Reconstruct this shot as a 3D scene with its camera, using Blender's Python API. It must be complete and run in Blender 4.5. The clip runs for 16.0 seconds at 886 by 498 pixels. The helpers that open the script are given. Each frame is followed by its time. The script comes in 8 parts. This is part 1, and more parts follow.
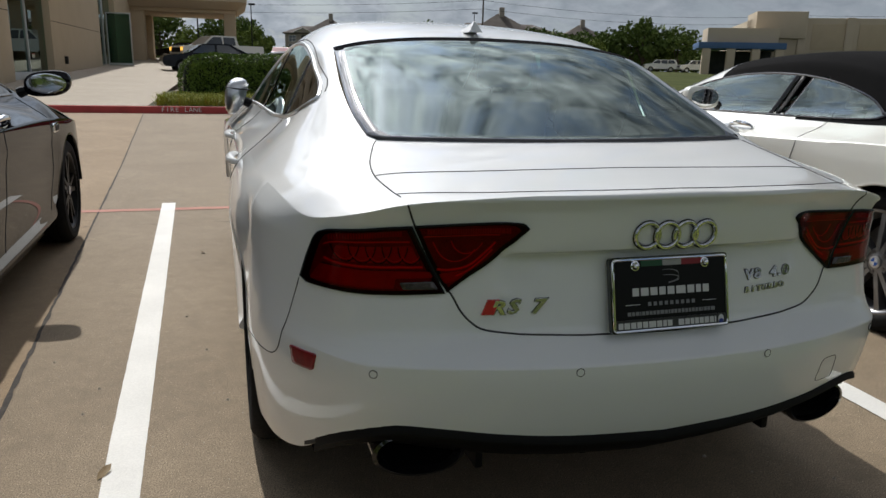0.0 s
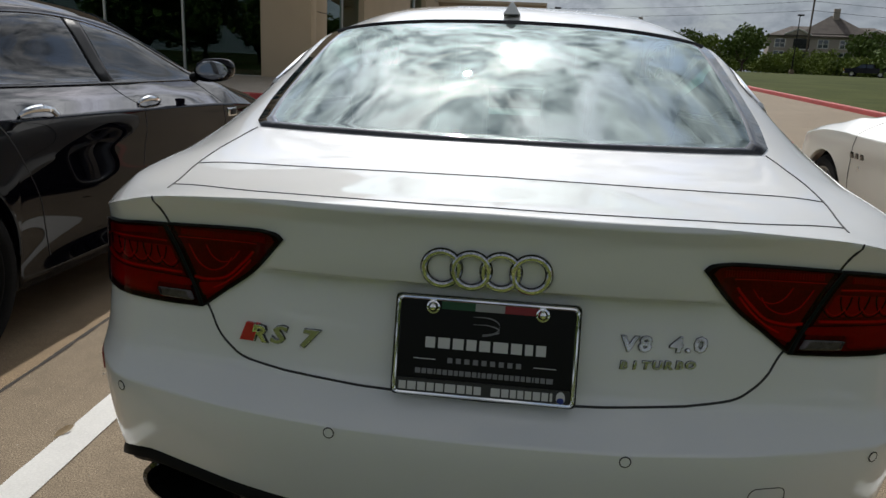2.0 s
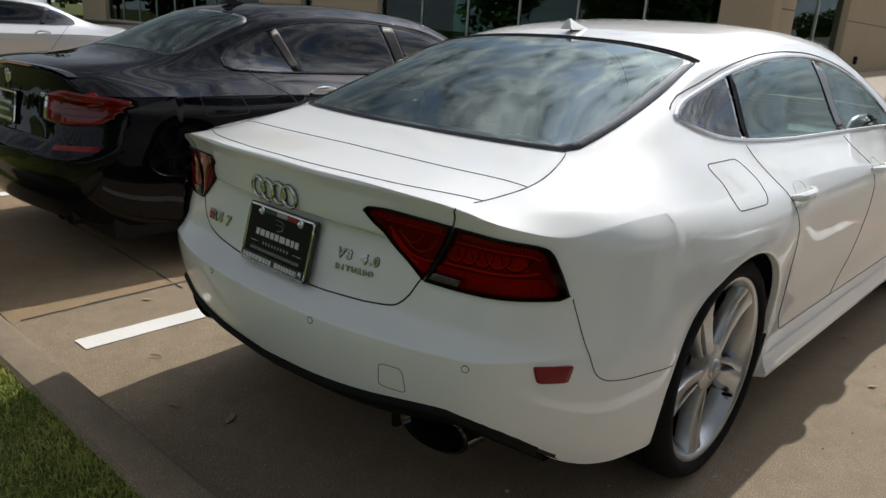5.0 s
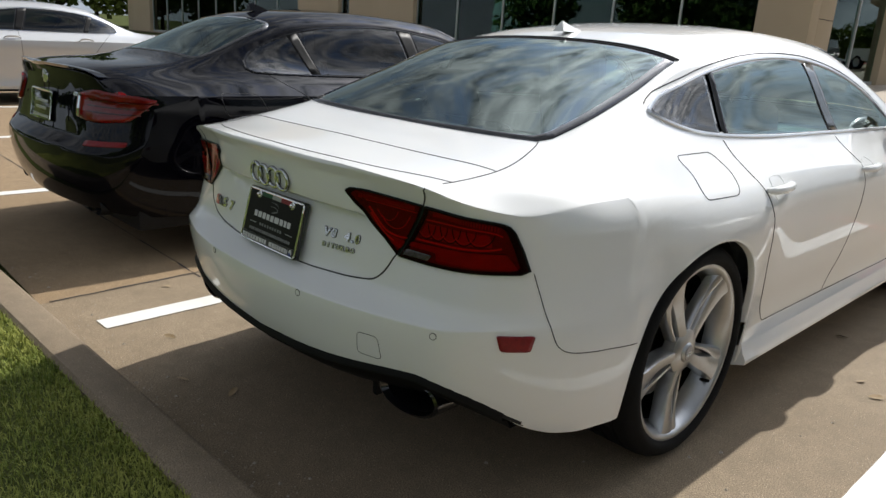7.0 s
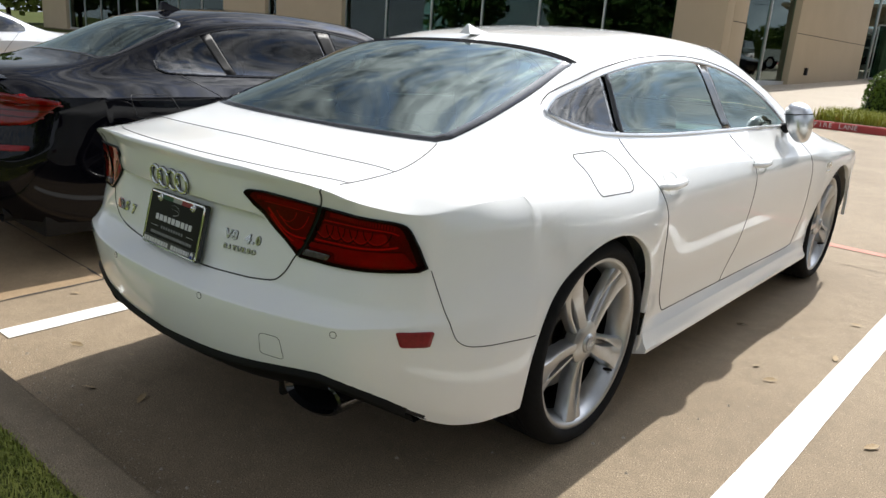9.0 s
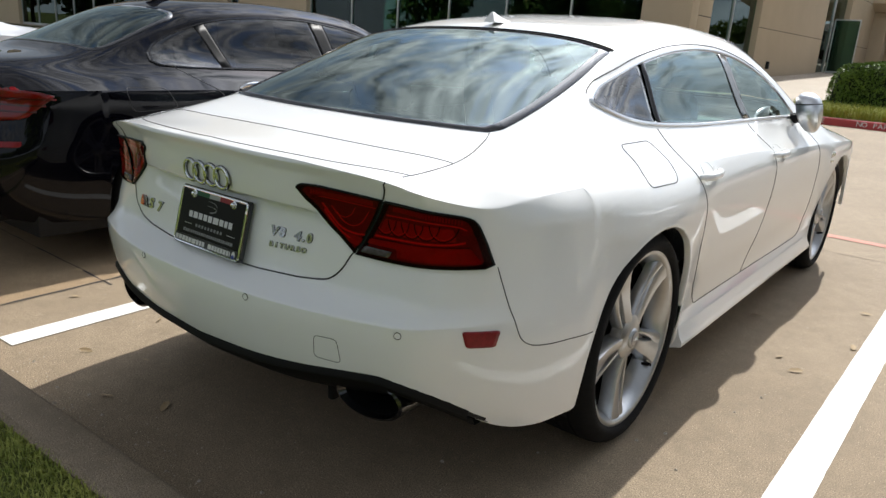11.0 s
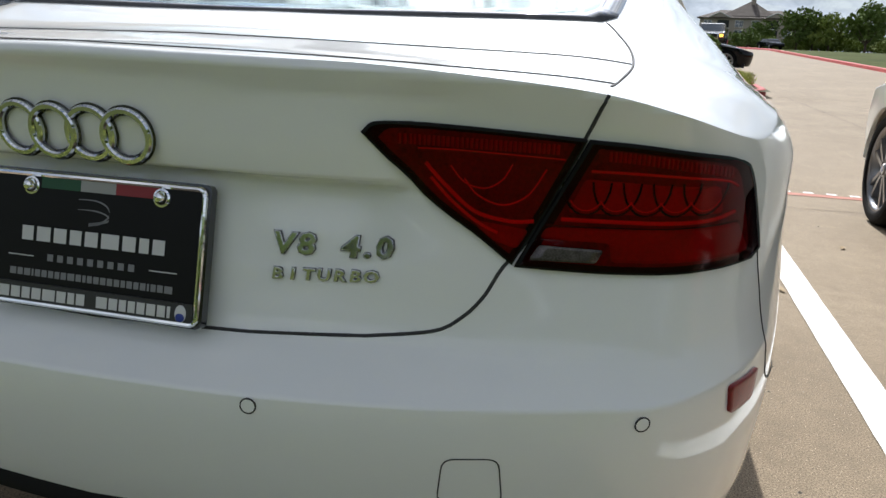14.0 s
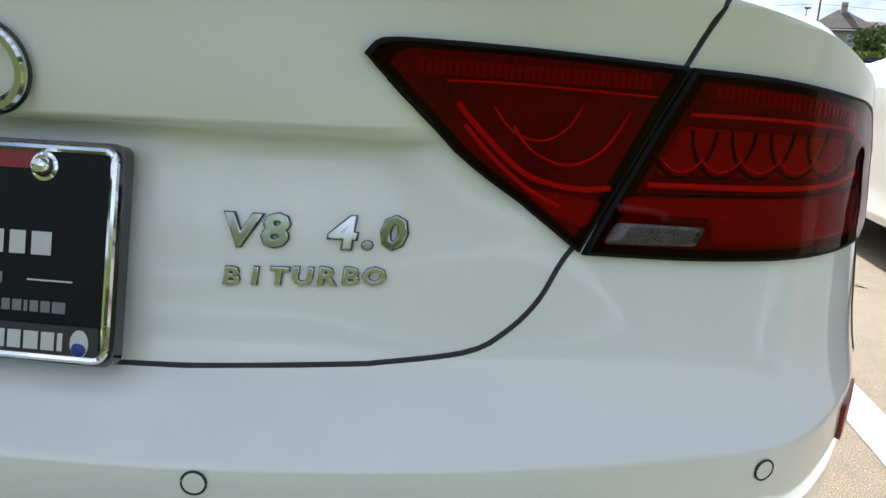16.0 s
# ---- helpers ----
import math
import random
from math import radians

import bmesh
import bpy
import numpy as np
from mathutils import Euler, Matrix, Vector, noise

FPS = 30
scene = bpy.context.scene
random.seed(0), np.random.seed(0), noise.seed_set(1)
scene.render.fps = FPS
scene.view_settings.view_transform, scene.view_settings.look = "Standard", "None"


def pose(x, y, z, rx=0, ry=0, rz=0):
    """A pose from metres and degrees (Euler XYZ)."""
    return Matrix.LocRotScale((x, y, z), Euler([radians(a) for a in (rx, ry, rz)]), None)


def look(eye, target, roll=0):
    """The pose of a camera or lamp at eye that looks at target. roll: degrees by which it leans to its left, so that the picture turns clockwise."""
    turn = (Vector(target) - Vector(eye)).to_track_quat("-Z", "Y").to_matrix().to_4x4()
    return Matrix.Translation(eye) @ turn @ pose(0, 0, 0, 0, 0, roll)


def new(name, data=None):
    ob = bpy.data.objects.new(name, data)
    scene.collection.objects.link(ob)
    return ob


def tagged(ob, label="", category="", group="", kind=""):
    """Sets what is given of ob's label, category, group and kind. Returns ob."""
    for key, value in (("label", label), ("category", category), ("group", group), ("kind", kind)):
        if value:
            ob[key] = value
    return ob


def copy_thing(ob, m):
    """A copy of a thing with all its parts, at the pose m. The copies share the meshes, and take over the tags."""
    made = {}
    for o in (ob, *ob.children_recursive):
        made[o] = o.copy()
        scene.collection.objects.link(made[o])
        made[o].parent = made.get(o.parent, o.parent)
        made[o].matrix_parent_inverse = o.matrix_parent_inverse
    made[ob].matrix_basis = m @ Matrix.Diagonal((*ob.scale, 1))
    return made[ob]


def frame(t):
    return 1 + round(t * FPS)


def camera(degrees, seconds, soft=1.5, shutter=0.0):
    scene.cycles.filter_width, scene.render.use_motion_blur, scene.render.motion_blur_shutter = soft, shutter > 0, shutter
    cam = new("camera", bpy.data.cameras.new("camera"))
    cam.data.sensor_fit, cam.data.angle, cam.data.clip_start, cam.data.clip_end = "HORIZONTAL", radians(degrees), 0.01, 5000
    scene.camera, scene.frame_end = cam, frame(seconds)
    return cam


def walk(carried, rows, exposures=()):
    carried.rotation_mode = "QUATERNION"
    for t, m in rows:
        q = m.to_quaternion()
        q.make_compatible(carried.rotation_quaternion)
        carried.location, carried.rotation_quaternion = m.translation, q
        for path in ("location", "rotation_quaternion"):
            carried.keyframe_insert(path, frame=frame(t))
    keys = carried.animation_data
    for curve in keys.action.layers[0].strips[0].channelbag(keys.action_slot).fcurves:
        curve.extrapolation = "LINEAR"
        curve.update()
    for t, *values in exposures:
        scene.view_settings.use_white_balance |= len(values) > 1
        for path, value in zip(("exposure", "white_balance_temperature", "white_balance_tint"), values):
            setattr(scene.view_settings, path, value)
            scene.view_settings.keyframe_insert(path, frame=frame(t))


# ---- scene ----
cam = camera(63.0, 16.0)
PATH = [
    (0, (-0.906, -1.235, 1.204), (-0.37, 0.631, 0.723), 1.5),
    (0.5, (-0.68, -1.162, 1.183), (-0.429, 0.763, 0.702), 1.3),
    (1, (-0.455, -1.092, 1.159), (-0.555, 0.848, 0.683), 2.2),
    (1.5, (-0.159, -1.013, 1.162), (-0.375, 0.915, 0.678), 1.6),
    (2, (0.068, -0.989, 1.184), (-0.164, 0.933, 0.685), 2.7),
    (2.5, (0.409, -1.02, 1.216), (-0.169, 0.831, 0.723), 2.8),
    (3, (0.733, -0.948, 1.199), (-0.029, 0.835, 0.71), 2.1),
    (3.5, (0.981, -0.91, 1.24), (0.103, 0.815, 0.738), 3.0),
    (4, (1.264, -0.911, 1.277), (0.18, 0.689, 0.763), 2.9),
    (4.5, (1.473, -0.941, 1.295), (0.214, 0.518, 0.761), 3.3),
    (4.7, (1.541, -0.947, 1.311), (0.251, 0.470, 0.738), 3.6),
    (7, (1.851, -0.954, 1.284), (0.467, 0.378, 0.726), 3.9),
    (7.5, (1.871, -0.948, 1.291), (0.485, 0.379, 0.73), 3.8),
    (8, (1.895, -0.937, 1.301), (0.524, 0.406, 0.738), 3.8),
    (8.5, (1.906, -0.933, 1.315), (0.635, 0.504, 0.752), 4.1),
    (8.7, (1.947, -0.916, 1.309), (0.685, 0.535, 0.758), 4.2),
    (10.8, (1.797, -0.983, 1.274), (0.585, 0.509, 0.720), 4.3),
    (11, (1.706, -1.014, 1.259), (0.525, 0.503, 0.706), 4.1),
    (11.5, (1.555, -1.015, 1.219), (0.404, 0.523, 0.662), 3.7),
    (12, (1.315, -0.918, 1.172), (0.32, 0.723, 0.61), 3.7),
    (12.5, (1.097, -0.858, 1.15), (0.232, 0.859, 0.6), 3.6),
    (13, (0.828, -0.779, 1.105), (0.16, 1.026, 0.562), 3.2),
    (13.5, (0.697, -0.666, 1.04), (0.183, 1.191, 0.503), 2.6),
    (14, (0.622, -0.581, 0.983), (0.137, 1.28, 0.433), 2.4),
    (14.5, (0.556, -0.543, 0.931), (0.185, 1.349, 0.4), 2.5),
    (15, (0.516, -0.495, 0.892), (0.254, 1.429, 0.413), 2.7),
    (15.5, (0.487, -0.422, 0.885), (0.257, 1.511, 0.424), 2.7),
    (16, (0.467, -0.368, 0.888), (0.22, 1.55, 0.379), 2.6),
]
walk(cam, [(t, look(eye, target, roll)) for t, eye, target, roll in PATH],
     [(0, -0.53, 6300, 10), (0.5, -0.63, 6300, 10), (1.5, -0.69, 6300, 10), (2.5, -0.67, 6300, 10), (3.5, -0.53, 6350, 10), (4.7, -0.43, 6350, 10), (7, -0.07, 6350, 10), (8, 0.00, 6350, 10), (8.5, 0.34, 6350, 10), (11, 0.25, 6300, 10), (11.5, -0.07, 6350, 10), (12, -0.12, 6350, 10), (12.5, 0.39, 6300, 10), (13, 0.12, 6250, 10), (13.5, 0.03, 6250, 10), (14, 0.21, 6100, 10), (14.5, 0.39, 6000, 10), (16, 0.93, 5850, 10)])

# ---- world and sun ----
SUN_TO = Vector((-0.15, 1.05, 1.0)).normalized()


def link(nt, a, out, b, inp):
    nt.links.new(a.outputs[out], b.inputs[inp])


def make_world():
    w = bpy.data.worlds.new("sky")
    scene.world = w
    w.use_nodes = True
    nt = w.node_tree
    nt.nodes.clear()
    out = nt.nodes.new("ShaderNodeOutputWorld")
    bg = nt.nodes.new("ShaderNodeBackground")
    sky = nt.nodes.new("ShaderNodeTexSky")
    sky.sky_type, sky.sun_disc = 'NISHITA', False
    sky.sun_elevation = math.asin(SUN_TO.z)
    sky.sun_rotation = math.atan2(SUN_TO.x, SUN_TO.y)
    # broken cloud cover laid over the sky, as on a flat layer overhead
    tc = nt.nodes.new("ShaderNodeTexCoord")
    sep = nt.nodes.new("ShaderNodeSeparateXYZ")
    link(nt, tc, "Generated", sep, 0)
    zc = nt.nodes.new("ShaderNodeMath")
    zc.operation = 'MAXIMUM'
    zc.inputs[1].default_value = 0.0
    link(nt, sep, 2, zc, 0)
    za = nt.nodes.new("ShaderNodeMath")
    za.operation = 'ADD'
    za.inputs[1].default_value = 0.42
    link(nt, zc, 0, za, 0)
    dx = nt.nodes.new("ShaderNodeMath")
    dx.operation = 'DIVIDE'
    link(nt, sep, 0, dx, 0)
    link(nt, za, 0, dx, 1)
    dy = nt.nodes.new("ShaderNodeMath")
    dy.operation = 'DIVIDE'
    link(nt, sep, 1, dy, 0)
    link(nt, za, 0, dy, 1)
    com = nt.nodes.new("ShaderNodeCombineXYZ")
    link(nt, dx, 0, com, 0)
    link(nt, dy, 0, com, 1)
    n1 = nt.nodes.new("ShaderNodeTexNoise")
    n1.inputs["Scale"].default_value = 7.5
    n1.inputs["Detail"].default_value = 9
    n1.inputs["Roughness"].default_value = 0.62
    n1.inputs["Distortion"].default_value = 0.5
    link(nt, com, 0, n1, "Vector")
    ramp = nt.nodes.new("ShaderNodeValToRGB")
    ramp.color_ramp.elements[0].position, ramp.color_ramp.elements[1].position = 0.37, 0.53
    link(nt, n1, "Fac", ramp, 0)
    n2 = nt.nodes.new("ShaderNodeTexNoise")
    n2.inputs["Scale"].default_value = 15.0
    n2.inputs["Detail"].default_value = 8
    n2.inputs["Roughness"].default_value = 0.62
    n2.inputs["Distortion"].default_value = 0.3
    link(nt, com, 0, n2, "Vector")
    shade = nt.nodes.new("ShaderNodeValToRGB")
    shade.color_ramp.elements[0].position, shade.color_ramp.elements[1].position = 0.35, 0.66
    shade.color_ramp.elements[0].color = (1.38, 1.55, 1.72, 1)
    shade.color_ramp.elements[1].color = (8.9, 8.9, 9.0, 1)
    link(nt, n2, "Fac", shade, 0)
    mix = nt.nodes.new("ShaderNodeMix")
    mix.data_type = 'RGBA'
    link(nt, ramp, 0, mix, 0)
    link(nt, sky, 0, mix, 6)
    link(nt, shade, 0, mix, 7)
    # thin cloud is far brighter round the sun
    dot = nt.nodes.new("ShaderNodeVectorMath")
    dot.operation = 'DOT_PRODUCT'
    dot.inputs[1].default_value = SUN_TO
    link(nt, tc, "Generated", dot, 0)
    mx0 = nt.nodes.new("ShaderNodeMath")
    mx0.operation = 'MAXIMUM'
    mx0.inputs[1].default_value = 0.0
    link(nt, dot, "Value", mx0, 0)
    pw = nt.nodes.new("ShaderNodeMath")
    pw.operation = 'POWER'
    pw.inputs[1].default_value = 8.0
    link(nt, mx0, 0, pw, 0)
    glow = nt.nodes.new("ShaderNodeMath")
    glow.operation = 'MULTIPLY_ADD'
    glow.inputs[1].default_value = 6.2
    link(nt, pw, 0, glow, 0)
    # clouds opposite the sun stand fully lit; those overhead show their shaded bases
    dot2 = nt.nodes.new("ShaderNodeVectorMath")
    dot2.operation = 'DOT_PRODUCT'
    dot2.inputs[1].default_value = Vector((0.12, -0.95, 0.28)).normalized()
    link(nt, tc, "Generated", dot2, 0)
    mx1 = nt.nodes.new("ShaderNodeMath")
    mx1.operation = 'MAXIMUM'
    mx1.inputs[1].default_value = 0.0
    link(nt, dot2, "Value", mx1, 0)
    anti = nt.nodes.new("ShaderNodeMath")
    anti.operation = 'MULTIPLY_ADD'
    anti.inputs[1].default_value, anti.inputs[2].default_value = 0.95, 0.34
    link(nt, mx1, 0, anti, 0)
    link(nt, anti, 0, glow, 2)
    sc = nt.nodes.new("ShaderNodeVectorMath")
    sc.operation = 'SCALE'
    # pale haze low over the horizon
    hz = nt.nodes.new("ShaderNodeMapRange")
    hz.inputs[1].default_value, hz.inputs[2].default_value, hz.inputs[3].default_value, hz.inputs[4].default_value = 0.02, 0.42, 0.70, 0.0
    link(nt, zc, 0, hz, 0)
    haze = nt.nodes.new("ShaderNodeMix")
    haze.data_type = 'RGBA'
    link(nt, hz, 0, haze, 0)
    link(nt, mix, 2, sc, 0)
    link(nt, glow, 0, sc, "Scale")
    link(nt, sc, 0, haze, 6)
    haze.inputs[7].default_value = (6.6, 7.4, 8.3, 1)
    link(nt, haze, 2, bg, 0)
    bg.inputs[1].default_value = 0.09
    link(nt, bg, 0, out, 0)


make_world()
sun = new("sun", bpy.data.lights.new("sun", 'SUN'))
sun.data.energy, sun.data.angle, sun.data.color = 4.9, radians(0.6), (1.0, 0.95, 0.87)
sun.matrix_world = look(SUN_TO * 60, (0, 0, 0))


# ---- materials ----
def mat(name, rgb, rough=0.5, metal=0.0, coat=0.0, vary=0.0, scale=6.0, fine=60.0, bump=0.0, bump_scale=200.0, spec=0.5, rgb2=None, coat_rough=0.03):
    m = bpy.data.materials.new(name)
    m.use_nodes = True
    nt = m.node_tree
    p = nt.nodes["Principled BSDF"]
    p.inputs["Base Color"].default_value = (*rgb, 1)
    p.inputs["Roughness"].default_value = rough
    p.inputs["Metallic"].default_value = metal
    p.inputs["Coat Weight"].default_value = coat
    p.inputs["Coat Roughness"].default_value = coat_rough
    p.inputs["Specular IOR Level"].default_value = spec
    tc = nt.nodes.new("ShaderNodeTexCoord")
    if vary or rgb2:
        a = nt.nodes.new("ShaderNodeTexNoise")
        a.inputs["Scale"].default_value, a.inputs["Detail"].default_value = scale, 6
        b = nt.nodes.new("ShaderNodeTexNoise")
        b.inputs["Scale"].default_value, b.inputs["Detail"].default_value = fine, 4
        add = nt.nodes.new("ShaderNodeMath")
        add.operation = 'ADD'
        link(nt, tc, "Object", a, "Vector")
        link(nt, tc, "Object", b, "Vector")
        link(nt, a, "Fac", add, 0)
        link(nt, b, "Fac", add, 1)
        r = nt.nodes.new("ShaderNodeMapRange")
        r.inputs[1].default_value, r.inputs[2].default_value = 0.7, 1.3
        link(nt, add, 0, r, 0)
        mx = nt.nodes.new("ShaderNodeMix")
        mx.data_type = 'RGBA'
        link(nt, r, 0, mx, 0)
        lo = rgb if rgb2 else [c * (1 - vary) for c in rgb]
        hi = rgb2 if rgb2 else [min(1, c * (1 + vary)) for c in rgb]
        mx.inputs[6].default_value = (*lo, 1)
        mx.inputs[7].default_value = (*hi, 1)
        link(nt, mx, 2, p, "Base Color")
    if bump:
        n = nt.nodes.new("ShaderNodeTexNoise")
        n.inputs["Scale"].default_value, n.inputs["Detail"].default_value = bump_scale, 3
        link(nt, tc, "Object", n, "Vector")
        bm = nt.nodes.new("ShaderNodeBump")
        bm.inputs["Strength"].default_value, bm.inputs["Distance"].default_value = bump, 0.004
        link(nt, n, "Fac", bm, "Height")
        link(nt, bm, 0, p, "Normal")
    return m


def glass_mat(name, tint, gloss_rough=0.0, ior=1.5, gloss=(1, 1, 1)):
    """Thin tinted glass: clear film plus mirror gloss by Fresnel."""
    m = bpy.data.materials.new(name)
    m.use_nodes = True
    nt = m.node_tree
    nt.nodes.clear()
    out = nt.nodes.new("ShaderNodeOutputMaterial")
    tr = nt.nodes.new("ShaderNodeBsdfTransparent")
    tr.inputs[0].default_value = (*tint, 1)
    gl = nt.nodes.new("ShaderNodeBsdfGlossy")
    gl.inputs["Roughness"].default_value = gloss_rough
    gl.inputs["Color"].default_value = (*gloss, 1)
    fr = nt.nodes.new("ShaderNodeFresnel")
    fr.inputs[0].default_value = ior
    mx = nt.nodes.new("ShaderNodeMixShader")
    link(nt, fr, 0, mx, 0)
    link(nt, tr, 0, mx, 1)
    link(nt, gl, 0, mx, 2)
    link(nt, mx, 0, out, 0)
    return m


M_WHITE = mat("white_pearl_paint", (0.80, 0.81, 0.80), 0.45, coat=1.0, vary=0.015, scale=2.0, fine=900.0, coat_rough=0.012, spec=0.15)
M_WHITE.node_tree.nodes["Principled BSDF"].inputs["Coat IOR"].default_value = 1.52
M_WHITE2 = mat("cream_white_paint", (0.78, 0.78, 0.72), 0.35, coat=1.0)
M_SILVER = mat("silver_paint", (0.60, 0.61, 0.62), 0.3, 0.3, coat=1.0)
M_BLACKP = mat("black_metallic_paint", (0.0025, 0.0025, 0.0045), 0.5, 0.0, coat=0.8, spec=0.0, coat_rough=0.01)
M_BLACKP.node_tree.nodes["Principled BSDF"].inputs["Coat IOR"].default_value = 1.36
M_SHUT = mat("shut_line", (0.03, 0.03, 0.032), 0.8)
M_BLK = mat("black_plastic", (0.009, 0.009, 0.010), 0.5, vary=0.2, scale=30, spec=0.25)
M_DEEPBLK = mat("matt_black_plastic", (0.005, 0.005, 0.005), 0.6, spec=0.15)
M_GLOSSBLK = mat("gloss_black_trim", (0.006, 0.006, 0.007), 0.12, coat=0.6)
M_FRIT = mat("black_glass_border", (0.02, 0.02, 0.022), 0.05, coat=1.0)
M_CHROME = mat("chrome", (0.85, 0.86, 0.87), 0.06, 1.0)
M_SATIN = mat("satin_aluminium", (0.72, 0.73, 0.74), 0.28, 1.0)
M_RIM = mat("silver_rim_paint", (0.43, 0.44, 0.445), 0.30, 0.85, coat=0.4, vary=0.05, scale=12)
M_RIMDARK = mat("dark_rim_paint_and_shade", (0.004, 0.004, 0.0044), 0.38, 0.0, spec=0.14)
M_RIMGREY = mat("grey_rim_paint", (0.22, 0.22, 0.23), 0.3, 0.8, coat=0.5)
M_TYRE = mat("tyre_rubber", (0.006, 0.006, 0.0063), 0.85, vary=0.3, scale=20, bump=0.3, bump_scale=300, spec=0.2)
M_DISC = mat("brake_disc_steel", (0.16, 0.155, 0.15), 0.4, 1.0)
M_GLASS = glass_mat("car_glass", (0.42, 0.62, 0.58), ior=2.35, gloss=(0.86, 1.0, 0.96))
M_GLASSDK = glass_mat("dark_car_glass", (0.14, 0.18, 0.19), ior=1.9)
M_LENS = glass_mat("red_lens", (0.76, 0.020, 0.050), ior=1.24, gloss=(1.0, 0.86, 0.90))
M_INT = mat("dark_cabin_leather", (0.03, 0.03, 0.034), 0.6, vary=0.3, scale=25)
M_INTLT = mat("pale_cabin_trim", (0.42, 0.43, 0.42), 0.8, vary=0.15, scale=25)
M_REDLAMP = mat("red_lamp_reflector", (0.95, 0.16, 0.16), 0.25, 0.0, coat=0.5)
M_REDDK = mat("dark_red_lamp_housing", (0.055, 0.001, 0.004), 0.4, rgb2=(0.20, 0.005, 0.014), scale=18, fine=260)
M_REDBRT = mat("red_lamp_housing", (0.26, 0.008, 0.018), 0.35, rgb2=(0.46, 0.016, 0.032), scale=22, fine=300)
M_CLEARLAMP = mat("clear_lamp_reflector", (0.028, 0.022, 0.022), 0.2, 0.5, rgb2=(0.12, 0.105, 0.10), scale=60, fine=500)
M_REFLEX = mat("red_reflex", (0.20, 0.006, 0.010), 0.35, spec=0.3, coat=0.15, vary=0.3, scale=300)

M_CAPRING = mat("cap_silver", (0.55, 0.56, 0.58), 0.3, 0.8)
M_CAPBLUE = mat("cap_blue", (0.02, 0.10, 0.42), 0.3, coat=0.5)
M_TRIMW = mat("cap_white", (0.7, 0.7, 0.7), 0.35, coat=0.5)

import collections
from mathutils.bvhtree import BVHTree


# ---- building blocks ----
def finish(name, verts, faces, material, parent=None, label="", smooth=True, normals=None, mats=None):
    me = bpy.data.meshes.new(name)
    me.from_pydata([tuple(v) for v in verts], [], [tuple(f) for f in faces])
    for m in (material if isinstance(material, (list, tuple)) else [material]):
        me.materials.append(m)
    if smooth:
        me.polygons.foreach_set("use_smooth", [True] * len(me.polygons))
    if mats is not None:
        me.polygons.foreach_set("material_index", mats)
    me.update()
    if normals is not None:
        me.normals_split_custom_set_from_vertices([tuple(n) for n in normals])
    ob = new(name, me)
    if parent is not None:
        ob.parent = parent
    if label:
        ob["label"] = label
    return ob


def part(name, bm, material, parent=None, label="", smooth=True, sharp=35.0):
    """Links a bmesh as one mesh object under a thing or a part."""
    me = bpy.data.meshes.new(name)
    bmesh.ops.recalc_face_normals(bm, faces=bm.faces)
    if smooth:
        for f in bm.faces:
            f.smooth = True
        lim = radians(sharp)
        for e in bm.edges:
            if len(e.link_faces) == 2 and e.calc_face_angle(0) > lim:
                e.smooth = False
    bm.to_mesh(me)
    bm.free()
    for m in (material if isinstance(material, (list, tuple)) else [material]):
        me.materials.append(m)
    ob = new(name, me)
    if parent is not None:
        ob.parent = parent
    if label:
        ob["label"] = label
    return ob


def thing(name, label, category, m=None, group="", kind=""):
    ob = new(name)
    ob.empty_display_size = 0.2
    if m is not None:
        ob.matrix_world = m
    return tagged(ob, label, category, group, kind)


def box(bm, x0, x1, y0, y1, z0, z1, bevel=0.0, m=None, seg=2):
    r = bmesh.ops.create_cube(bm, size=1.0)
    vs = r["verts"]
    mat4 = Matrix.Translation(((x0 + x1) / 2, (y0 + y1) / 2, (z0 + z1) / 2)) @ Matrix.Diagonal((abs(x1 - x0), abs(y1 - y0), abs(z1 - z0), 1))
    bmesh.ops.transform(bm, matrix=(m @ mat4) if m else mat4, verts=vs)
    if bevel > 0:
        es = list({e for v in vs for e in v.link_edges})
        bmesh.ops.bevel(bm, geom=es, offset=bevel, segments=seg, affect='EDGES', profile=0.6)
    return bm


def boxpart(name, material, parent, x0, x1, y0, y1, z0, z1, bevel=0.01, m=None, label=""):
    return part(name, box(bmesh.new(), x0, x1, y0, y1, z0, z1, bevel, m), material, parent, label)


def tube(bm, pts, r, n=8, closed=False):
    """A round tube along a line of points; r: one radius or one a point."""
    pts = [Vector(p) for p in pts]
    k = len(pts)
    rs = [r] * k if np.isscalar(r) else r
    rings = []
    for i, p in enumerate(pts):
        a = pts[(i - 1) % k] if (closed or i > 0) else p
        b = pts[(i + 1) % k] if (closed or i < k - 1) else p
        d = (b - a).normalized()
        u = d.cross(Vector((0, 0, 1)))
        if u.length < 0.1:
            u = d.cross(Vector((1, 0, 0)))
        u.normalize()
        v = d.cross(u)
        rings.append([bm.verts.new(p + (u * math.cos(t) + v * math.sin(t)) * rs[i]) for t in (2 * math.pi * j / n for j in range(n))])
    for i in range(k if closed else k - 1):
        a, b = rings[i], rings[(i + 1) % k]
        for j in range(n):
            bm.faces.new((a[j], a[(j + 1) % n], b[(j + 1) % n], b[j]))
    if not closed:
        bm.faces.new(rings[0][::-1])
        bm.faces.new(rings[-1])
    return bm


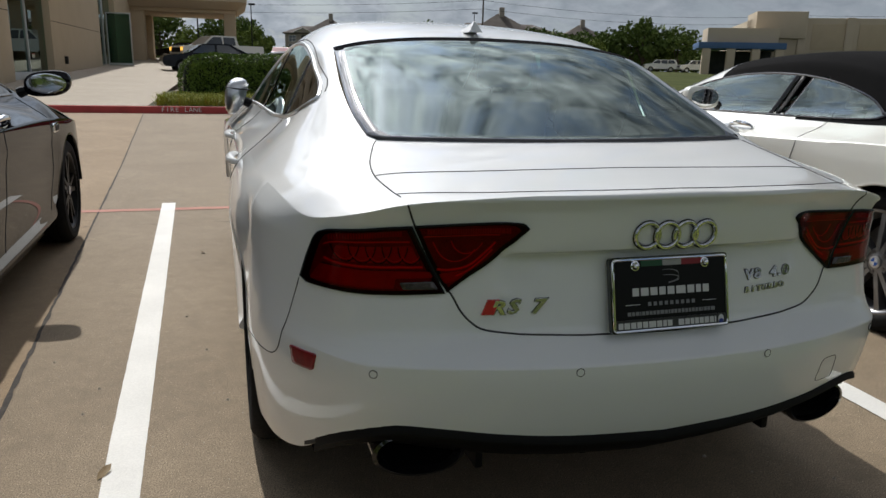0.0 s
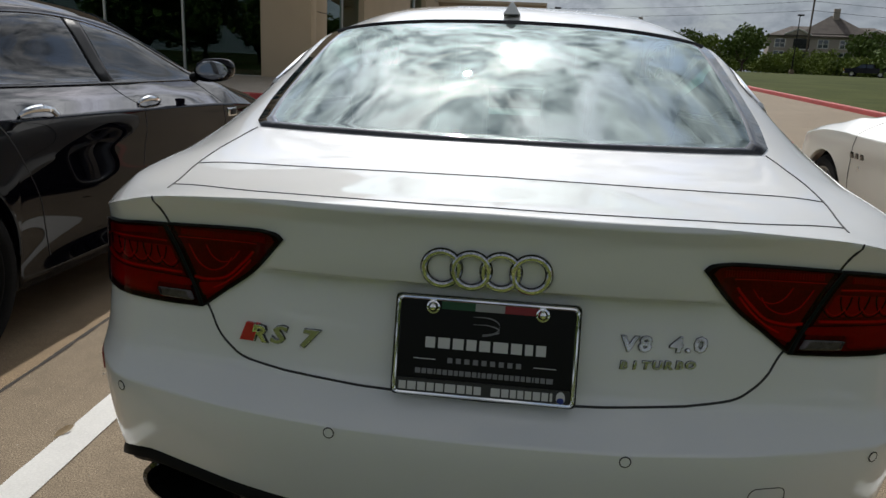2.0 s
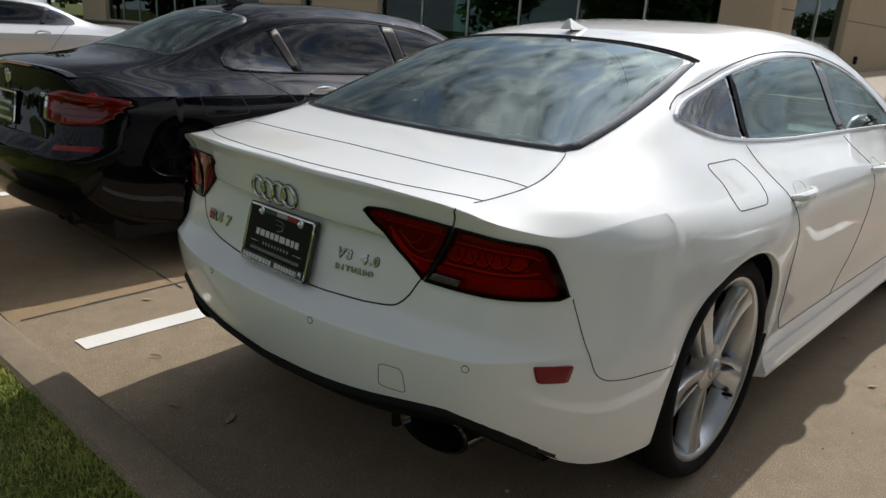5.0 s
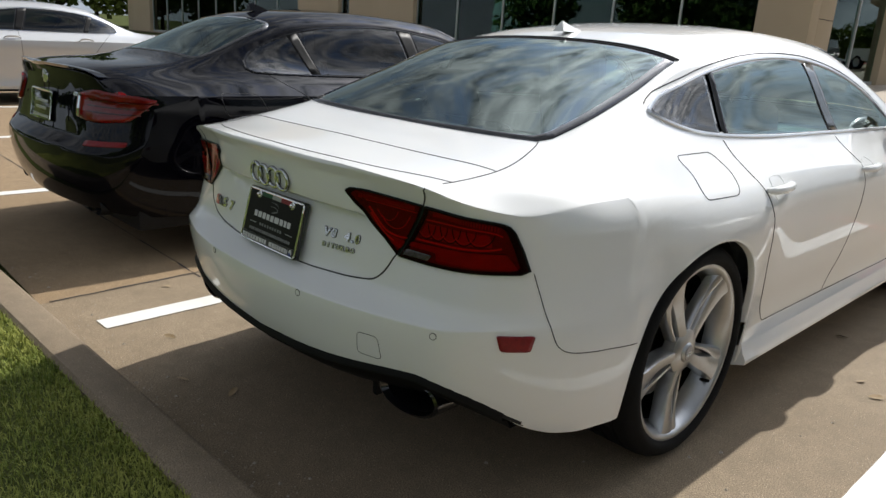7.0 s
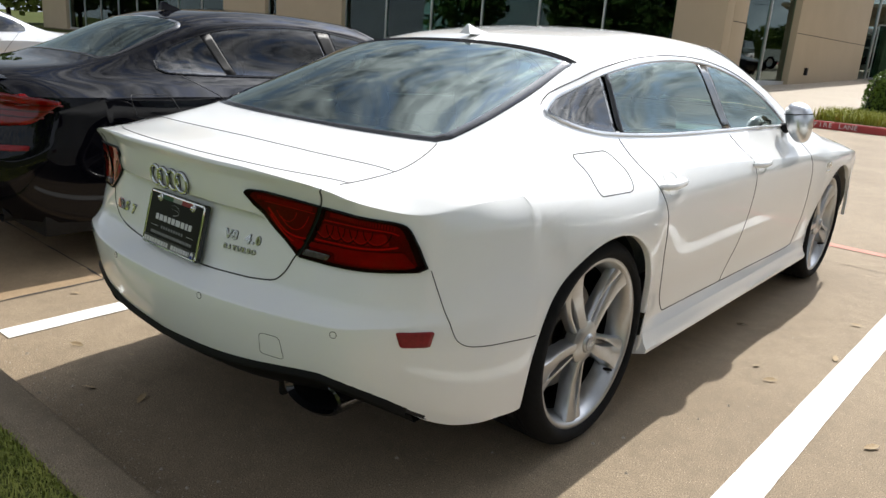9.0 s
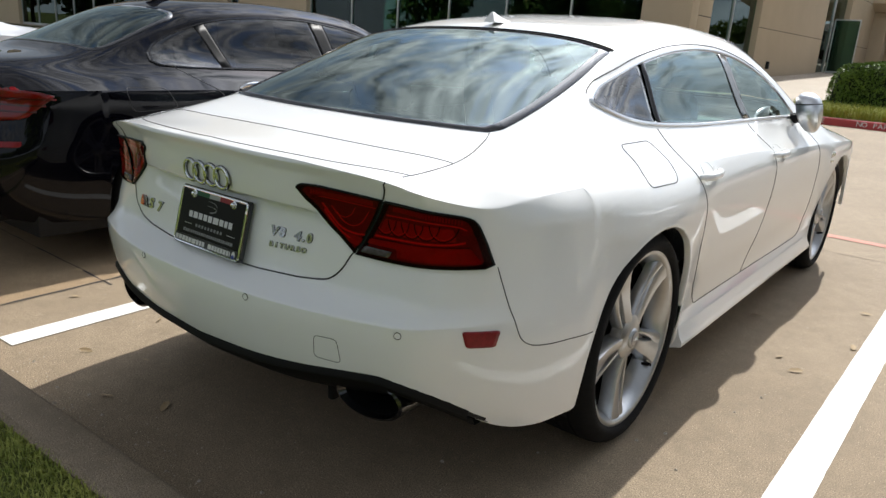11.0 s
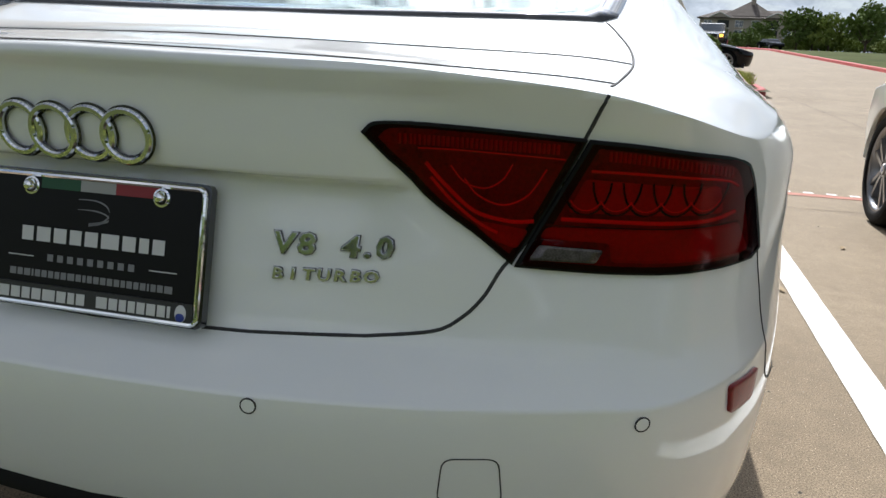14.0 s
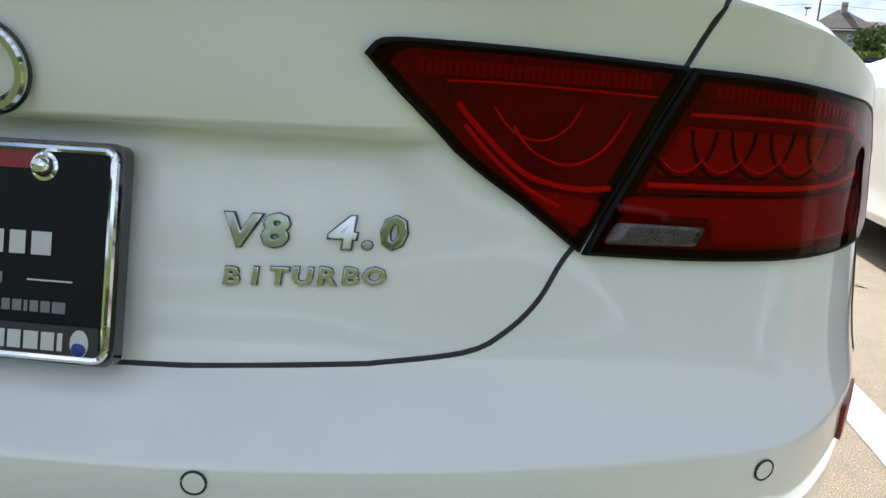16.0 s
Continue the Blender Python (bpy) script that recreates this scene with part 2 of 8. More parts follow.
def lathe(bm, prof, n=48, axis='x', close=False):
    """A turned form: prof is a list of (radius, offset along the axis)."""
    rings = []
    for r, o in prof:
        ring = []
        for j in range(n):
            t = 2 * math.pi * j / n
            c, s = r * math.cos(t), r * math.sin(t)
            ring.append(bm.verts.new((o, c, s) if axis == 'x' else (c, o, s) if axis == 'y' else (c, s, o)))
        rings.append(ring)
    pairs = list(zip(rings, rings[1:])) + ([(rings[-1], rings[0])] if close else [])
    for a, b in pairs:
        for j in range(n):
            bm.faces.new((a[j], a[(j + 1) % n], b[(j + 1) % n], b[j]))
    return bm


def spl(xs, ys, x):
    """Monotone cubic through the knots."""
    xs, ys, x = np.asarray(xs, float), np.asarray(ys, float), np.asarray(x, float)
    h = np.diff(xs)
    d = np.diff(ys) / h
    m = np.zeros_like(ys)
    m[0], m[-1] = d[0], d[-1]
    for i in range(1, len(xs) - 1):
        if d[i - 1] * d[i] > 0:
            w1, w2 = 2 * h[i] + h[i - 1], h[i] + 2 * h[i - 1]
            m[i] = (w1 + w2) / (w1 / d[i - 1] + w2 / d[i])
    k = np.clip(np.searchsorted(xs, x) - 1, 0, len(h) - 1)
    t = np.clip((x - xs[k]) / h[k], 0, 1)
    t2, t3 = t * t, t * t * t
    return (2 * t3 - 3 * t2 + 1) * ys[k] + (t3 - 2 * t2 + t) * h[k] * m[k] + (3 * t2 - 2 * t3) * ys[k + 1] + (t3 - t2) * h[k] * m[k + 1]


def sstep(a, b, x):
    t = np.clip((np.asarray(x, float) - a) / (b - a), 0, 1)
    return t * t * (3 - 2 * t)


# ---- car bodies ----
class Body:
    """A car's shell in its own axes: y = 0 at the rear, x to the right, the ground at z = 0. Made of a belt of upright sides that
    wraps round the rear and front, and a cap (deck, glass, roof, bonnet) of cross-sections laid on it."""

    def __init__(self, sp):
        self.sp = sp
        self.build()

    def rear_y(self, x, z, zt):
        sp = self.sp
        zz = z + (sp["lip"] - zt) * sstep(sp["lip"] - 0.34, sp["lip"] - 0.02, z)
        kz = sstep(0.66, 0.76, z)
        k = sstep(0.345, 0.395, x) * kz + sstep(0.40, 0.62, x) * (1 - kz)
        return spl(*zip(*sp["rear_mid"]), zz) * (1 - k) + spl(*zip(*sp["rear_side"]), zz) * k

    def side_x(self, y, z):
        sp = self.sp
        rear, door = spl(*zip(*sp["w_rear"]), z), spl(*zip(*sp["w_door"]), z)
        k = sstep(sp["arch"][0] + 0.30, sp["arch"][0] + 0.52, y) * (1 - sstep(sp["arch"][1] - 0.52, sp["arch"][1] - 0.30, y))
        x = rear * (1 - k) + door * k
        x = x - sp["tuck"] * (1 - sstep(sp["yc"], sp["yc"] + 0.32, y))
        if "blister" in sp:
            # the fender swells over the wheel and falls off towards the lamp
            x = x - sp["blister"] * (1 - sstep(0.50, 1.18, y)) * np.exp(-((z - 0.75) / 0.13) ** 2)
            # the flare's own edge: level along the top, then round and down to the arch
            yb = 0.800 + 0.10 * (1 - sstep(0.64, 0.81, z))
            x = x - 0.009 * (1 - sstep(yb - 0.075, yb + 0.075, y)) * sstep(0.46, 0.62, z) * (1 - sstep(0.79, 0.87, z))
        for yc in sp["arch"]:
            x = x + sp["bulge"] * np.exp(-((y - yc) / 0.42) ** 2 - ((z - 0.60) / 0.20) ** 2)
        return x

    def zshoulder(self, y):
        return spl(*zip(*self.sp["shoulder"]), y)

    def contour(self, col, z, zt):
        """The belt's point for a column: ('r', angle) round the rear, ('s', y) on the side, ('f', angle) round the front."""
        sp = self.sp
        kind, a = col
        if kind == 's':
            return float(self.side_x(a, z)), a
        if kind == 'r':
            yc = sp["yc"]
            share, w = float(np.interp(a, self.pt, self.px)), float(self.side_x(yc, z))
            if "w_corner" in sp:
                k = float(sstep(0.80, 1.0, share))
                w = w * k + float(spl(*zip(*sp["w_corner"]), z)) * (1 - k)
            x = w * share
            ry = float(self.rear_y(x, z, zt))
            return x, ry + (yc - ry) * float(np.interp(a, self.pt, self.pd))
        n, yc = 2.4, sp["yf"]
        w = float(self.side_x(yc, z))
        x = w * math.sin(a) ** (2 / n)
        fy = float(spl(*zip(*sp["front"]), z))
        return x, yc + (fy - yc) * math.cos(a) ** (2 / n)

    def build(self):
        sp = self.sp
        yc = sp["yc"]
        pl_ = np.array(smoothline(sp["plan"], 500))
        pl_[0], pl_[-1] = (0, 0), (1, 1)
        self.px, self.pd = np.maximum.accumulate(pl_[:, 0]), np.maximum.accumulate(np.maximum(pl_[:, 1], 0))
        self.pt = np.concatenate([[0], np.cumsum(np.hypot(np.diff(self.px), np.diff(self.pd)))])
        self.pt /= self.pt[-1]
        xc, lip = sp["corner_x"], sp["lip"]
        # columns: the rear arc in even steps of x, the corner in angle, the side in y, the front in angle
        w_top = float(spl(*zip(*sp["w_corner"]), sp["shoulder"][0][1])) - 0.006 if "w_corner" in sp else float(self.side_x(yc, sp["shoulder"][0][1]))
        nr = 44
        ang = [float(np.interp((xc * i / nr) / w_top, self.px, self.pt)) for i in range(nr + 1)]
        cols = [('r', a) for a in ang]
        m = 30
        # on from the corner to the side, closer together near the end
        for i in range(1, m):
            t = i / m
            cols.append(('r', ang[-1] + (1 - ang[-1]) * t))
        ys = set(np.round(np.arange(yc, sp["yf"] + 1e-6, 0.05), 4))
        if "blister" in sp:
            ys |= set(np.round(np.arange(yc, yc + 0.30, 0.0125), 4))
        for a in sp["arch"]:
            r = sp["arch_r"]
            ys |= {round(a + r * math.cos(t), 4) for t in np.linspace(0.0, math.pi, 41)} | {round(a + r + 0.002, 4), round(a - r - 0.002, 4)}
        ys = sorted(y for y in ys if yc <= y <= sp["yf"])
        ys = [y for i, y in enumerate(ys) if i == 0 or y - ys[i - 1] > 0.0015]
        cols += [('s', y) for y in ys]
        nf = 26
        cols += [('f', math.pi / 2 * (1 - i / nf)) for i in range(1, nf + 1)]
        self.cols, self.nr = cols, nr
        # the height of the belt's top in each column
        zts, ring = [], []
        for i, c in enumerate(cols):
            if i <= nr:
                zt = float(spl(*zip(*sp["lip_line"]), xc * i / nr))
            else:
                zt = sp["shoulder"][0][1]
                for _ in range(4):
                    x, y = self.contour(c, zt, zt)
                    zt = float(self.zshoulder(y))
            zts.append(zt)
        # the belt
        vv = sp["rows"]
        nv = len(vv)
        V = []
        for c, zt in zip(cols, zts):
            zb = sp["sill"]
            x, y = self.contour(c, 0.5, zt)
            if c[0] == 'r':
                zb = float(spl(*zip(*sp["bottom"]), x))
            elif c[0] == 'f':
                zb = 0.22
            elif y < sp["arch"][0]:
                zb = sp["bottom"][-1][1]
            for a in sp["arch"]:
                for _ in range(6):
                    x, y = self.contour(c, zb, zt)
                    if abs(y - a) <= sp["arch_r"] + 1e-4:
                        zb = max(zb, sp["hub_z"] + math.sqrt(max(0, sp["arch_r"] ** 2 - (y - a) ** 2)))
            low = []
            for v in vv:
                z = zb + (zt - zb) * v
                if c[0] == 'r' and zb <= 0.52:
                    # level rows round the rear, so that creases run straight
                    z = min(max(sp["sill"] + (lip - sp["sill"]) * v, zb + 0.002 * v), zt - 0.002 * (1 - v))
                x, y = self.contour(c, z, zt)
                low.append((x, y, z))
            V.append(low)
        belt = np.array(V)
        ring = belt[:, -1, :]
        # the cap
        st = sp["sections"]
        sy = [s[0] for s in st]
        kb = sp["knots"]

        def sec(y, b):
            px = [float(spl(sy, [s[1][k] for s in st], y)) for k in range(len(kb))]
            pz = [float(spl(sy, [s[2][k] for s in st], y)) for k in range(len(kb))]
            return float(spl(kb, px, b)), float(spl(kb, pz, b))
        bs = []
        for j in range(nr + 1):
            xt, y = ring[j, 0], ring[j, 1]
            lo, hi = 0.0, 1.0
            for _ in range(24):
                mid = (lo + hi) / 2
                if sec(y, mid)[0] < xt:
                    lo = mid
                else:
                    hi = mid
            bs.append((lo + hi) / 2 if 0 < j < nr else (0.0 if j == 0 else 1.0))
        edge = ring[nr:, :]
        e0, e1 = edge[0, 1], sp["cap_end"]
        keep = [i for i in range(len(edge)) if edge[i, 1] <= e1 and cols[nr + i][0] != 'f']
        ei = keep[-1]
        e1 = edge[ei, 1]
        px = np.array([[float(spl(sy, [s[1][k] for s in st], y)) for k in range(len(kb))] for y in np.linspace(0, sp["length"], 500)])
        pz = np.array([[float(spl(sy, [s[2][k] for s in st], y)) for k in range(len(kb))] for y in np.linspace(0, sp["length"], 500)])
        gy = np.linspace(0, sp["length"], 500)

        def secf(y, b):
            return (float(spl(kb, [np.interp(y, gy, px[:, k]) for k in range(len(kb))], b)), float(spl(kb, [np.interp(y, gy, pz[:, k]) for k in range(len(kb))], b)))
        cap = np.zeros((ei + 1, nr + 1, 3))
        for j in range(nr + 1):
            s0 = ring[j]
            q = secf(s0[1], bs[j])
            dx, dz = s0[0] - q[0], s0[2] - q[1]
            for i in range(ei + 1):
                f = (edge[i, 1] - e0) / (e1 - e0)
                y = s0[1] + (e1 - s0[1]) * f
                x, z = secf(y, bs[j])
                d = math.exp(-((y - s0[1]) / 0.10) ** 2)
                # the outer line is the belt's own top; ease onto it
                if j == nr:
                    x, y, z = edge[i]
                else:
                    ox, oz = secf(y, 1.0)
                    k = sstep(0.72, 1.0, bs[j])
                    yy = edge[i, 1]
                    x = x + dx * d + (edge[i, 0] - ox) * k * (1 - d)
                    z = z + dz * d + (edge[i, 2] - oz) * k * (1 - d)
                cap[i, j] = (x, y, z)
        cap[:, 0, 0] = 0
        belt[0, :, 0] = 0
        self.belt, self.cap, self.ei = belt, cap, ei
        verts, faces, tag = [], [], []
        nc = len(cols)
        bid = lambda c, r: c * nv + r
        verts += [tuple(p) for p in belt.reshape(-1, 3)]
        off = len(verts)
        cid = {}
        for i in range(ei + 1):
            for j in range(nr + 1):
                if i == 0:
                    cid[i, j] = bid(j, nv - 1)
                elif j == nr:
                    cid[i, j] = bid(nr + i, nv - 1)
                else:
                    cid[i, j] = len(verts)
                    verts.append(tuple(cap[i, j]))
        for c in range(nc - 1):
            for r in range(nv - 1):
                faces.append((bid(c, r), bid(c + 1, r), bid(c + 1, r + 1), bid(c, r + 1)))
                tag.append(('b', c, r))
        for i in range(ei):
            for j in range(nr):
                faces.append((cid[i, j], cid[i, j + 1], cid[i + 1, j + 1], cid[i + 1, j]))
                tag.append(('c', i, j))
        # the nose: the belt's front arc closed to the cap's last row
        self.V = np.array(verts)
        self.F, self.tag = faces, tag
        nose = [cid[ei, j] for j in range(nr + 1)]
        rest = [bid(c, nv - 1) for c in range(nr + ei, nc)]
        a, b = nose[::-1], rest
        k = max(len(a), len(b))
        ra = [a[round(t * (len(a) - 1) / (k - 1))] for t in range(k)]
        rb = [b[round(t * (len(b) - 1) / (k - 1))] for t in range(k)]
        for t in range(k - 1):
            f = []
            for v in (ra[t], rb[t], rb[t + 1], ra[t + 1]):
                if v not in f:
                    f.append(v)
            if len(f) > 2:
                self.F.append(tuple(f))
                self.tag.append(('n', t, 0))
        # soften the shell locally: (centre, radius, passes)
        nb = collections.defaultdict(set)
        for f in self.F:
            for a_, b_ in zip(f, f[1:] + f[:1]):
                nb[a_].add(b_)
                nb[b_].add(a_)
        for cen_, rad_, passes in sp.get("soften", ()):
            dist = np.linalg.norm((self.V - np.array(cen_)) / np.array(rad_), axis=1)
            ids = np.nonzero(dist < 1)[0]
            for _ in range(passes):
                new_v = {}
                for i in ids:
                    if len(nb[i]) < 3:
                        continue
                    w_ = 0.6 * (1 - sstep(0.5, 1.0, dist[i]))
                    new_v[i] = self.V[i] * (1 - w_) + np.mean(self.V[list(nb[i])], axis=0) * w_
                for i, p_ in new_v.items():
                    self.V[i] = p_
        # mirror
        nvx = len(self.V)
        mir = self.V * np.array([-1, 1, 1])
        cen = np.abs(self.V[:, 0]) < 1e-7
        idx = np.arange(nvx) + nvx
        idx[cen] = np.arange(nvx)[cen]
        V2 = np.vstack([self.V, mir])
        F2 = list(self.F) + [tuple(int(idx[v]) for v in f[::-1]) for f in self.F]
        T2 = list(self.tag) + [(t[0], t[1], t[2], 'm') for t in self.tag]
        self.V2, self.F2, self.T2 = V2, F2, T2
        nrm = np.zeros_like(V2)
        for f in F2:
            p = V2[list(f)]
            nn = np.cross(p[2] - p[0], p[-1] - p[1])
            for v in f:
                nrm[v] += nn
        ln = np.linalg.norm(nrm, axis=1)
        ln[ln < 1e-12] = 1
        self.N2 = nrm / ln[:, None]
        # even out the normals where the shell is smooth, so that the gloss runs clean; creases stay
        e_ = np.array(sorted({(min(a_, b_), max(a_, b_)) for f in F2 for a_, b_ in zip(f, f[1:] + f[:1])}))
        for _ in range(sp.get("even_passes", 14)):
            acc = self.N2 * 0.5
            dot_ = np.einsum('ij,ij->i', self.N2[e_[:, 0]], self.N2[e_[:, 1]])
            w_ = (sstep(0.968, 0.9985, dot_))[:, None]
            np.add.at(acc, e_[:, 0], self.N2[e_[:, 1]] * w_)
            np.add.at(acc, e_[:, 1], self.N2[e_[:, 0]] * w_)
            self.N2 = acc / np.maximum(np.linalg.norm(acc, axis=1), 1e-12)[:, None]
        # point all normals outward
        mid = np.array([0, sp["length"] / 2, 0.55])
        if np.mean(np.einsum('ij,ij->i', self.N2, V2 - mid) > 0) < 0.5:
            self.N2 = -self.N2
            self.F2 = [f[::-1] for f in F2]
        self.tree = BVHTree.FromPolygons([tuple(v) for v in V2], self.F2)

    def hit(self, o, d):
        p, nn, _, _ = self.tree.ray_cast(Vector(o), Vector(d))
        if p is None:
            p, nn, _, _ = self.tree.find_nearest(Vector(o))
        d = Vector(d)
        if nn.dot(d) > 0:
            nn = -nn
        return p, nn

    def rear(self, x, z):
        return self.hit((x, -3, z), (0, 1, 0))

    def side(self, y, z, s=1):
        return self.hit((3 * s, y, z), (-s, 0, 0))

    def top(self, x, y):
        return self.hit((x, y, 4), (0, 0, -1))

    def emit(self, root, groups, material, drop=None):
        """Splits the shell's faces among named parts, with the whole shell's normals kept, so that no seam shows in the gloss."""
        by = collections.defaultdict(list)
        for f, t in zip(self.F2, self.T2):
            c = self.V2[list(f)].mean(axis=0)
            if drop and drop(c):
                continue
            by[groups(c, t)].append(f)
        out = {}
        for name, fs in by.items():
            used = sorted({v for f in fs for v in f})
            mp = {v: i for i, v in enumerate(used)}
            ob = finish(name, self.V2[used], [[mp[v] for v in f] for f in fs], material, root, normals=self.N2[used])
            out.setdefault(name, ob)
        return out


def inside(poly, x, y):
    c = False
    for (x0, y0), (x1, y1) in zip(poly, poly[1:] + poly[:1]):
        if (y0 > y) != (y1 > y) and x < (x1 - x0) * (y - y0) / (y1 - y0) + x0:
            c = not c
    return c


def rounded(pts, r, seg=6):
    """A polygon with rounded corners; r: one radius, or one a corner."""
    k = len(pts)
    rs = [r] * k if np.isscalar(r) else r
    out = []
    for i in range(k):
        p, a, b = Vector(pts[i]), Vector(pts[i - 1]), Vector(pts[(i + 1) % k])
        da, db = (a - p), (b - p)
        q = min(rs[i], da.length * 0.45, db.length * 0.45)
        s, e = p + da.normalized() * q, p + db.normalized() * q
        for t in np.linspace(0, 1, seg + 1):
            v = s * (1 - t) ** 2 + p * 2 * t * (1 - t) + e * t * t
            out.append((v.x, v.y))
    return out


def dense(pts, step, closed=True):
    out = []
    k = len(pts)
    for i in range(k if closed else k - 1):
        a, b = np.array(pts[i]), np.array(pts[(i + 1) % k])
        m = max(1, int(np.linalg.norm(b - a) / step))
        for t in range(m):
            out.append(tuple(a + (b - a) * t / m))
    if not closed:
        out.append(tuple(pts[-1]))
    return out


def panel(name, proj, outline, material, parent, lift=0.004, rings=10, step=0.02, centre=None, border=0.0, label="", sink=-0.004, mats=None, bulge=0.0, even=None):
    """A skin laid on a body: the outline (2D, in the axes of proj) shrunk ring by ring to its centre, each point dropped on the
    body and lifted off it. border: the share of the way in that takes the second material."""
    ol = dense(outline, step)
    c = np.array(centre if centre is not None else np.mean(ol, axis=0))
    fr = [0.0, 0.0] + [border] * (border > 0) + list(np.linspace(max(border, 0.0), 0.97, rings + 1)[1:])
    verts, faces, mi = [], [], []
    k = len(ol)
    for ri, f in enumerate(fr):
        for p in ol:
            q = np.array(p) * (1 - f) + c * f
            P, N = proj(float(q[0]), float(q[1]))
            h = sink if ri == 0 else lift + bulge * (1 - (1 - f) ** 2)
            verts.append(P + N * h)
    P, N = proj(float(c[0]), float(c[1]))
    verts.append(P + N * (lift + bulge))
    for ri in range(len(fr) - 1):
        for j in range(k):
            faces.append((ri * k + j, ri * k + (j + 1) % k, (ri + 1) * k + (j + 1) % k, (ri + 1) * k + j))
            mi.append(1 if (border > 0 and fr[ri + 1] <= border + 1e-9) else 0)
    last = (len(fr) - 1) * k
    for j in range(k):
        faces.append((last + j, last + (j + 1) % k, len(verts) - 1))
        mi.append(0)
    if even is not None:
        # float glass: one smooth surface through all the points
        A = np.array([tuple(v) for v in verts])
        u, v = [A[:, i] for i in range(3) if i != even]
        u, v = u - u.mean(), v - v.mean()
        if even == 2:
            M = np.stack([v ** 0, v, v ** 2, v ** 3, u ** 2, u ** 2 * v, u ** 2 * v ** 2, u ** 4], 1)
        else:
            M = np.stack([v ** 0, v, v ** 2, v ** 3, u, u * v, u ** 2, u ** 2 * v, u ** 3, u * v ** 2, u ** 4, u ** 3 * v, u ** 2 * v ** 2], 1)
        sol = np.linalg.lstsq(M[k:], A[k:, even], rcond=None)[0]
        fit_ = M @ sol
        # the outermost ring stays on the body, the rest is the even sheet
        A[2 * k:, even] = fit_[2 * k:]
        verts = [Vector(p) for p in A]
    # face outward
    a, b, d = (Vector(verts[v]) for v in faces[k + 2][:3])
    P, N = proj(*[float(v) for v in ol[2]])
    if (b - a).cross(d - a).dot(N) < 0:
        faces = [f[::-1] for f in faces]
    return finish(name, verts, faces, material, parent, label, mats=mi if border > 0 else None)


def seam(name, proj, line, parent, material=None, w=0.0022, step=0.012, closed=False, lift=0.0003, label=""):
    """A shut line or trim that runs over a body: a flat tube along the projected line."""
    pts = dense(line, step, closed)
    bm = bmesh.new()
    P = []
    for p in pts:
        q, N = proj(float(p[0]), float(p[1]))
        P.append(q + N * (lift - w * 0.3))
    tube(bm, P, w, 6, closed)
    return part(name, bm, material or M_SHUT, parent, label)


def smoothline(pts, n=60):
    """A soft curve through 2D points."""
    pts = [np.array(p, float) for p in pts]
    t = np.cumsum([0] + [np.linalg.norm(b - a) for a, b in zip(pts, pts[1:])])
    out = []
    for u in np.linspace(0, t[-1], n):
        i = int(np.clip(np.searchsorted(t, u) - 1, 0, len(pts) - 2))
        p0, p1, p2, p3 = pts[max(0, i - 1)], pts[i], pts[i + 1], pts[min(len(pts) - 1, i + 2)]
        s = (u - t[i]) / (t[i + 1] - t[i])
        out.append(tuple(0.5 * ((2 * p1) + (p2 - p0) * s + (2 * p0 - 5 * p1 + 4 * p2 - p3) * s ** 2 + (3 * p1 - p0 - 3 * p2 + p3) * s ** 3)))
    return out


def rows_at(lip, sill, marks, n=60):
    """Row shares from 0 to 1, with rows at the marked heights and closer round them."""
    z = list(np.linspace(sill, lip, n)) + list(marks)
    z = sorted(z)
    out = [z[0]]
    for q in z[1:]:
        if q - out[-1] > 0.0025:
            out.append(q)
    out[-1] = lip
    return [(q - sill) / (lip - sill) for q in out]

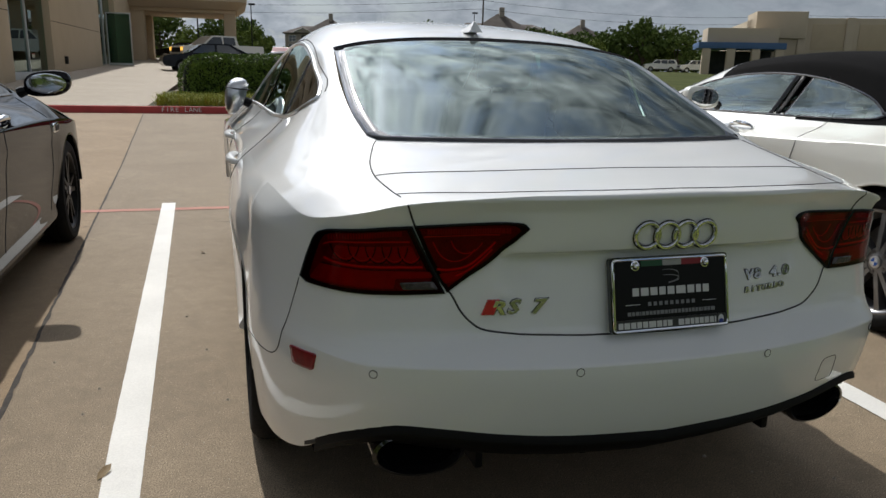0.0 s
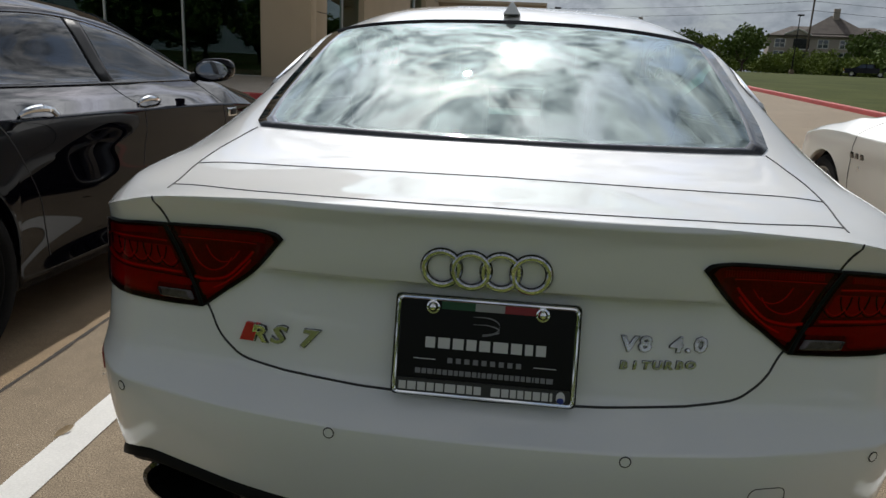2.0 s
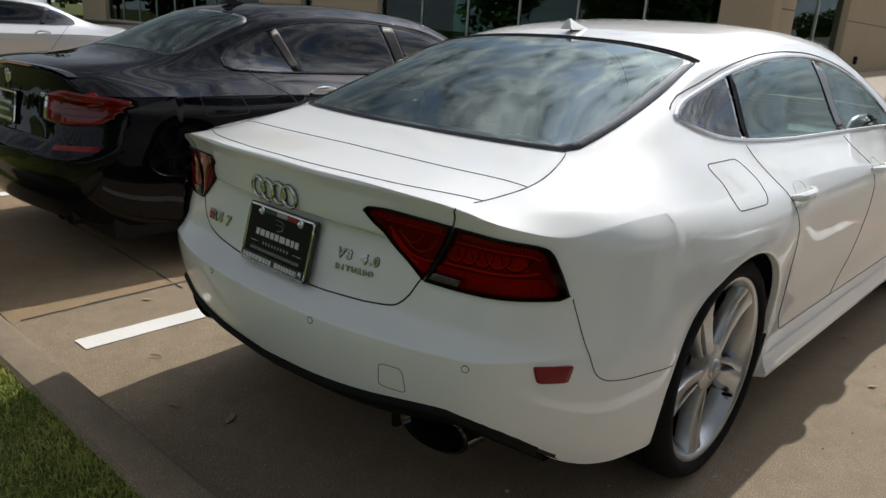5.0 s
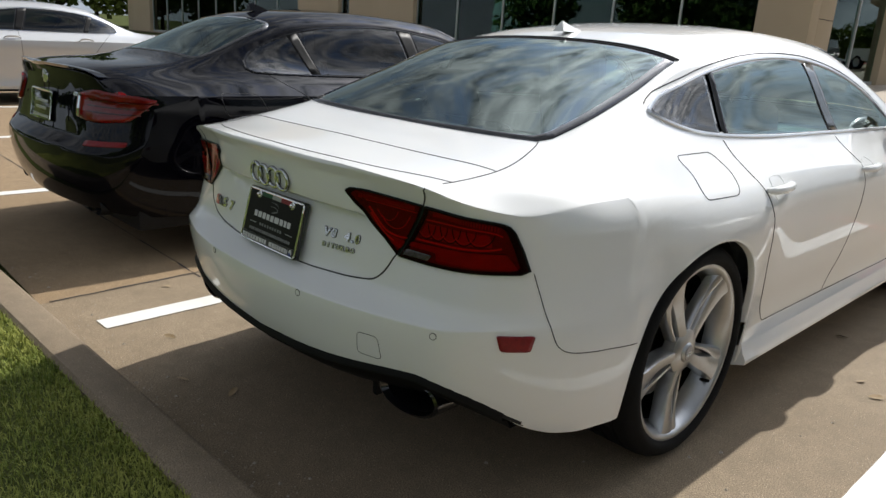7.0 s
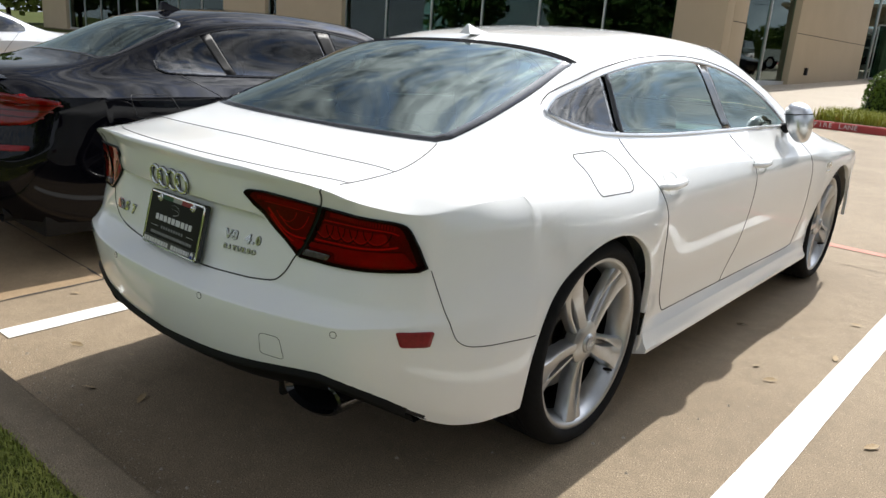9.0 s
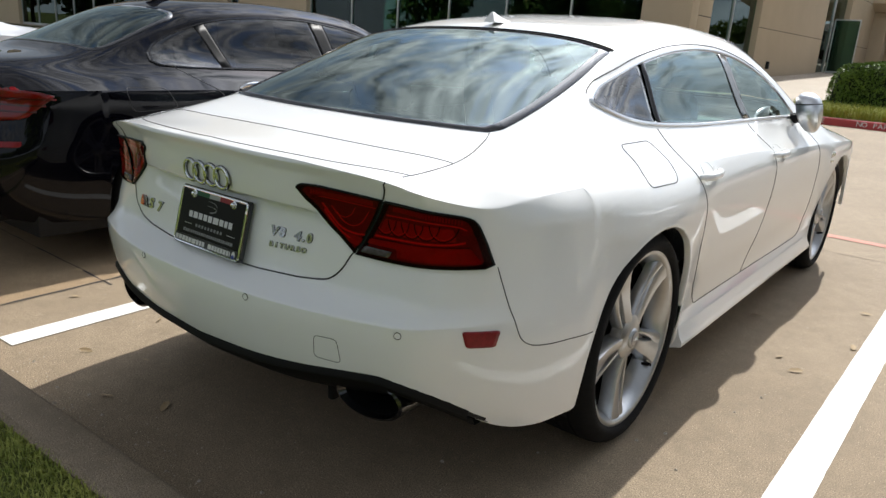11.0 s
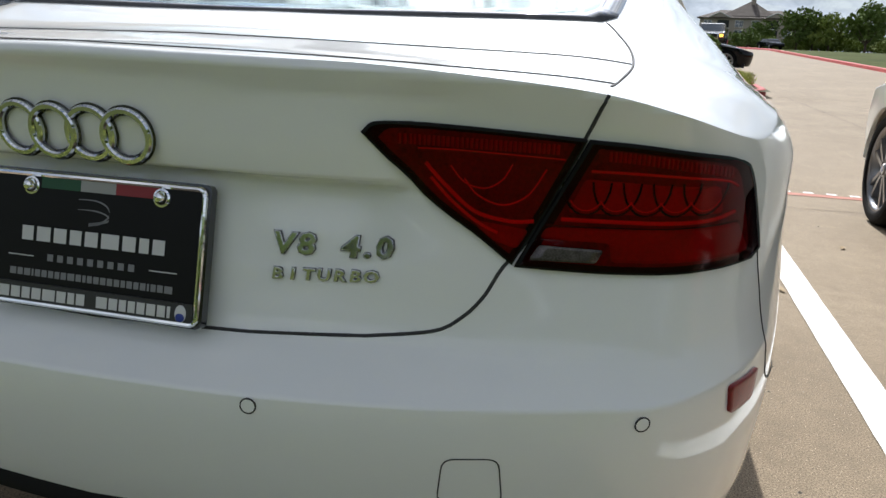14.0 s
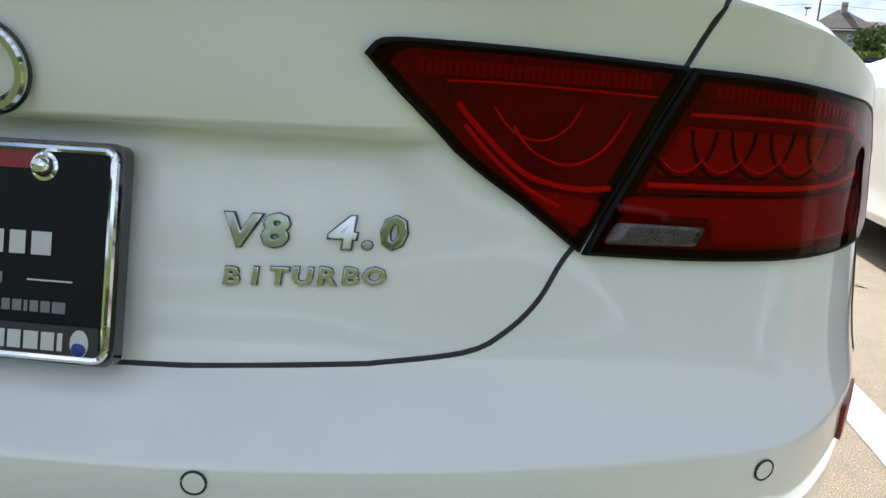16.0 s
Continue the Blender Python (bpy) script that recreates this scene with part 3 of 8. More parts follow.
# ---- the white fastback ----
# half of the rear's plan: share of the width, share of the way forward
REAR_PLAN = [(0, 0), (0.115, 0.004), (0.275, 0.018), (0.46, 0.060), (0.60, 0.110), (0.69, 0.150), (0.757, 0.188), (0.815, 0.262), (0.874, 0.385), (0.917, 0.515), (0.951, 0.645), (0.974, 0.77), (0.987, 0.88), (0.9955, 0.955), (1, 1)]
HERO = dict(
    length=4.97, even_passes=9, lip=0.966, sill=0.22, yc=0.70, tuck=0.008, plan=REAR_PLAN, yf=4.25, corner_x=0.762, hub_z=0.363,
    arch=(1.115, 4.03), arch_r=0.388, bulge=0.003, blister=0.040, cap_end=4.25, soften=[((0.765, 0.34, 0.885), (0.13, 0.20, 0.060), 30)],
    rear_mid=[(0.22, 0.30), (0.30, 0.17), (0.36, 0.105), (0.40, 0.082), (0.45, 0.062), (0.52, 0.046), (0.58, 0.038), (0.600, 0.0385), (0.604, 0.040), (0.608, 0.046), (0.614, 0.057), (0.624, 0.076), (0.636, 0.096), (0.648, 0.112), (0.664, 0.120), (0.74, 0.132), (0.80, 0.147), (0.820, 0.152), (0.829, 0.148), (0.836, 0.119), (0.87, 0.107), (0.90, 0.105), (0.925, 0.102), (0.945, 0.093), (0.957, 0.084), (0.966, 0.090)],
    rear_side=[(0.22, 0.26), (0.30, 0.16), (0.36, 0.110), (0.42, 0.080), (0.50, 0.056), (0.57, 0.046), (0.598, 0.0455), (0.602, 0.047), (0.606, 0.053), (0.614, 0.063), (0.628, 0.079), (0.66, 0.099), (0.70, 0.110), (0.74, 0.122), (0.80, 0.132), (0.86, 0.130), (0.90, 0.122), (0.93, 0.112), (0.950, 0.098), (0.958, 0.088), (0.966, 0.090)],
    w_corner=[(0.20, 0.828), (0.26, 0.850), (0.35, 0.860), (0.50, 0.873), (0.60, 0.880), (0.75, 0.886), (0.84, 0.880), (0.87, 0.877), (0.92, 0.872)],
    w_rear=[(0.20, 0.852), (0.26, 0.876), (0.35, 0.888), (0.50, 0.900), (0.60, 0.910), (0.68, 0.920), (0.76, 0.924), (0.80, 0.917), (0.84, 0.903), (0.875, 0.881), (0.90, 0.858), (0.912, 0.844), (0.925, 0.830)],
    w_door=[(0.20, 0.875), (0.25, 0.890), (0.275, 0.888), (0.31, 0.870), (0.335, 0.861), (0.40, 0.866), (0.50, 0.882), (0.62, 0.895), (0.75, 0.904), (0.80, 0.903), (0.85, 0.890), (0.88, 0.877), (0.905, 0.860), (0.925, 0.850)],
    shoulder=[(0.345, 0.881), (0.45, 0.899), (0.60, 0.909), (0.95, 0.913), (1.4, 0.912), (2.1, 0.904), (2.4, 0.891), (2.8, 0.872), (3.2, 0.86), (3.6, 0.85), (3.9, 0.84), (4.5, 0.80), (4.97, 0.74)],
    lip_line=[(0, 0.966), (0.3, 0.961), (0.5, 0.948), (0.585, 0.938), (0.66, 0.920), (0.72, 0.899), (0.762, 0.880)],
    bottom=[(0, 0.415), (0.3, 0.432), (0.50, 0.452), (0.60, 0.458), (0.66, 0.445), (0.70, 0.42), (0.74, 0.38), (0.77, 0.338), (0.79, 0.308), (0.81, 0.286), (0.83, 0.272), (0.86, 0.262)],
    front=[(0.2, 4.86), (0.35, 4.94), (0.55, 4.97), (0.7, 4.93), (0.80, 4.86), (0.86, 4.75)],
    knots=[0, 0.2, 0.45, 0.62, 0.8, 1.0],
    sections=[
        (0.05, (0, .15, .33, .46, .60, .75), (.962, .960, .951, .941, .921, .880)),
        (0.10, (0, .15, .33, .46, .60, .75), (.968, .966, .957, .946, .925, .880)),
        (0.25, (0, .16, .35, .50, .64, .765), (.974, .972, .965, .956, .930, .881)),
        (0.40, (0, .17, .38, .53, .67, .782), (.985, .983, .979, .973, .949, .891)),
        (0.52, (0, .18, .40, .55, .685, .798), (1.008, 1.006, 1.003, .997, .966, .904)),
        (0.62, (0, .18, .40, .555, .69, .810), (1.036, 1.035, 1.032, 1.022, .978, .909)),
        (0.80, (0, .19, .42, .585, .705, .824), (1.112, 1.110, 1.098, 1.076, 1.008, .912)),
        (1.04, (0, .19, .42, .598, .715, .832), (1.205, 1.202, 1.187, 1.154, 1.048, .913)),
        (1.33, (0, .19, .42, .585, .724, .842), (1.302, 1.299, 1.286, 1.254, 1.030, .912)),
        (1.60, (0, .19, .42, .588, .730, .852), (1.362, 1.359, 1.345, 1.282, 1.022, .910)),
        (2.20, (0, .19, .42, .572, .740, .862), (1.415, 1.412, 1.395, 1.320, 1.002, .901)),
        (2.80, (0, .20, .44, .592, .748, .880), (1.398, 1.393, 1.370, 1.278, .992, .872)),
        (3.20, (0, .22, .48, .66, .765, .88), (1.285, 1.280, 1.245, 1.16, .985, .86)),
        (3.60, (0, .25, .52, .70, .79, .875), (1.085, 1.080, 1.05, 1.015, .965, .85)),
        (3.90, (0, .25, .50, .66, .78, .87), (.99, .988, .97, .95, .92, .84)),
        (4.50, (0, .25, .48, .62, .73, .82), (.90, .898, .885, .87, .845, .80)),
        (4.97, (0, .20, .40, .52, .60, .66), (.80, .80, .79, .78, .77, .74))],
)
HERO["rows"] = rows_at(0.966, 0.22, [0.597, 0.601, 0.604, 0.607, 0.610, 0.614, 0.618, 0.624, 0.634, 0.642, 0.650, 0.660, 0.818, 0.825, 0.830, 0.835, 0.842, 0.95, 0.955, 0.96], 66)


def wheel(parent, x, y, z, s, spokes, r_tyre=0.363, r_rim=0.298, face=0.0, rim_mat=None, width=0.26, disc=True):
    """A wheel whose outer face looks along s * x; its axle end lies at x."""
    rim_mat = rim_mat or M_RIM
    w = new("wheel")
    w.parent = parent
    w.matrix_local = pose(x, y, z, 0, 0, 0 if s > 0 else 180)
    bm = bmesh.new()
    R, r = r_tyre, r_rim
    lathe(bm, [(r - 0.004, 0.006), (r + 0.004, 0.016), (r + 0.012, 0.023), (r + 0.026, 0.025), (R - 0.026, 0.020), (R - 0.012, 0.006), (R - 0.003, -0.010), (R, -0.03), *[(R - d_, -0.05 - k_ * (width - 0.09) / 3 + o_) for k_ in range(4) for d_, o_ in ((0, 0.006), (0.007, 0.004), (0.007, -0.004), (0, -0.006))], (R, -width + 0.03), (R - 0.01, -width + 0.01), (R - 0.035, -width), (r, -width + 0.01)], 72)
    part("tyre", bm, M_TYRE, w, "black rubber tyre")
    bm = bmesh.new()
    lathe(bm, [(r - 0.043, -0.070), (r - 0.036, -0.040), (r - 0.031, -0.026), (r - 0.026, -0.012), (r - 0.018, 0.002), (r - 0.011, 0.010), (r - 0.003, 0.012), (r + 0.003, 0.010), (r + 0.004, 0.0)], 72)
    part("rim", bm, rim_mat, w)
    # inner barrel coloured dark on every wheel, painting the shade behind the spokes
    bm = bmesh.new()
    lathe(bm, [(r - 0.004, -width + 0.02), (r - 0.016, -width + 0.03), (r - 0.035, -0.16), (r - 0.045, -0.071)], 48)
    part("rim_barrel", bm, M_RIMDARK, w)
    spokes(w, r, rim_mat)
    if disc:
        bm = bmesh.new()
        lathe(bm, [(0.06, -0.105), (0.19, -0.105), (0.19, -0.135), (0.06, -0.135)], 48)
        part("brake_disc", bm, M_DISC, w)
        bm = bmesh.new()
        lathe(bm, [(0.0005, -0.15), (0.235, -0.15)], 48)
        part("backplate", bm, M_BLK, w)
    return w


def spoke_bar(bm, a0, r0, w0, a1, r1, w1, x0, x1, depth=0.03, bevel=0.008):
    """A tapered spoke between two polar places on the wheel's face."""
    p = [Vector((0, r0 * math.cos(a0), r0 * math.sin(a0))), Vector((0, r1 * math.cos(a1), r1 * math.sin(a1)))]
    d = (p[1] - p[0]).normalized()
    t = Vector((0, -d.z, d.y))
    vs = []
    for (q, w, x) in ((p[0], w0, x0), (p[1], w1, x1)):
        ring = [q + t * w + Vector((x - depth, 0, 0)), q + t * w * 0.72 + Vector((x, 0, 0)), q - t * w * 0.72 + Vector((x, 0, 0)), q - t * w + Vector((x - depth, 0, 0))]
        vs.append([bm.verts.new(v) for v in ring])
    a, b = vs
    for j in range(4):
        bm.faces.new((a[j], a[(j + 1) % 4], b[(j + 1) % 4], b[j]))
    bm.faces.new(a[::-1])
    bm.faces.new(b)


def blade(bm, line, depth):
    """A curved blade on a wheel's face: line holds (radius, angle, half width, height of its crest) from hub to rim."""
    rings = []
    for i, (rr, a, w, x) in enumerate(line):
        c = Vector((0, rr * math.cos(a), rr * math.sin(a)))
        t = Vector((0, -math.sin(a), math.cos(a)))
        prof = ((-1.0, -depth), (-0.96, -0.010), (-0.80, -0.001), (0.10, 0.0), (0.78, -0.006), (0.97, -0.016), (1.0, -depth))
        rings.append([bm.verts.new(c + t * w * k + Vector((x + h, 0, 0))) for k, h in prof])
    n = len(rings[0])
    for p, q in zip(rings, rings[1:]):
        for j in range(n):
            bm.faces.new((p[j], p[(j + 1) % n], q[(j + 1) % n], q[j]))
    bm.faces.new(rings[0][::-1])
    bm.faces.new(rings[-1])


def spokes_five(w, r, rim_mat):
    """Five broad swept blades, each with a thin second blade beside it across an open slot, and a capped hub with five bolts."""
    for k in range(5):
        a = 2 * math.pi * k / 5 + 0.80
        bm = bmesh.new()
        blade(bm, [(0.040, a - 0.05, 0.024, -0.004), (0.090, a - 0.10, 0.022, -0.010), (0.150, a - 0.075, 0.025, -0.012), (0.210, a - 0.03, 0.034, -0.008), (0.250, a - 0.01, 0.046, -0.003), (r - 0.012, a, 0.064, 0.004)], 0.05)
        sp_ = part("spoke", bm, rim_mat, w)
        bm = bmesh.new()
        blade(bm, [(0.048, a + 0.48, 0.0085, -0.014), (0.090, a + 0.375, 0.0080, -0.018), (0.150, a + 0.275, 0.0085, -0.018), (0.205, a + 0.215, 0.0120, -0.014), (0.245, a + 0.175, 0.0200, -0.008), (r - 0.012, a + 0.150, 0.0300, 0.002)], 0.035)
        part("side_blade", bm, rim_mat, sp_)
        bm = bmesh.new()
        blade(bm, [(0.100, a + 0.12, 0.022, -0.044), (0.170, a + 0.10, 0.024, -0.042), (0.225, a + 0.08, 0.026, -0.030), (0.250, a + 0.07, 0.028, -0.020)], 0.015)
        part("slot_floor", bm, M_RIMGREY, sp_)
    bm = bmesh.new()
    lathe(bm, [(0.0005, 0.006), (0.028, 0.006), (0.032, 0.003), (0.034, -0.002), (0.060, -0.004), (0.075, -0.014), (0.078, -0.05)], 40)
    part("hub", bm, rim_mat, w)
    bm = bmesh.new()
    lathe(bm, [(0.0005, 0.0085), (0.024, 0.0085), (0.027, 0.006), (0.027, 0.002)], 32)
    cap = part("hub_cap", bm, M_RIMGREY, w, "grey centre cap with ring emblem")
    bm = bmesh.new()
    for k in range(4):
        c = Vector((0.0095, (k - 1.5) * 0.0085, 0))
        tube(bm, [c + Vector((0, 0.006 * math.cos(t), 0.006 * math.sin(t))) for t in np.linspace(0, 2 * math.pi, 17)[:-1]], 0.0011, 5, True)
    part("emblem", bm, M_CHROME, cap)
    for k in range(5):
        a = 2 * math.pi * k / 5 + 0.80 + math.pi / 5
        bm = bmesh.new()
        lathe(bm, [(0.0005, -0.012), (0.008, -0.012), (0.010, -0.016), (0.010, -0.03)], 12)
        bmesh.ops.translate(bm, verts=bm.verts, vec=(0, 0.056 * math.cos(a), 0.056 * math.sin(a)))
        part("wheel_bolt", bm, M_CHROME, w)
    bm = bmesh.new()
    tube(bm, [(-0.03, (r - 0.03) * math.cos(5.6), (r - 0.03) * math.sin(5.6)), (0.004, (r - 0.048) * math.cos(5.6), (r - 0.048) * math.sin(5.6))], 0.006, 8)
    part("tyre_valve", bm, M_BLK, w)


def spokes_ten(w, r, rim_mat):
    """Five pairs of slim blades."""
    for k in range(5):
        a = 2 * math.pi * k / 5 + 0.1
        for d in (-1, 1):
            bm = bmesh.new()
            spoke_bar(bm, a + d * 0.22, 0.055, 0.016, a + d * 0.20, r - 0.015, 0.020, 0.0, -0.002, 0.04)
            part("spoke", bm, rim_mat, w)
    bm = bmesh.new()
    lathe(bm, [(0.0005, 0.004), (0.034, 0.004), (0.036, -0.002), (0.066, -0.006), (0.072, -0.05)], 36)
    part("hub", bm, rim_mat, w)
    bm = bmesh.new()
    lathe(bm, [(0.0005, 0.0075), (0.026, 0.0075), (0.030, 0.006), (0.031, 0.003)], 32)
    cap = part("hub_cap", bm, M_CAPRING, w, "small round silver wheel cap")
    for q_ in range(4):
        bm = bmesh.new()
        arc = [(0.0, 0.0)] + [(0.020 * math.cos(t), 0.020 * math.sin(t)) for t in np.linspace(q_ * math.pi / 2, (q_ + 1) * math.pi / 2, 9)]
        bm.faces.new([bm.verts.new((0.0086, a_, b_)) for a_, b_ in arc])
        part("cap_quarter", bm, M_CAPBLUE if q_ % 2 else M_TRIMW, cap)
    for k in range(5):
        a = 2 * math.pi * k / 5 + 0.1 + math.pi / 5
        bm = bmesh.new()
        lathe(bm, [(0.0005, 0.0), (0.008, 0.0), (0.010, -0.004), (0.010, -0.02)], 10)
        bmesh.ops.translate(bm, verts=bm.verts, vec=(0, 0.052 * math.cos(a), 0.052 * math.sin(a)))
        part("wheel_bolt", bm, M_DISC, w)


def arch_liner(root, y, z, r, x0, x1):
    bm = bmesh.new()
    ts = np.linspace(-0.22, math.pi + 0.40, 28)
    rows = [[bm.verts.new((x, y + r * math.cos(t), z + r * math.sin(t))) for t in ts] for x in (x0, x1)]
    for j in range(len(ts) - 1):
        bm.faces.new((rows[0][j], rows[0][j + 1], rows[1][j + 1], rows[1][j]))
    c = bm.verts.new((x1, y, z - 0.1))
    for j in range(len(ts) - 1):
        bm.faces.new((rows[1][j], rows[1][j + 1], c))
    return part("wheel_arch_liner", bm, M_BLK, root)


def arch_lip(root, B, s, k, material):
    """The folded lip of a wheel opening: a band that goes in from the body's edge."""
    sp = B.sp
    y0, r, zc = sp["arch"][k], sp["arch_r"], sp["hub_z"]
    bm = bmesh.new()
    ts = np.linspace(0.05, math.pi - 0.05, 60)
    rings = []
    for t in ts:
        P, N = B.side(y0 + (r + 0.004) * math.cos(t), zc + (r + 0.004) * math.sin(t), s)
        row = []
        for dr, dx in ((0.010, 0.001), (0.003, 0.002), (-0.003, -0.001), (-0.005, -0.008), (-0.005, -0.022)):
            yy, zz = y0 + (r + dr) * math.cos(t), zc + (r + dr) * math.sin(t)
            if dr > 0:
                Q, NN = B.side(yy, zz, s)
                row.append(bm.verts.new(Q + NN * dx))
            else:
                row.append(bm.verts.new((P.x + s * dx, yy, zz)))
        rings.append(row)
    for a, b in zip(rings, rings[1:]):
        for j in range(4):
            bm.faces.new((a[j], b[j], b[j + 1], a[j + 1]))
    return part("arch_lip", bm, material, root)


def text_mesh(name, body, size, parent, m, material, extrude=0.0006, align='CENTER', xscale=1.0, label="", shear=0.0, bevel=0.0, bold=0.0):
    cu = bpy.data.curves.new(name, 'FONT')
    cu.body, cu.size, cu.extrude, cu.align_x = body, size, extrude, align
    cu.shear, cu.bevel_depth, cu.resolution_u, cu.offset = shear, bevel, 2, bold
    tmp = bpy.data.objects.new(name, cu)
    scene.collection.objects.link(tmp)
    dg = bpy.context.evaluated_depsgraph_get()
    me = bpy.data.meshes.new_from_object(tmp.evaluated_get(dg))
    bpy.data.objects.remove(tmp)
    bpy.data.curves.remove(cu)
    me.transform(m @ Matrix.Diagonal((xscale, 1, 1, 1)))
    me.materials.clear()
    me.materials.append(material)
    ob = new(name, me)
    ob.parent = parent
    if label:
        ob["label"] = label
    return ob


def on_rear(B, x, z, lift=0.002):
    """A pose on the rear face: x along the face to the right, y up the face, z outward."""
    P, N = B.rear(x, z)
    right = Vector((1, 0, 0)) - N * N.x
    right.normalize()
    up = N.cross(right)
    if up.z < 0:
        up = -up
    m = Matrix((right, up, N)).transposed().to_4x4()
    m.translation = P + N * lift
    return m


def seat(root, x, y, z, w=0.5, back=0.62, lean=14, material=None):
    material = material or M_INT
    bm = bmesh.new()
    box(bm, -w / 2, w / 2, 0, 0.5, 0, 0.14, 0.05, None, 3)
    s = part("seat", bm, material, root)
    s.matrix_local = pose(x, y, z)
    bm = bmesh.new()
    box(bm, -w / 2, w / 2, -0.06, 0.07, 0, back, 0.05, None, 3)
    box(bm, -w / 2 + 0.02, -w / 2 + 0.10, 0.02, 0.11, 0.05, back - 0.1, 0.03, None, 3)
    box(bm, w / 2 - 0.10, w / 2 - 0.02, 0.02, 0.11, 0.05, back - 0.1, 0.03, None, 3)
    b = part("seat_back", bm, material, root)
    b.matrix_local = pose(x, y, z + 0.08, lean)
    bm = bmesh.new()
    box(bm, -0.13, 0.13, -0.05, 0.05, back + 0.03, back + 0.22, 0.045, None, 3)
    tube(bm, [(-0.06, 0, back - 0.02), (-0.06, 0, back + 0.06)], 0.008)
    tube(bm, [(0.06, 0, back - 0.02), (0.06, 0, back + 0.06)], 0.008)
    h = part("headrest", bm, material, root)
    h.matrix_local = pose(x, y, z + 0.08, lean)


def build_hero():
    B = Body(HERO)
    root = thing("white_car", "white pearl fastback car with smoked red lamps parked in a bay", "car", pose(0.008, 0, 0, 0, 0, 1.1))
    # window openings in the axes of their projections
    glass_rear = smoothline([(-0.553, 0.625), (-0.45, 0.598), (-0.25, 0.580), (0, 0.574), (0.25, 0.580), (0.45, 0.598), (0.553, 0.625)], 40) + \
        smoothline([(0.575, 0.665), (0.588, 0.82), (0.585, 1.05), (0.565, 1.30)], 26) + smoothline([(0.555, 1.322), (0.3, 1.352), (0, 1.362), (-0.3, 1.352), (-0.555, 1.322)], 40) + \
        smoothline([(-0.565, 1.30), (-0.585, 1.05), (-0.588, 0.82), (-0.575, 0.665)], 26)
    side_top = smoothline([(1.03, 1.115), (1.10, 1.150), (1.25, 1.192), (1.45, 1.236), (1.75, 1.278), (2.1, 1.298), (2.45, 1.286), (2.8, 1.228), (3.05, 1.135), (3.25, 1.015)], 60)
    side_bot = smoothline([(3.25, 1.0), (2.8, 1.002), (2.4, 1.006), (1.8, 1.014), (1.40, 1.032), (1.20, 1.055), (1.08, 1.085), (1.03, 1.108)], 50)
    side_glass = side_top + side_bot
    wind = smoothline([(-0.50, 2.78), (0, 2.84), (0.50, 2.78)], 20) + smoothline([(0.60, 3.1), (0.68, 3.55)], 8) + smoothline([(0.6, 3.66), (0, 3.74), (-0.6, 3.66)], 20) + smoothline([(-0.68, 3.55), (-0.60, 3.1)], 8)

    def shrink(poly, f):
        c = np.mean(poly, axis=0)
        return [tuple(np.array(p) * f + c * (1 - f)) for p in poly]
    g_in, s_in, w_in = shrink(glass_rear, 0.955), shrink(side_glass, 0.94), shrink(wind, 0.94)

    def drop(c):
        if c[2] < 0.93:
            return False
        if inside(g_in, c[0], c[1]) and 0.5 < c[1] < 1.4:
            return True
        if inside(w_in, c[0], c[1]) and c[1] > 2.7:
            return True
        return abs(c[0]) > 0.5 and inside(s_in, c[1], c[2])
    lid = smoothline([(-0.585, 0.938), (-0.56, 0.88), (-0.515, 0.78), (-0.487, 0.742), (-0.469, 0.708), (-0.446, 0.682), (-0.415, 0.664), (-0.34, 0.654)], 40) + [(-0.2, 0.648), (0, 0.645), (0.2, 0.648)] + \
        smoothline([(0.34, 0.654), (0.415, 0.664), (0.446, 0.682), (0.469, 0.708), (0.487, 0.742), (0.515, 0.78), (0.56, 0.88), (0.585, 0.938)], 40)
    lid_top = [(-0.585, 0.0), (-0.590, 0.24), (-0.606, 0.40), (-0.592, 0.50), (-0.565, 0.565), (0.565, 0.565), (0.592, 0.50), (0.606, 0.40), (0.590, 0.24), (0.585, 0.0)]

    def groups(c, t):
        if t[0] == 'c':
            if c[1] < 0.56 and inside(lid_top, c[0], c[1]):
                return "boot_lid"
            if c[1] > 3.62:
                return "bonnet"
            return "body"
        if t[0] == 'b' and c[1] < 0.9:
            if inside(lid + [(0.585, 1.2), (-0.585, 1.2)], c[0], c[2]) and c[1] < 0.32:
                return "boot_lid"
            edge = 0.742 - 0.235 * float(sstep(0.36, 0.53, c[1]))
            if c[2] < (edge if abs(c[0]) > 0.45 else 0.75):
                return "rear_bumper"
        return "body"
    B.emit(root, groups, M_WHITE, drop)

    # glass
    panel("rear_window", B.top, glass_rear, [M_GLASS, M_FRIT], root, 0.003, 18, 0.03, (0, 0.96), 0.06, "sky-reflecting rear window with black border", even=2)
    panel("windscreen", B.top, wind, [M_GLASS, M_FRIT], root, 0.003, 10, 0.05, (0, 3.2), 0.06, "raked clear windscreen")
    for s in (1, -1):
        proj = lambda y, z, s=s: B.side(y, z, s)
        fixed = [p for p in side_top if p[0] < 1.40] + [(1.405, 1.225), (1.395, 1.035)] + [p for p in side_bot if p[0] < 1.38]
        rear = [p for p in side_top if 1.42 < p[0] < 2.30] + [(2.33, 1.284), (2.395, 1.10), (2.42, 1.008)] + [p for p in side_bot if 1.41 < p[0] < 2.40]
        front = [(2.40, 1.282)] + [p for p in side_top if 2.42 < p[0]] + [p for p in side_bot if 2.50 < p[0]] + [(2.485, 1.006), (2.455, 1.12)]
        panel("quarter_window", proj, fixed, [M_GLASSDK, M_FRIT], root, 0.002, 6, 0.03, None, 0.10, even=0)
        panel("door_window", proj, rear, [M_GLASS, M_FRIT], root, 0.002, 8, 0.03, None, 0.06, even=0)
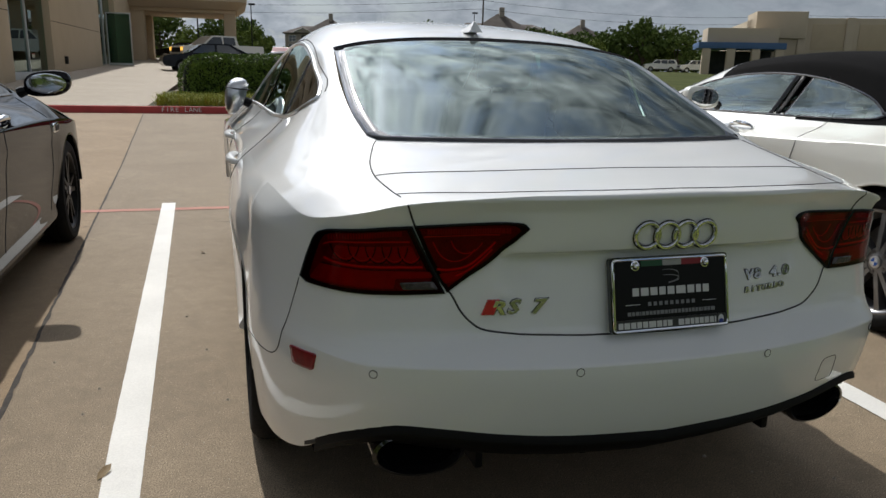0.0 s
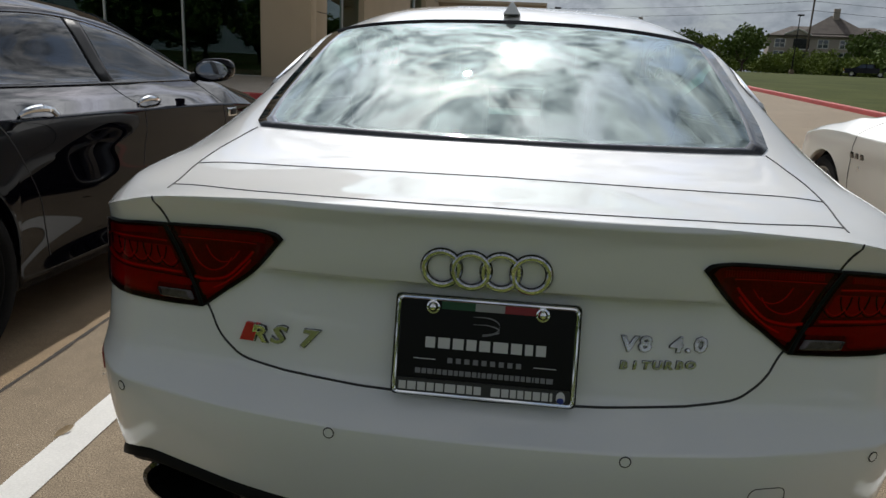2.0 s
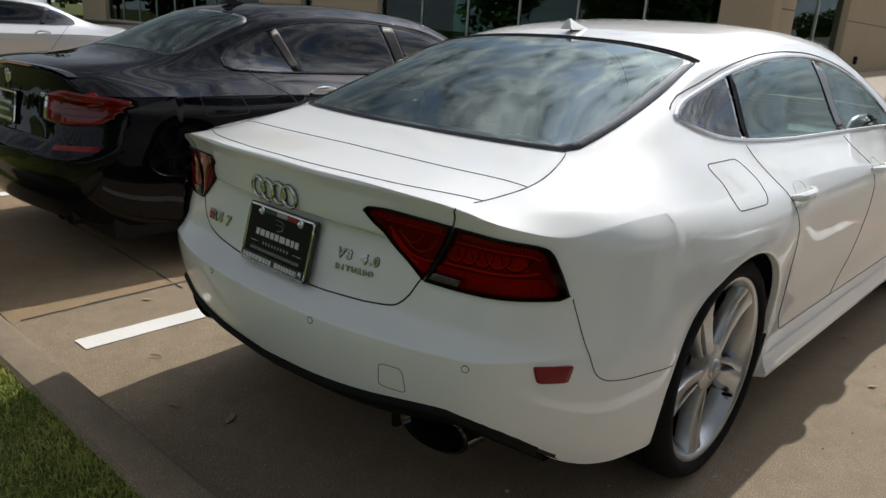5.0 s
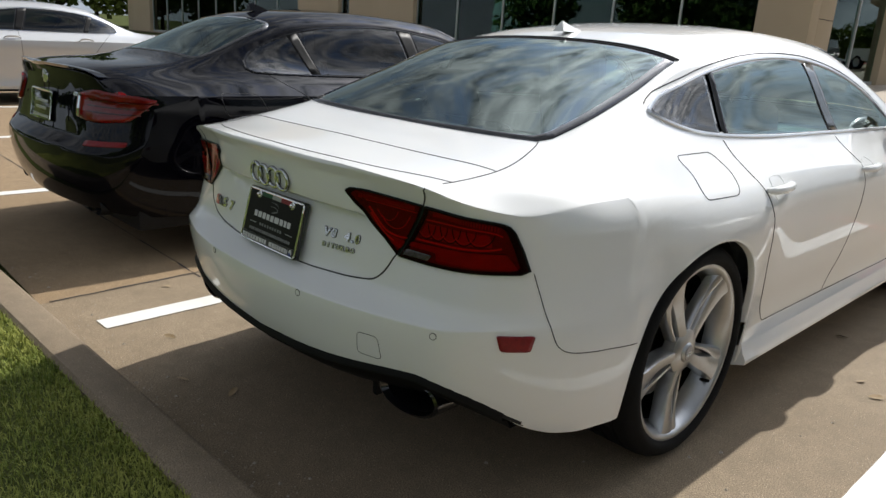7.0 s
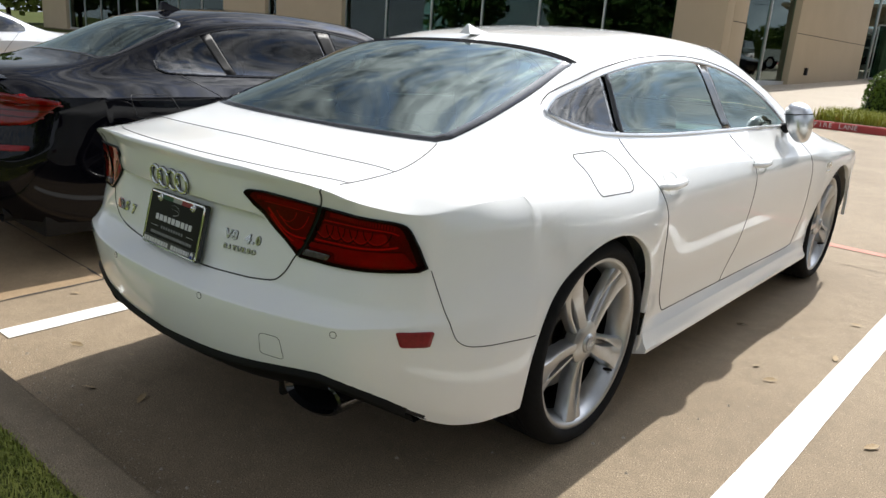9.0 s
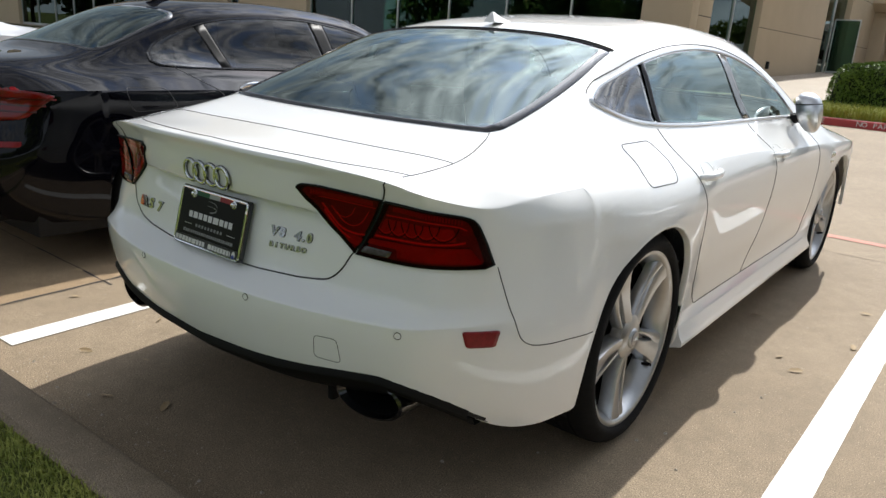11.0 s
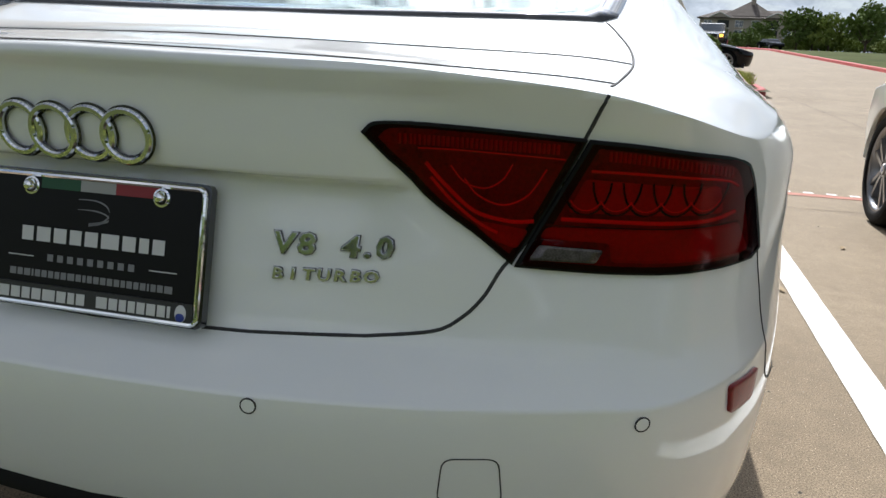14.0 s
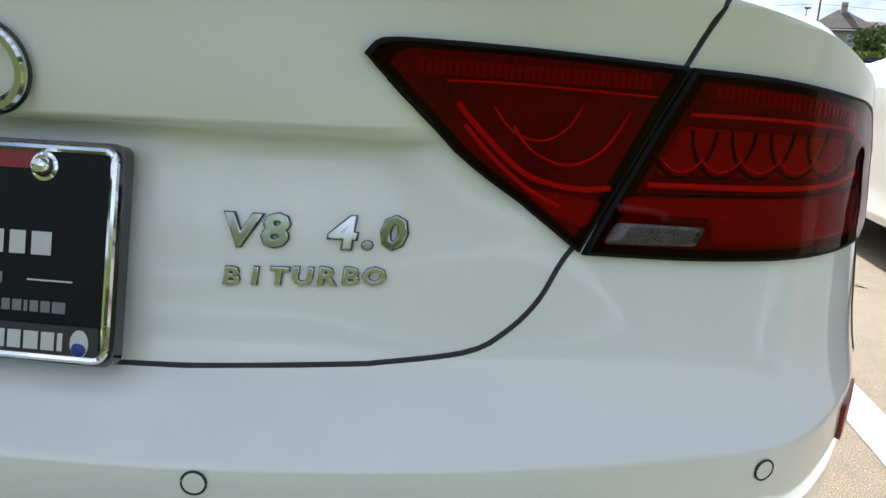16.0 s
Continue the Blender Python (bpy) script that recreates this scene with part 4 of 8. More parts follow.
        panel("door_window", proj, front, [M_GLASS, M_FRIT], root, 0.002, 8, 0.03, (2.75, 1.09), 0.06, even=0)
        pil = [(2.30, 1.282), (2.40, 1.278), (2.50, 1.008), (2.405, 1.01)]
        panel("door_pillar_trim", proj, pil, M_GLOSSBLK, root, 0.0045, 4, 0.03)
        seam("window_trim", proj, side_glass, root, M_SATIN, 0.0075, 0.02, True, 0.003, "satin aluminium window surround")
        outer = [(p[0] + 0.0, p[1] + 0.017) for p in side_top]
        seam("roof_drip_line", proj, outer, root, M_SHUT, 0.0022, 0.02, False, 0.001)
        # shut lines of the doors
        seam("door_gap", proj, smoothline([(1.395, 1.018), (1.402, 0.96), (1.445, 0.87), (1.495, 0.75), (1.545, 0.62), (1.60, 0.50), (1.655, 0.40), (1.70, 0.345), (1.72, 0.336)], 60), root)
        seam("door_gap", proj, smoothline([(1.72, 0.336), (2.0, 0.335), (2.6, 0.33), (3.2, 0.325), (3.42, 0.33), (3.46, 0.36)], 40), root)
        seam("door_gap", proj, smoothline([(2.44, 0.99), (2.455, 0.92), (2.465, 0.80), (2.45, 0.60), (2.40, 0.45), (2.33, 0.333)], 40), root)
        seam("door_gap", proj, smoothline([(3.27, 0.97), (3.36, 0.86), (3.43, 0.70), (3.47, 0.50), (3.46, 0.36)], 40), root)
        # bumper gap up the flank and forward to the arch
        seam("bumper_gap", proj, smoothline([(0.374, 0.742), (0.392, 0.680), (0.410, 0.620), (0.428, 0.570), (0.444, 0.545), (0.475, 0.527), (0.530, 0.518), (0.613, 0.512), (0.735, 0.503)], 50), root, None, 0.0015)
        if s > 0:
            seam("fuel_flap_gap", proj, rounded([(1.012, 0.994), (1.256, 0.991), (1.306, 0.925), (1.262, 0.872), (1.040, 0.876), (1.058, 0.935)], 0.032), root, None, 0.0018, 0.01, True)
        # door handles
        for yh, nm in ((1.56, "door_handle"), (2.54, "door_handle")):
            hd = new(nm)
            hd.parent = root
            bm = bmesh.new()
            pts = []
            for t in np.linspace(0, 1, 15):
                P, N = proj(yh - 0.105 + 0.21 * t, 0.868 + 0.006 * t)
                pts.append(P + Vector((s, 0, 0)) * (0.003 + 0.027 * math.sin(math.pi * min(1, max(0, t))) ** 0.5))
            tube(bm, pts, [0.008 + 0.008 * math.sin(math.pi * t) ** 0.5 for t in np.linspace(0, 1, 15)], 10)
            part("grip", bm, M_WHITE, hd)
            panel("handle_cup", proj, rounded([(yh - 0.05, 0.905), (yh + 0.055, 0.905), (yh + 0.055, 0.828), (yh - 0.05, 0.828)], 0.035), M_WHITE, hd, -0.004, 5, 0.012, None, 0, "", 0.001, None, -0.010)
        # mirror
        mr = new("door_mirror")
        mr.parent = root
        bm = bmesh.new()
        bmesh.ops.create_uvsphere(bm, u_segments=24, v_segments=16, radius=1.0)
        for v in bm.verts:
            x, y, z = v.co
            e = lambda c, p: math.copysign(abs(c) ** p, c)
            v.co = Vector((s * (0.852 + 0.058 * e(x, 0.8) * (1.0 + 0.22 * z) - 0.024 * z), 3.17 + 0.095 * e(y, 0.75), 1.028 + 0.102 * e(z, 0.85)))
        part("mirror_housing", bm, M_SATIN, mr, "satin aluminium mirror housing")
        bm = bmesh.new()
        bmesh.ops.create_uvsphere(bm, u_segments=20, v_segments=10, radius=1.0)
        for v in bm.verts:
            x, y, z = v.co
            v.co = Vector((s * (0.797 + 0.004 * x - 0.020 * z), 3.17 + 0.065 * y, 1.035 + 0.068 * z))
        part("mirror_glass", bm, M_CHROME, mr)
        bm = bmesh.new()
        tube(bm, [(s * (0.838 + 0.0635 * math.cos(t)), 3.17 + 0.0975 * math.sin(t), 1.072 + 0.006 * math.cos(t)) for t in np.linspace(0, 2 * math.pi, 33)[:-1]], 0.003, 6, True)
        part("mirror_seam", bm, M_SHUT, mr)
        bm = bmesh.new()
        tube(bm, [(s * 0.765, 3.20, 0.985), (s * 0.80, 3.19, 1.0), (s * 0.83, 3.18, 1.01)], [0.03, 0.026, 0.02], 10)
        part("mirror_arm", bm, M_BLK, mr)
        arch_lip(root, B, s, 0, M_WHITE)
        arch_lip(root, B, s, 1, M_WHITE)
        for k in (0, 1):
            arch_liner(root, HERO["arch"][k], 0.363, 0.40, s * 0.840, s * 0.56)
            wheel(root, s * 0.866, HERO["arch"][k], 0.363, s, spokes_five, rim_mat=M_RIM)
        # fender badge
        if s > 0:
            for yb, zb, sz, lb in ((3.66, 0.775, 0.05, "badge"),):
                bm = bmesh.new()
                for i in range(5):
                    P, N = proj(yb + i * 0.018, zb + 0.006 * (i % 2))
                    box(bm, P.x - 0.002, P.x + 0.003, P.y - 0.006, P.y + 0.006, P.z - 0.014, P.z + 0.014, 0.001)
                for i in range(7):
                    P, N = proj(yb + i * 0.012, zb - 0.035)
                    box(bm, P.x - 0.002, P.x + 0.002, P.y - 0.004, P.y + 0.004, P.z - 0.006, P.z + 0.006, 0.001)
                part("badge", bm, M_CHROME, root, "small chrome fender badge")

    # shut line of the boot lid, and the two lines over the deck
    seam("boot_gap", B.rear, lid, root, None, 0.0024)
    for s in (1, -1):
        seam("boot_gap", B.top, smoothline([(s * 0.585, 0.235), (s * 0.594, 0.30), (s * 0.606, 0.40), (s * 0.600, 0.49), (s * 0.575, 0.585), (s * 0.560, 0.622)], 40), root, None, 0.0019)
    # the spoiler blade's rear edge and the joint behind it follow the lip in plan
    seam("spoiler_joint", B.top, smoothline([(-0.604, 0.405), (-0.4, 0.375), (-0.2, 0.362), (0, 0.358), (0.2, 0.362), (0.4, 0.375), (0.604, 0.405)], 60), root, None, 0.0018)
    seam("spoiler_joint", B.top, smoothline([(-0.588, 0.262), (-0.4, 0.175), (-0.2, 0.133), (0, 0.12), (0.2, 0.133), (0.4, 0.175), (0.588, 0.262)], 60), root, None, 0.0018)
    # lamps
    for s in (1, -1):
        lamp = new("tail_lamp")
        lamp.parent = root
        pj = lambda x, z, s=s: B.rear(s * x, z)
        inner = smoothline([(0.336, 0.890), (0.345, 0.899), (0.365, 0.9015), (0.45, 0.8985), (0.5665, 0.8905)], 24) + smoothline([(0.5315, 0.815), (0.4965, 0.7465)], 6) + smoothline([(0.450, 0.782), (0.403, 0.817), (0.360, 0.862)], 14)
        outer = smoothline([(0.5695, 0.8898), (0.64, 0.8845), (0.71, 0.874), (0.738, 0.866), (0.751, 0.852), (0.765, 0.81), (0.780, 0.750)], 40) + smoothline([(0.768, 0.7400), (0.70, 0.7395), (0.60, 0.7395), (0.4995, 0.7445)], 24)
        for pc, nm, ce in ((inner, "lamp_inner", (0.47, 0.845)), (outer, "lamp_outer", (0.655, 0.812))):
            seg = new(nm)
            seg.parent = lamp
            panel("housing", pj, pc, [M_REDDK, M_DEEPBLK], seg, 0.0024, 12, 0.012, ce, 0.12)
            panel("lens", pj, pc, [M_LENS, M_DEEPBLK], seg, 0.007, 8, 0.02, ce, 0.032, "smoked red lens with a black edge", -0.002, None, 0.004)

        def strip(nm, line, w, mt, lift, holder):
            pts = dense(line, 0.008, False)
            bm = bmesh.new()
            P = [pj(*p) for p in pts]
            tube(bm, [a + n_ * lift for a, n_ in P], w, 6)
            part(nm, bm, mt, holder)
        segs = [c for c in lamp.children]
        si, so = segs[0], segs[1]
        for holder, n, fx, fz in ((si, 34, lambda i: 0.372 + i * 0.0050, lambda i: 0.8835 - i * 0.00016), (so, 28, lambda i: 0.592 + i * 0.0050, lambda i: 0.8725 - 0.020 * (i / 27) ** 1.6)):
            ribs = bmesh.new()
            for i in range(n):
                q, n_ = pj(fx(i), fz(i))
                tube(ribs, [q + n_ * 0.003 + Vector((0, 0, 0.0055)), q + n_ * 0.003 - Vector((0, 0, 0.0055))], 0.0021, 5)
            part("rib_band", ribs, M_REDBRT, holder)
        panel("lower_reflector", pj, rounded([(0.530, 0.790), (0.744, 0.791), (0.764, 0.752), (0.604, 0.752), (0.600, 0.774), (0.524, 0.777)], 0.006), M_REDBRT, so, 0.0036, 4, 0.02, (0.66, 0.772))
        panel("upper_reflector", pj, rounded([(0.568, 0.846), (0.715, 0.838), (0.722, 0.806), (0.552, 0.808)], 0.006), M_REDBRT, so, 0.0034, 4, 0.02)
        panel("lower_reflector", pj, rounded([(0.448, 0.796), (0.512, 0.786), (0.500, 0.764), (0.472, 0.774)], 0.006), M_REDBRT, si, 0.0036, 4, 0.02)
        strip("light_guide", smoothline([(0.398, 0.858), (0.42, 0.834), (0.452, 0.806), (0.49, 0.796), (0.516, 0.797)], 30), 0.0024, M_REDLAMP, 0.005, si)
        strip("light_guide", smoothline([(0.404, 0.842), (0.428, 0.816), (0.455, 0.794), (0.478, 0.782)], 24), 0.0020, M_REDLAMP, 0.005, si)
        strip("light_guide", smoothline([(0.440, 0.842), (0.455, 0.824), (0.482, 0.814), (0.508, 0.826), (0.526, 0.856)], 30), 0.0011, M_REDLAMP, 0.005, si)
        strip("light_guide", smoothline([(0.425, 0.856), (0.440, 0.838), (0.462, 0.832), (0.480, 0.842), (0.490, 0.860)], 24), 0.0009, M_REDLAMP, 0.005, si)
        strip("light_guide", smoothline([(0.390, 0.874), (0.44, 0.8735), (0.545, 0.868)], 20), 0.0009, M_REDLAMP, 0.005, si)
        strip("light_guide", smoothline([(0.545, 0.8005), (0.64, 0.7985), (0.705, 0.7995), (0.735, 0.806)], 30), 0.0025, M_REDLAMP, 0.005, so)
        strip("light_guide", smoothline([(0.573, 0.856), (0.65, 0.8535), (0.715, 0.845), (0.735, 0.836)], 30), 0.0016, M_REDLAMP, 0.005, so)
        strip("light_guide", smoothline([(0.530, 0.793), (0.64, 0.7915), (0.742, 0.7935)], 30), 0.0009, M_GLOSSBLK, 0.0045, so)
        for i in range(5):
            xx = 0.570 + i * 0.032
            strip("light_bowl", [(xx + 0.026 * math.cos(t), 0.846 + 0.040 * math.sin(t)) for t in np.linspace(math.pi * 1.02, math.pi * 1.98, 12)], 0.0015, M_GLOSSBLK, 0.0040, so)
            strip("light_bowl", [(xx + 0.024 * math.cos(t), 0.849 + 0.038 * math.sin(t)) for t in np.linspace(math.pi * 1.25, math.pi * 1.75, 8)], 0.0008, M_REDLAMP, 0.0052, so)
        panel("reversing_light", pj, rounded([(0.523, 0.770), (0.592, 0.7665), (0.585, 0.7515), (0.514, 0.7535)], 0.004), M_CLEARLAMP, so, 0.0125, 3, 0.012, None, 0, "clear reversing light", 0.0)
        # reflex reflector, parking sensors
        panel("reflector", pj, rounded([(0.760, 0.592), (0.808, 0.584), (0.803, 0.542), (0.766, 0.549)], 0.006), M_REFLEX, root, 0.004, 4, 0.012, None, 0, "red bumper reflector")
        for sx, sz in ((0.237, 0.593), (0.657, 0.583)):
            fr_ = on_rear(B, s * sx, sz, 0.0015)
            bm = bmesh.new()
            f_ = bmesh.ops.create_circle(bm, cap_ends=True, radius=0.0079, segments=28, matrix=fr_)
            sn = part("parking_sensor", bm, M_WHITE, root)
            bm = bmesh.new()
            tube(bm, [fr_ @ Vector((0.0087 * math.cos(t), 0.0087 * math.sin(t), -0.0004)) for t in np.linspace(0, 2 * math.pi, 29)[:-1]], 0.0010, 6, True)
            part("sensor_ring", bm, M_SHUT, sn)
    seam("tow_cover_gap", B.rear, rounded([(0.447, 0.541), (0.507, 0.541), (0.512, 0.475), (0.440, 0.478)], 0.014), root, None, 0.0009, 0.008, True)

    # emblem of four rings
    m_ring = mat("emblem_chrome", (0.60, 0.62, 0.66), 0.08, 1.0)
    rings = new("ring_emblem")
    rings.parent = root
    for k in range(4):
        cx = 0.000 + (k - 1.5) * 0.0470
        bm = bmesh.new()
        m = on_rear(B, cx, 0.8695, 0.004 + 0.002 * (k % 2))
        n = 48
        prof = [(-0.0046, -0.001), (-0.0042, 0.003), (-0.0022, 0.0052), (0.0022, 0.0052), (0.0042, 0.003), (0.0046, -0.001), (0.0, -0.003)]
        rr = []
        for j in range(n):
            t = 2 * math.pi * j / n
            rr.append([bm.verts.new(m @ Vector(((0.0282 + a) * math.cos(t), (0.0282 + a) * math.sin(t), h))) for a, h in prof])
        for j in range(n):
            a, b = rr[j], rr[(j + 1) % n]
            for i in range(len(prof)):
                bm.faces.new((a[i], a[(i + 1) % len(prof)], b[(i + 1) % len(prof)], b[i]))
        ring = part("ring", bm, m_ring, rings, "chrome ring")
        bm = bmesh.new()
        for q_ in (0.0232, 0.0333):
            tube(bm, [m @ Vector((q_ * math.cos(t), q_ * math.sin(t), -0.0015)) for t in np.linspace(0, 2 * math.pi, 49)[:-1]], 0.0012, 5, True)
        part("ring_foot", bm, M_GLOSSBLK, ring)

    # model badges
    m_red = mat("red_badge_enamel", (0.5, 0.01, 0.02), 0.25, coat=1.0)
    badge = new("model_badge")
    badge.parent = root
    m = on_rear(B, -0.408, 0.715, 0.003)
    bm = bmesh.new()
    quad = [(-0.018, -0.017), (0.010, -0.017), (0.022, 0.017), (-0.004, 0.017)]
    lo = [bm.verts.new(m @ Vector((*q, -0.004))) for q in quad]
    hi = [bm.verts.new(m @ Vector((q[0] * 0.95, q[1] * 0.95, 0.002))) for q in quad]
    bm.faces.new(hi)
    for j in range(4):
        bm.faces.new((lo[j], lo[(j + 1) % 4], hi[(j + 1) % 4], hi[j]))
    part("red_rhombus", bm, m_red, badge, "red enamel rhombus", False)
    m_badge = mat("badge_chrome", (0.66, 0.67, 0.70), 0.10, 1.0)

    def letter(ch, size, holder, x, z, xs, shear, bold):
        # black outline paints the dark surroundings mirrored in the chrome letter's edges
        text_mesh("letter_edge", ch, size, holder, on_rear(B, x, z, 0.0006), M_GLOSSBLK, 0.0016, 'CENTER', xs, "", shear, 0.0003, bold + size * 0.022)
        text_mesh("letter", ch, size, holder, on_rear(B, x, z, 0.0026), m_badge, 0.0012, 'CENTER', xs, "", shear, 0.0006, bold - 0.0004)
    for i, ch in enumerate("RS7"):
        letter(ch, 0.043, badge, (-0.392, -0.357, -0.302)[i], 0.700, 1.25, 0.25, 0.0013)
    for txt, x0, z0, size, step in (("V8", 0.237, 0.7425, 0.034, 0.0265), ("4.0", 0.315, 0.7435, 0.034, 0.0195), ("BITURBO", 0.2315, 0.7125, 0.0185, 0.0182)):
        w = new("engine_badge")
        w.parent = root
        for i, ch in enumerate(txt):
            letter(ch, size, w, x0 + i * step, z0 + 0.0006 * i, 1.2, 0.1, size * 0.03)

    # plate with its frame
    pl = new("dealer_plate")
    pl.parent = root
    PT, PB = Vector((0.006, 0.140, 0.815)), Vector((0.006, 0.100, 0.650))
    up = (PT - PB).normalized()
    right = Vector((1, 0, 0))
    N = right.cross(up)
    m = Matrix((right, up, N)).transposed().to_4x4()
    m.translation = (PT + PB) / 2 + N * 0.006
    hw, hh = 0.151, 0.0835

    def slab(nm, pts, z0, z1, mt, lb="", bevel=0.0015, holder=None):
        bm = bmesh.new()
        f = bm.faces.new([bm.verts.new((p[0], p[1], z0)) for p in pts])
        r = bmesh.ops.extrude_face_region(bm, geom=[f])
        bmesh.ops.translate(bm, verts=[v for v in r["geom"] if isinstance(v, bmesh.types.BMVert)], vec=(0, 0, z1 - z0))
        bmesh.ops.transform(bm, matrix=m, verts=bm.verts)
        return part(nm, bm, mt, holder or pl, lb)
    slab("backing", rounded([(-hw, -hh), (hw, -hh), (hw, hh), (-hw, hh)], 0.010), -0.008, 0.004, M_GLOSSBLK, "black plate holder")
    slab("plate", rounded([(-hw + .010, -hh + .02), (hw - .010, -hh + .02), (hw - .010, hh - .006), (-hw + .010, hh - .006)], 0.006), 0.003, 0.006, mat("black_plate_enamel", (0.004, 0.004, 0.0045), 0.4, spec=0.2), "black dealer plate with white lettering")
    bm = bmesh.new()
    loop = rounded([(-hw + .006, -hh + .005), (hw - .006, -hh + .005), (hw - .006, hh - .006), (-hw + .006, hh - .006)], 0.009)
    tube(bm, [m @ Vector((*p, 0.0065)) for p in dense(loop, 0.02)], 0.0034, 8, True)
    part("plate_frame", bm, M_CHROME, pl, "chrome plate frame")
    slab("name_strip", rounded([(-hw + .010, -hh + .004), (hw - .010, -hh + .004), (hw - .010, -hh + .029), (-hw + .010, -hh + .029)], 0.004), 0.005, 0.0085, mat("dark_strip", (0.03, 0.03, 0.032), 0.3), "dark strip with the dealer's name")
    for x0, x1, c, nm in ((-0.075, -0.02, (0.006, 0.07, 0.025), "green"), (-0.02, 0.028, (0.34, 0.34, 0.33), "white"), (0.028, 0.085, (0.24, 0.012, 0.018), "red")):
        slab("flag_strip", [(x0, hh - .022), (x1, hh - .022), (x1, hh - .008), (x0, hh - .008)], 0.0055, 0.0066, mat(nm + "_flag_strip", c, 0.4))
    for sx in (-0.089, 0.089):
        bm = bmesh.new()
        lathe(bm, [(0.0003, 0.016), (0.005, 0.0145), (0.008, 0.010), (0.0085, 0.005)], 20, 'z')
        lathe(bm, [(0.0085, 0.0075), (0.011, 0.007), (0.0115, 0.005)], 20, 'z')
        bmesh.ops.transform(bm, matrix=m @ Matrix.Translation((sx, hh - .020, 0)), verts=bm.verts)
        part("screw_cap", bm, M_CHROME, pl, "chrome screw cap")
    m_let = mat("white_lettering", (0.58, 0.58, 0.58), 0.5)
    m_grey = mat("grey_lettering", (0.20, 0.20, 0.21), 0.4)

    def pbars(widths, x0, x1, y, h, mt=None, lift=0.0062, gap=0.22):
        """A word as plain upright bars between x0 and x1."""
        unit = (x1 - x0) / (sum(widths) + gap * (len(widths) - 1))
        bm = bmesh.new()
        x = x0
        for wd in widths:
            vs = [bm.verts.new(m @ Vector((px, py, lift + 0.0004))) for px, py in ((x, y), (x + wd * unit, y), (x + wd * unit, y + h), (x, y + h))]
            bm.faces.new(vs)
            x += (wd + gap) * unit
        part("lettering", bm, mt or m_let, pl)
    pbars((1, 1.2, 1.1, 1, 1.1, 1.5, 1.1, .8, 1), -0.098, 0.098, -0.003, 0.0175, None, 0.0062, 0.30)
    pbars((1,) * 9, -0.060, 0.060, -0.026, 0.0085, m_grey, 0.0062, 0.7)
    pbars((1.2, 1, 1.2, .4, 1, 1, 1, .9, 1, 1.3, 1, .6, .9, 1, 1, 1, 1, .8, 1, .9, 1, .4, .9, 1, 1.4), -0.112, 0.112, -0.046, 0.0085, m_grey, 0.0062, 0.25)
    pbars((1, 1.2, 1.1, 1, 1.1, 1.5, 1.1, .8, 1), -0.137, -0.002, -hh + .010, 0.0135, m_let, 0.0088)
    pbars((1.4, 1.1, .9, .9, 1, 1.1, 1, .4), 0.014, 0.113, -hh + .010, 0.0135, m_let, 0.0088)
    for sx in (-1, 1):
        slab("rule", [(sx * 0.098 - 0.018, -0.0225), (sx * 0.098 + 0.018, -0.0225), (sx * 0.098 + 0.018, -0.0213), (sx * 0.098 - 0.018, -0.0213)], 0.006, 0.0065, m_let)
    # swoosh above the name: three arcs
    for k, (r0, w0) in enumerate(((0.026, 0.0035), (0.017, 0.003))):
        bm = bmesh.new()
        pts = [(-0.022, 0.052 - 0.012 * k), (0.002, 0.052 - 0.012 * k), (0.018, 0.046 - 0.010 * k), (0.021, 0.036 - 0.006 * k), (0.012, 0.027), (-0.006, 0.023)]
        ln = smoothline(pts, 30)
        a = [bm.verts.new(m @ Vector((p[0], p[1] + w0 * (0.2 + i / 30) * 0.5, 0.0066))) for i, p in enumerate(ln)]
        b = [bm.verts.new(m @ Vector((p[0], p[1] - w0 * (0.2 + i / 30) * 0.5, 0.0066))) for i, p in enumerate(ln)]
        for i in range(29):
            bm.faces.new((a[i], a[i + 1], b[i + 1], b[i]))
        part("swoosh", bm, m_grey, pl)
    bm = bmesh.new()
    bmesh.ops.create_uvsphere(bm, u_segments=16, v_segments=8, radius=1.0)
    bmesh.ops.transform(bm, matrix=m @ Matrix.Translation((0.126, -hh + .0165, 0.0088)) @ Matrix.Diagonal((0.0075, 0.0105, 0.0012, 1)), verts=bm.verts)
    part("oval_mark", bm, m_let, pl, "small oval crest")
    bm = bmesh.new()
    bmesh.ops.create_uvsphere(bm, u_segments=16, v_segments=8, radius=1.0)
    bmesh.ops.transform(bm, matrix=m @ Matrix.Translation((0.126, -hh + .0125, 0.0094)) @ Matrix.Diagonal((0.006, 0.0055, 0.0012, 1)), verts=bm.verts)
    part("oval_mark", bm, mat("blue_mark", (0.02, 0.04, 0.25), 0.4), pl)

    # antenna fin
    P, N = B.top(-0.02, 1.50)
    bm = bmesh.new()
    prof = [(-0.082, 0.0), (-0.078, 0.010), (-0.066, 0.038), (-0.056, 0.040), (-0.040, 0.032), (-0.01, 0.022), (0.04, 0.011), (0.095, 0.0)]
    a = [bm.verts.new((P.x - 0.026 * (1 - h / 0.046) ** 1.5 - 0.002, P.y + y, P.z + h - 0.002)) for y, h in prof]
    b = [bm.verts.new((P.x + 0.026 * (1 - h / 0.046) ** 1.5 + 0.002, P.y + y, P.z + h - 0.002)) for y, h in prof]
    bm.faces.new(a)
    bm.faces.new(b[::-1])
    for j in range(len(prof)):
        k = (j + 1) % len(prof)
        bm.faces.new((a[j], b[j], b[k], a[k]))
    bmesh.ops.bevel(bm, geom=list(bm.edges), offset=0.0012, segments=1, affect='EDGES')
    part("antenna_fin", bm, M_WHITE, root)
